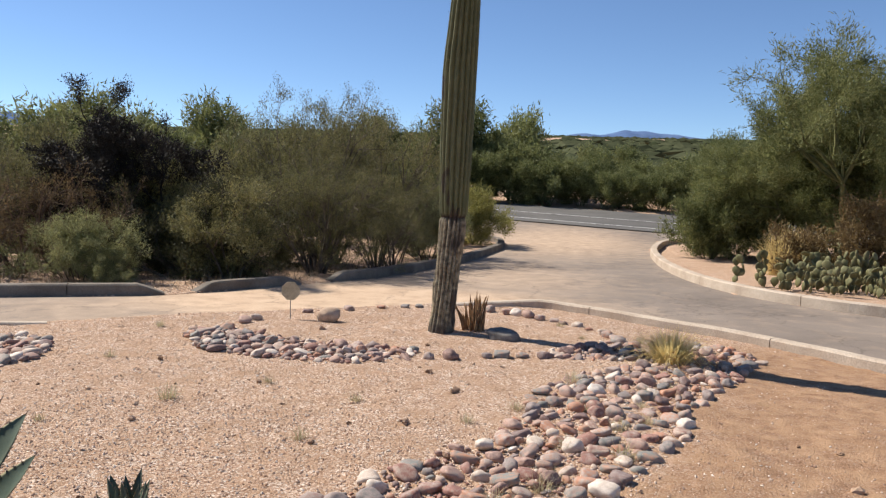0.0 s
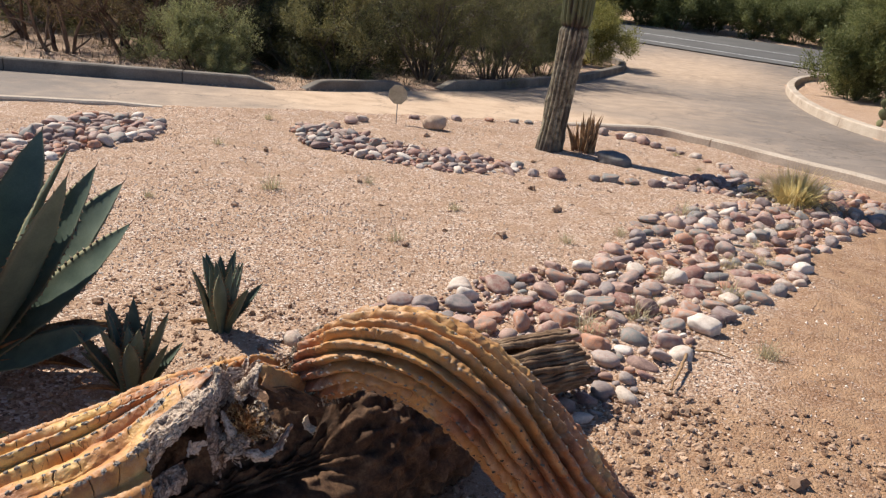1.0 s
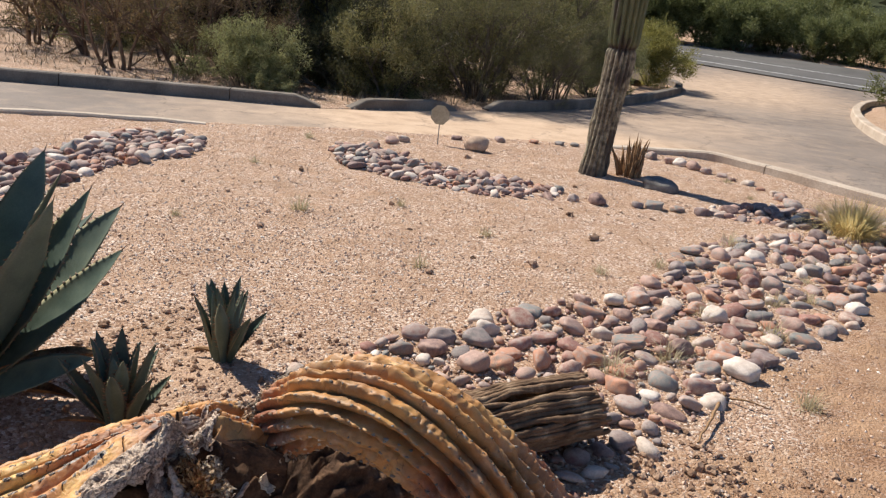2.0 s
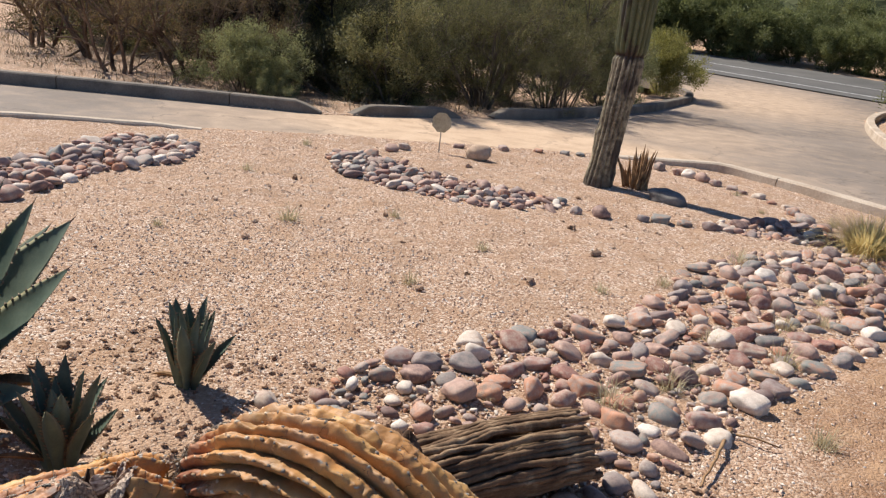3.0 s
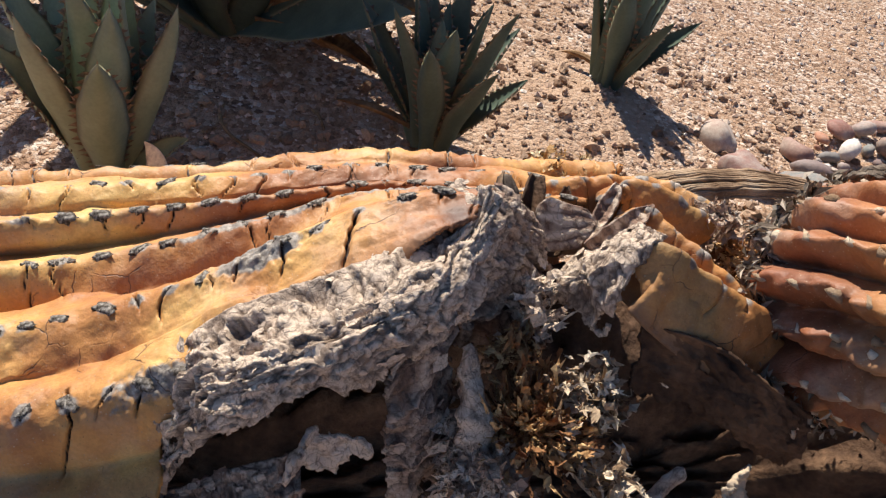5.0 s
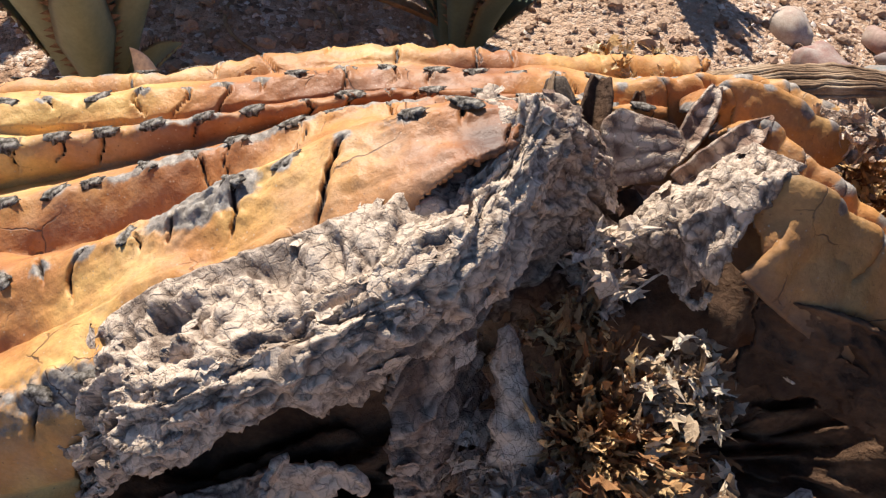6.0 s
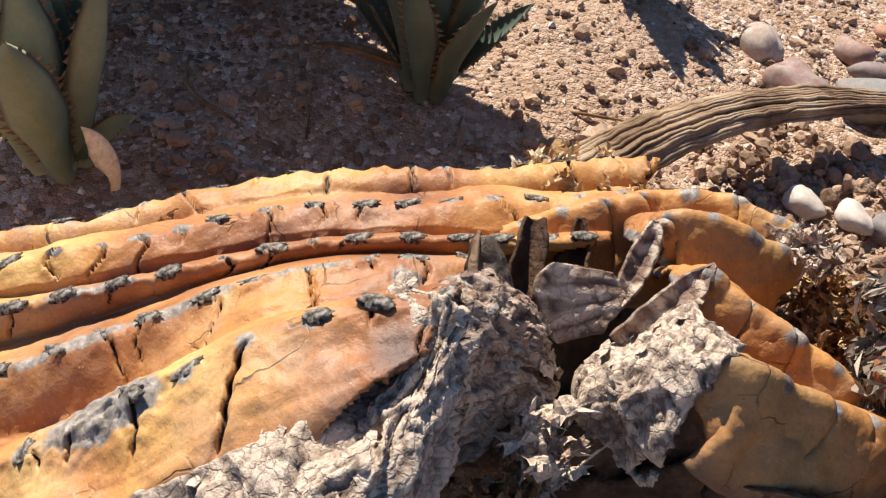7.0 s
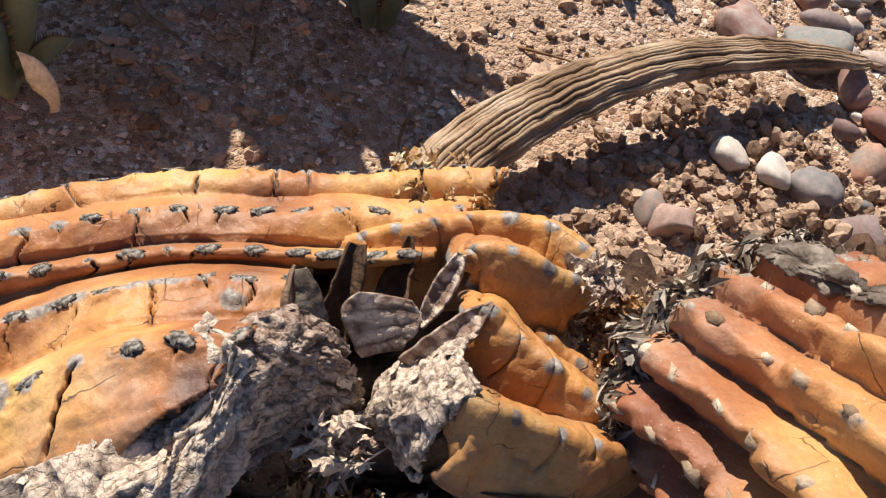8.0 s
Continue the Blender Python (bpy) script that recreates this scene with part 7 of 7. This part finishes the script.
    hollow = smoothstep(-0.24, -0.10, S) * smoothstep(0.44, 0.34, S) * smoothstep(-0.3, 0.5, np.sin(A)) * smoothstep(-0.6, 0.1, np.cos(A))
    size = smoothstep(-1.55, -1.35, S) * smoothstep(1.02, 0.90, S)
    fr = np.abs(np.sin(A * 13 + 0.4 * vnoise(np.stack([np.cos(A), np.sin(A), S * 3], -1), 5)))
    R = (0.186 - 0.015 * fr**1.5 * (0.7 + 0.5 * vnoise(np.stack([S * 6, np.round(A * 13 / math.pi) * 2.7, 0 * S], -1), 9)) + 0.012 * fbm(np.stack([S * 14, np.cos(A) * 3, np.sin(A) * 3], -1), 3, 6) + 0.020 * fbm(np.stack([S * 30, np.cos(A) * 8, np.sin(A) * 8], -1), 3, 8)) * (0.15 + 0.85 * size) - 0.130 * hollow
    inner = lay(S, 0.01 - 0.06 * smoothstep(0.4, 1.0, S) + R * 1.0 * np.cos(A), 0.235 + 0.10 * S * (S < 0) - 0.06 * smoothstep(0.2, 0.9, S) + R * 1.16 * np.sin(A))
    part("inner_trunk", mesh_from("inner_trunk", inner.reshape(-1, 3), grid_faces(len(s), len(ang), loop_v=True), M_WOUND), ob, "dark ribbed flesh under the skin")

    # flaking bark along the torn edge and inside the wound
    lip = np.array([(-0.135, 0.108, 0.462), (-0.118, 0.098, 0.500), (-0.103, 0.092, 0.530), (-0.075, 0.093, 0.553), (-0.045, 0.093, 0.569), (-0.015, 0.088, 0.579), (0.010, 0.079, 0.586), (0.034, 0.058, 0.593), (0.056, 0.028, 0.603)])
    out = np.array([(0.5, 0.9), (0.35, 0.95), (0.1, 1.0), (0, 1.0), (0, 1.0), (0.15, 1.0), (0.45, 0.9), (0.65, 0.75), (0.65, 0.75)]) * np.array([0.5, 0.7, 0.95, 1.1, 1.05, 1.0, 0.85, 0.8, 0.7])[:, None]
    hang = (0.8, 0.75, 0.7, 0.8, 0.9, 1.0, 1.05, 1.1, 1.2)
    rows = []
    for away, down in ((-0.018, -0.003), (0.006, -0.006), (0.020, -0.008), (0.032, -0.004), (0.041, 0.010), (0.043, 0.030), (0.034, 0.048)):
        rows.append([(a[0] + o[0] * away, a[1] + o[1] * away, a[2] - down * h) for a, o, h in zip(lip, out, hang)])
    bark_sheet("bark_rim", rows, 301, ob, "crumpled flaking grey-white bark rim at the wound", 1.0, 0.26, 0.12, None, 0.72)
    # the bark pillar that closes the hollow under the rim
    bark_sheet("bark_pillar", [[(0.004, 0.112, 0.535), (0.022, 0.100, 0.546), (0.038, 0.084, 0.556), (0.050, 0.066, 0.566)],
                               [(0.006, 0.122, 0.490), (0.026, 0.116, 0.500), (0.044, 0.098, 0.508), (0.056, 0.076, 0.515)],
                               [(0.012, 0.128, 0.440), (0.032, 0.126, 0.445), (0.050, 0.106, 0.450), (0.062, 0.084, 0.455)],
                               [(0.018, 0.130, 0.380), (0.038, 0.130, 0.380), (0.056, 0.110, 0.380), (0.068, 0.090, 0.380)]],
               307, ob, "torn brown and grey bark pillar in the wound", 0.8, 0.07, 0.18, None, 0.15)
    bark_sheet("bark_shelf", [[(-0.14, 0.120, 0.430), (-0.11, 0.118, 0.440), (-0.08, 0.112, 0.448), (-0.04, 0.105, 0.450)],
                              [(-0.14, 0.140, 0.415), (-0.11, 0.142, 0.424), (-0.08, 0.138, 0.430), (-0.04, 0.125, 0.432)],
                              [(-0.14, 0.158, 0.385), (-0.11, 0.156, 0.394), (-0.08, 0.148, 0.400), (-0.04, 0.132, 0.405)]],
               302, ob, "grey bark shelf in the hollow under the rim", 0.8, 0.16, 0.06, None, 0.2)
    bark_sheet("bark_plate", [[(0.050, 0.032, 0.606), (0.070, 0.016, 0.600), (0.092, 0.008, 0.590), (0.110, 0.010, 0.570)],
                              [(0.052, 0.050, 0.596), (0.076, 0.036, 0.594), (0.100, 0.028, 0.580), (0.118, 0.024, 0.556)],
                              [(0.056, 0.064, 0.562), (0.082, 0.050, 0.560), (0.106, 0.040, 0.548), (0.124, 0.032, 0.528)],
                              [(0.058, 0.068, 0.515), (0.086, 0.054, 0.512), (0.110, 0.042, 0.502), (0.128, 0.032, 0.490)],
                              [(0.055, 0.058, 0.430), (0.080, 0.046, 0.430), (0.105, 0.034, 0.430), (0.125, 0.022, 0.43)]],
               303, ob, "scaly brown bark plate at the break", 0.75, 0.10, 0.20, None, 0.30)
    bark_sheet("bark_stub", [[(0.184, 0.022, 0.580), (0.172, 0.034, 0.590), (0.168, 0.050, 0.600), (0.172, 0.066, 0.606)],
                             [(0.160, 0.022, 0.566), (0.152, 0.038, 0.578), (0.150, 0.056, 0.590), (0.157, 0.075, 0.594)],
                             [(0.138, 0.028, 0.548), (0.132, 0.044, 0.556), (0.134, 0.064, 0.566), (0.145, 0.086, 0.568)],
                             [(0.130, 0.036, 0.520), (0.126, 0.050, 0.528), (0.132, 0.070, 0.532), (0.147, 0.092, 0.534)]],
               305, ob, "pale flaking bark cap on the torn stub", 0.6, 0.10, 0.09, None, 0.6)
    bark_sheet("torn_flank", [[(0.160, 0.098, 0.560), (0.200, 0.110, 0.556), (0.240, 0.126, 0.538), (0.290, 0.136, 0.508)],
                              [(0.162, 0.104, 0.530), (0.205, 0.120, 0.525), (0.245, 0.136, 0.508), (0.292, 0.146, 0.480)],
                              [(0.170, 0.100, 0.498), (0.210, 0.114, 0.492), (0.248, 0.130, 0.475), (0.292, 0.140, 0.450)]],
               306, ob, "dark brown torn flesh under the stub", 0.6, 0.15, 0.08, M_WOUND)
    rugged("bark_wall", lay_path([(0.060, 0.085, 0.53), (0.062, 0.112, 0.49), (0.068, 0.140, 0.46), (0.09, 0.165, 0.445), (0.13, 0.178, 0.44), (0.17, 0.165, 0.46), (0.20, 0.150, 0.48)]),
           (0.006, 0.012, 0.014, 0.015, 0.014, 0.010, 0.004), 225, M_BARK, ob, "crumbling bark lip below the wound", 0.8, squash=0.7, grain=75)

    # torn strips of skin that stand up along the slit
    def strip(rows, wide, facing, curl, seed, material, label, groove=0.0):
        """A thin ribbon along a short path, its edges curled towards one side, ribbed across."""
        both = resample(np.concatenate([lay_path(rows), np.asarray(wide, float)[:, None]], 1), 0.0009)
        pts, w = both[:, :3], both[:, 3]
        t = np.gradient(pts, axis=0)
        t /= np.linalg.norm(t, axis=1, keepdims=True)
        out = np.array((*(facing[0] * AXIS + facing[1] * CROSS), facing[2]))
        side = np.cross(t, out)
        side /= np.linalg.norm(side, axis=1, keepdims=True)
        up = np.cross(side, t)
        run = np.arange(len(pts)) * 0.0009
        S, K = np.meshgrid(run, np.linspace(-1, 1, 25), indexing="ij")
        wob = 1 + 0.14 * fbm(np.stack([S * 90, 0 * S + np.sign(K), 0 * S], -1), 2, seed)
        p = pts[:, None] + side[:, None] * (K * w[:, None] * wob)[..., None] + up[:, None] * (curl * w[:, None] * (K**2 - 0.35))[..., None]
        rib = np.sin(S / 0.0016 + 1.5 * vnoise(np.stack([S * 200, K * 2, 0 * S], -1), seed + 3))
        p = p + up[:, None] * (groove * rib + 0.0011 * fbm(p * 120, 3, seed + 4))[..., None]
        me = mesh_from("skin_strip", p.reshape(-1, 3), grid_faces(len(pts), 25), material)
        mark(me, "layer", 0.22 + 0.25 * rib + 0.6 * fbm(p * 120, 2, seed))
        mark(me, "split", 0.6 * smoothstep(-0.55, -0.95, rib) * (groove > 0))
        if material == M_SKIN:
            mark(me, "rot_shade", np.full(S.size, 0.3))
        q = part("skin_strip", me, ob, label)
        th = q.modifiers.new("thickness", "SOLIDIFY")
        th.thickness = 0.0018

    strip([(0.098, 0.008, 0.548), (0.096, 0.002, 0.562), (0.095, -0.008, 0.576), (0.094, -0.018, 0.585)], (0.010, 0.010, 0.008, 0.003), (-0.2, 0.6, 0.5), -1.2, 1, M_DARK_BARK, "curled grey strip of torn skin")
    strip([(0.087, 0.012, 0.560), (0.086, 0.006, 0.572), (0.088, -0.006, 0.582), (0.093, -0.019, 0.587)], (0.002, 0.0028, 0.0026, 0.001), (-0.5, 0.5, 0.5), 0.3, 11, M_PITH, "pale edge of the curled strip")
    strip([(0.108, -0.002, 0.525), (0.117, -0.018, 0.545), (0.125, -0.032, 0.560), (0.129, -0.044, 0.567)], (0.012, 0.010, 0.0075, 0.005), (-0.3, 0.8, 0.3), 0.9, 2, M_WOUND, "blackened strip of torn skin")
    strip([(0.146, -0.016, 0.515), (0.154, -0.034, 0.526), (0.161, -0.050, 0.536), (0.164, -0.062, 0.546)], (0.014, 0.011, 0.007, 0.003), (-0.6, 0.6, 0.2), 0.9, 3, M_WOUND, "blackened strip of torn skin")
    strip([(0.160, 0.002, 0.548), (0.170, -0.008, 0.556), (0.179, -0.018, 0.566), (0.186, -0.028, 0.575)], (0.003, 0.0065, 0.0065, 0.003), (-0.5, 0.7, 0.4), 0.5, 4, M_BARK, "ribbed grey strip of torn skin", 0.0005)
    strip([(0.138, 0.016, 0.548), (0.137, 0.008, 0.558), (0.138, 0.000, 0.566), (0.140, -0.006, 0.572)], (0.012, 0.019, 0.021, 0.015), (0.0, 0.75, 0.6), 0.15, 5, M_BARK, "grey dry half-round cut face", 0.0002)
    strip([(0.150, 0.034, 0.560), (0.162, 0.028, 0.570), (0.178, 0.020, 0.579), (0.194, 0.011, 0.585)], (0.009, 0.0095, 0.008, 0.0015), (-0.4, 0.5, 0.7), 0.5, 6, M_BARK, "white curled edge of torn skin", 0.0003)

    # ragged shreds: crumpled little sheets heaped together
    def shreds(name, centre, spread, n, size, seed, material, label, aim=None):
        rng = np.random.default_rng(seed)
        gu, gw = np.meshgrid(np.linspace(-1, 1, 7), np.linspace(-1, 1, 5), indexing="ij")
        grid = grid_faces(7, 5)
        c0, vs, fs = lay(*centre), [], []
        for k in range(n):
            c = c0 + rng.normal(0, 1, 3) * spread
            d = rng.normal(0, 1, 3) if aim is None else c - lay(*aim) + rng.normal(0, 0.010, 3)
            d /= np.linalg.norm(d)
            a = np.cross(d, rng.normal(0, 1, 3))
            a /= np.linalg.norm(a)
            b = np.cross(d, a)
            L = size * rng.uniform(0.4, 1.3)
            B = L * rng.uniform(0.25, 0.7) if aim is None else L * rng.uniform(0.10, 0.30)
            rag = 1 + 0.5 * rng.normal(0, 1, gu.shape) * (np.maximum(np.abs(gu), np.abs(gw)) > 0.9)
            q = c + d * (L * gu * rag)[..., None] + a * (B * gw * rag)[..., None] + b * (L * (0.35 * rng.normal() * gu**2 + 0.4 * rng.normal() * gw**2 + 0.12 * rng.normal(0, 1, gu.shape)))[..., None]
            vs.append(q.reshape(-1, 3))
            fs.append(grid + k * 35)
        me = mesh_from(name, np.concatenate(vs), np.concatenate(fs), material, smooth=False)
        mark(me, "layer", np.repeat(rng.uniform(0.1, 1.0, n), 35))
        part(name, me, ob, label, None, "stuff")

    # rotten pith in the hollow
    shreds("rotten_core", (0.104, 0.118, 0.494), (0.017, 0.015, 0.010), 650, 0.0062, 241, M_CORE, "crumbling orange-brown rotten fibres", (0.104, 0.112, 0.462))
    shreds("rotten_core", (0.093, 0.083, 0.520), (0.006, 0.007, 0.006), 110, 0.0050, 242, M_CORE, "crumbling orange rotten pith")
    shreds("bleached_pith", (0.139, 0.112, 0.506), (0.009, 0.011, 0.010), 260, 0.0052, 243, M_PITH, "pale bleached shreds of pith")
    shreds("bleached_pith", (0.136, 0.140, 0.482), (0.018, 0.008, 0.007), 130, 0.0060, 244, M_PITH, "pale shreds of pith on the lip")
    shreds("bark_shred", (0.070, 0.132, 0.458), (0.016, 0.010, 0.012), 150, 0.0085, 248, M_BARK, "pale curled bark shreds below the wound")
    shreds("bark_shred", (0.108, 0.060, 0.528), (0.008, 0.010, 0.014), 60, 0.0070, 249, M_BARK, "curled bark shreds in the wound")
    flake("bark_flake", lay(0.252, 0.112, 0.515), 0.022, (20, 30, 40), 251, M_PITH, ob, "pale curled flake")
    flake("bark_flake", lay(0.29, 0.125, 0.49), 0.018, (60, 10, 90), 252, M_PITH, ob, "pale curled flake")
    flake("bark_flake", lay(0.23, 0.170, 0.475), 0.022, (10, 50, 10), 253, M_PITH, ob, "pale curled flake")
    flake("bark_flake", lay(-0.035, 0.135, 0.495), 0.024, (80, 20, 80), 254, M_BARK, ob, "curled bark flake")

    shreds("crumbled_fibre", (0.190, -0.112, 0.508), (0.016, 0.016, 0.008), 330, 0.0055, 245, M_STRAWFIBRE, "crumbly tan fibres at the broken rib")

    crumbs("soil_crust", lay(0.305, 0.020, 0.500), (0.026, 0.034, 0.016), 1300, 0.0026, 1.3, 246, M_CLOD, ob, "crumbly soil and rot between stub and arm")
    shreds("orange_rot", (0.290, 0.010, 0.522), (0.014, 0.014, 0.008), 240, 0.0048, 247, M_CORE, "orange rot between stub and arm")
    shreds("bark_shred", (0.268, -0.016, 0.556), (0.007, 0.006, 0.004), 60, 0.0055, 250, M_BARK, "white flaking bark at the torn tip")

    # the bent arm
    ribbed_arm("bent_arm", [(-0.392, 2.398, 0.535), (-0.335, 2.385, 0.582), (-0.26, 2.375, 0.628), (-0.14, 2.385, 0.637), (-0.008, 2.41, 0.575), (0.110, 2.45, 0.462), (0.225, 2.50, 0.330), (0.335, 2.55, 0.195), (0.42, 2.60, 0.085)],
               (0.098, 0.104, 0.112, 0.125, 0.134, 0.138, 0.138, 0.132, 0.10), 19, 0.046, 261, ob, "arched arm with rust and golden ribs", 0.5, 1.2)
    # the bare wooden skeleton of the trunk
    woody_log("woody_skeleton", [(-0.31, 3.00, 0.175), (-0.22, 3.17, 0.165), (-0.07, 3.41, 0.148), (0.105, 3.635, 0.14)], (0.125, 0.138, 0.14, 0.138), 40, 271, M_WOOD_DARK, ob, "dark splintered woody skeleton")
    woody_log("woody_skeleton", [(-0.84, 2.50, 0.03), (-0.885, 2.62, 0.07), (-0.895, 2.75, 0.10), (-0.885, 2.90, 0.115), (-0.86, 3.05, 0.115), (-0.81, 3.22, 0.10), (-0.745, 3.38, 0.075), (-0.68, 3.50, 0.05)], (0.052, 0.052, 0.049, 0.045, 0.040, 0.034, 0.025, 0.010), 34, 272, M_WOOD, ob, "curved bundle of tan woody ribs on the ground", squash=0.55)
    return ob


fallen_saguaro()
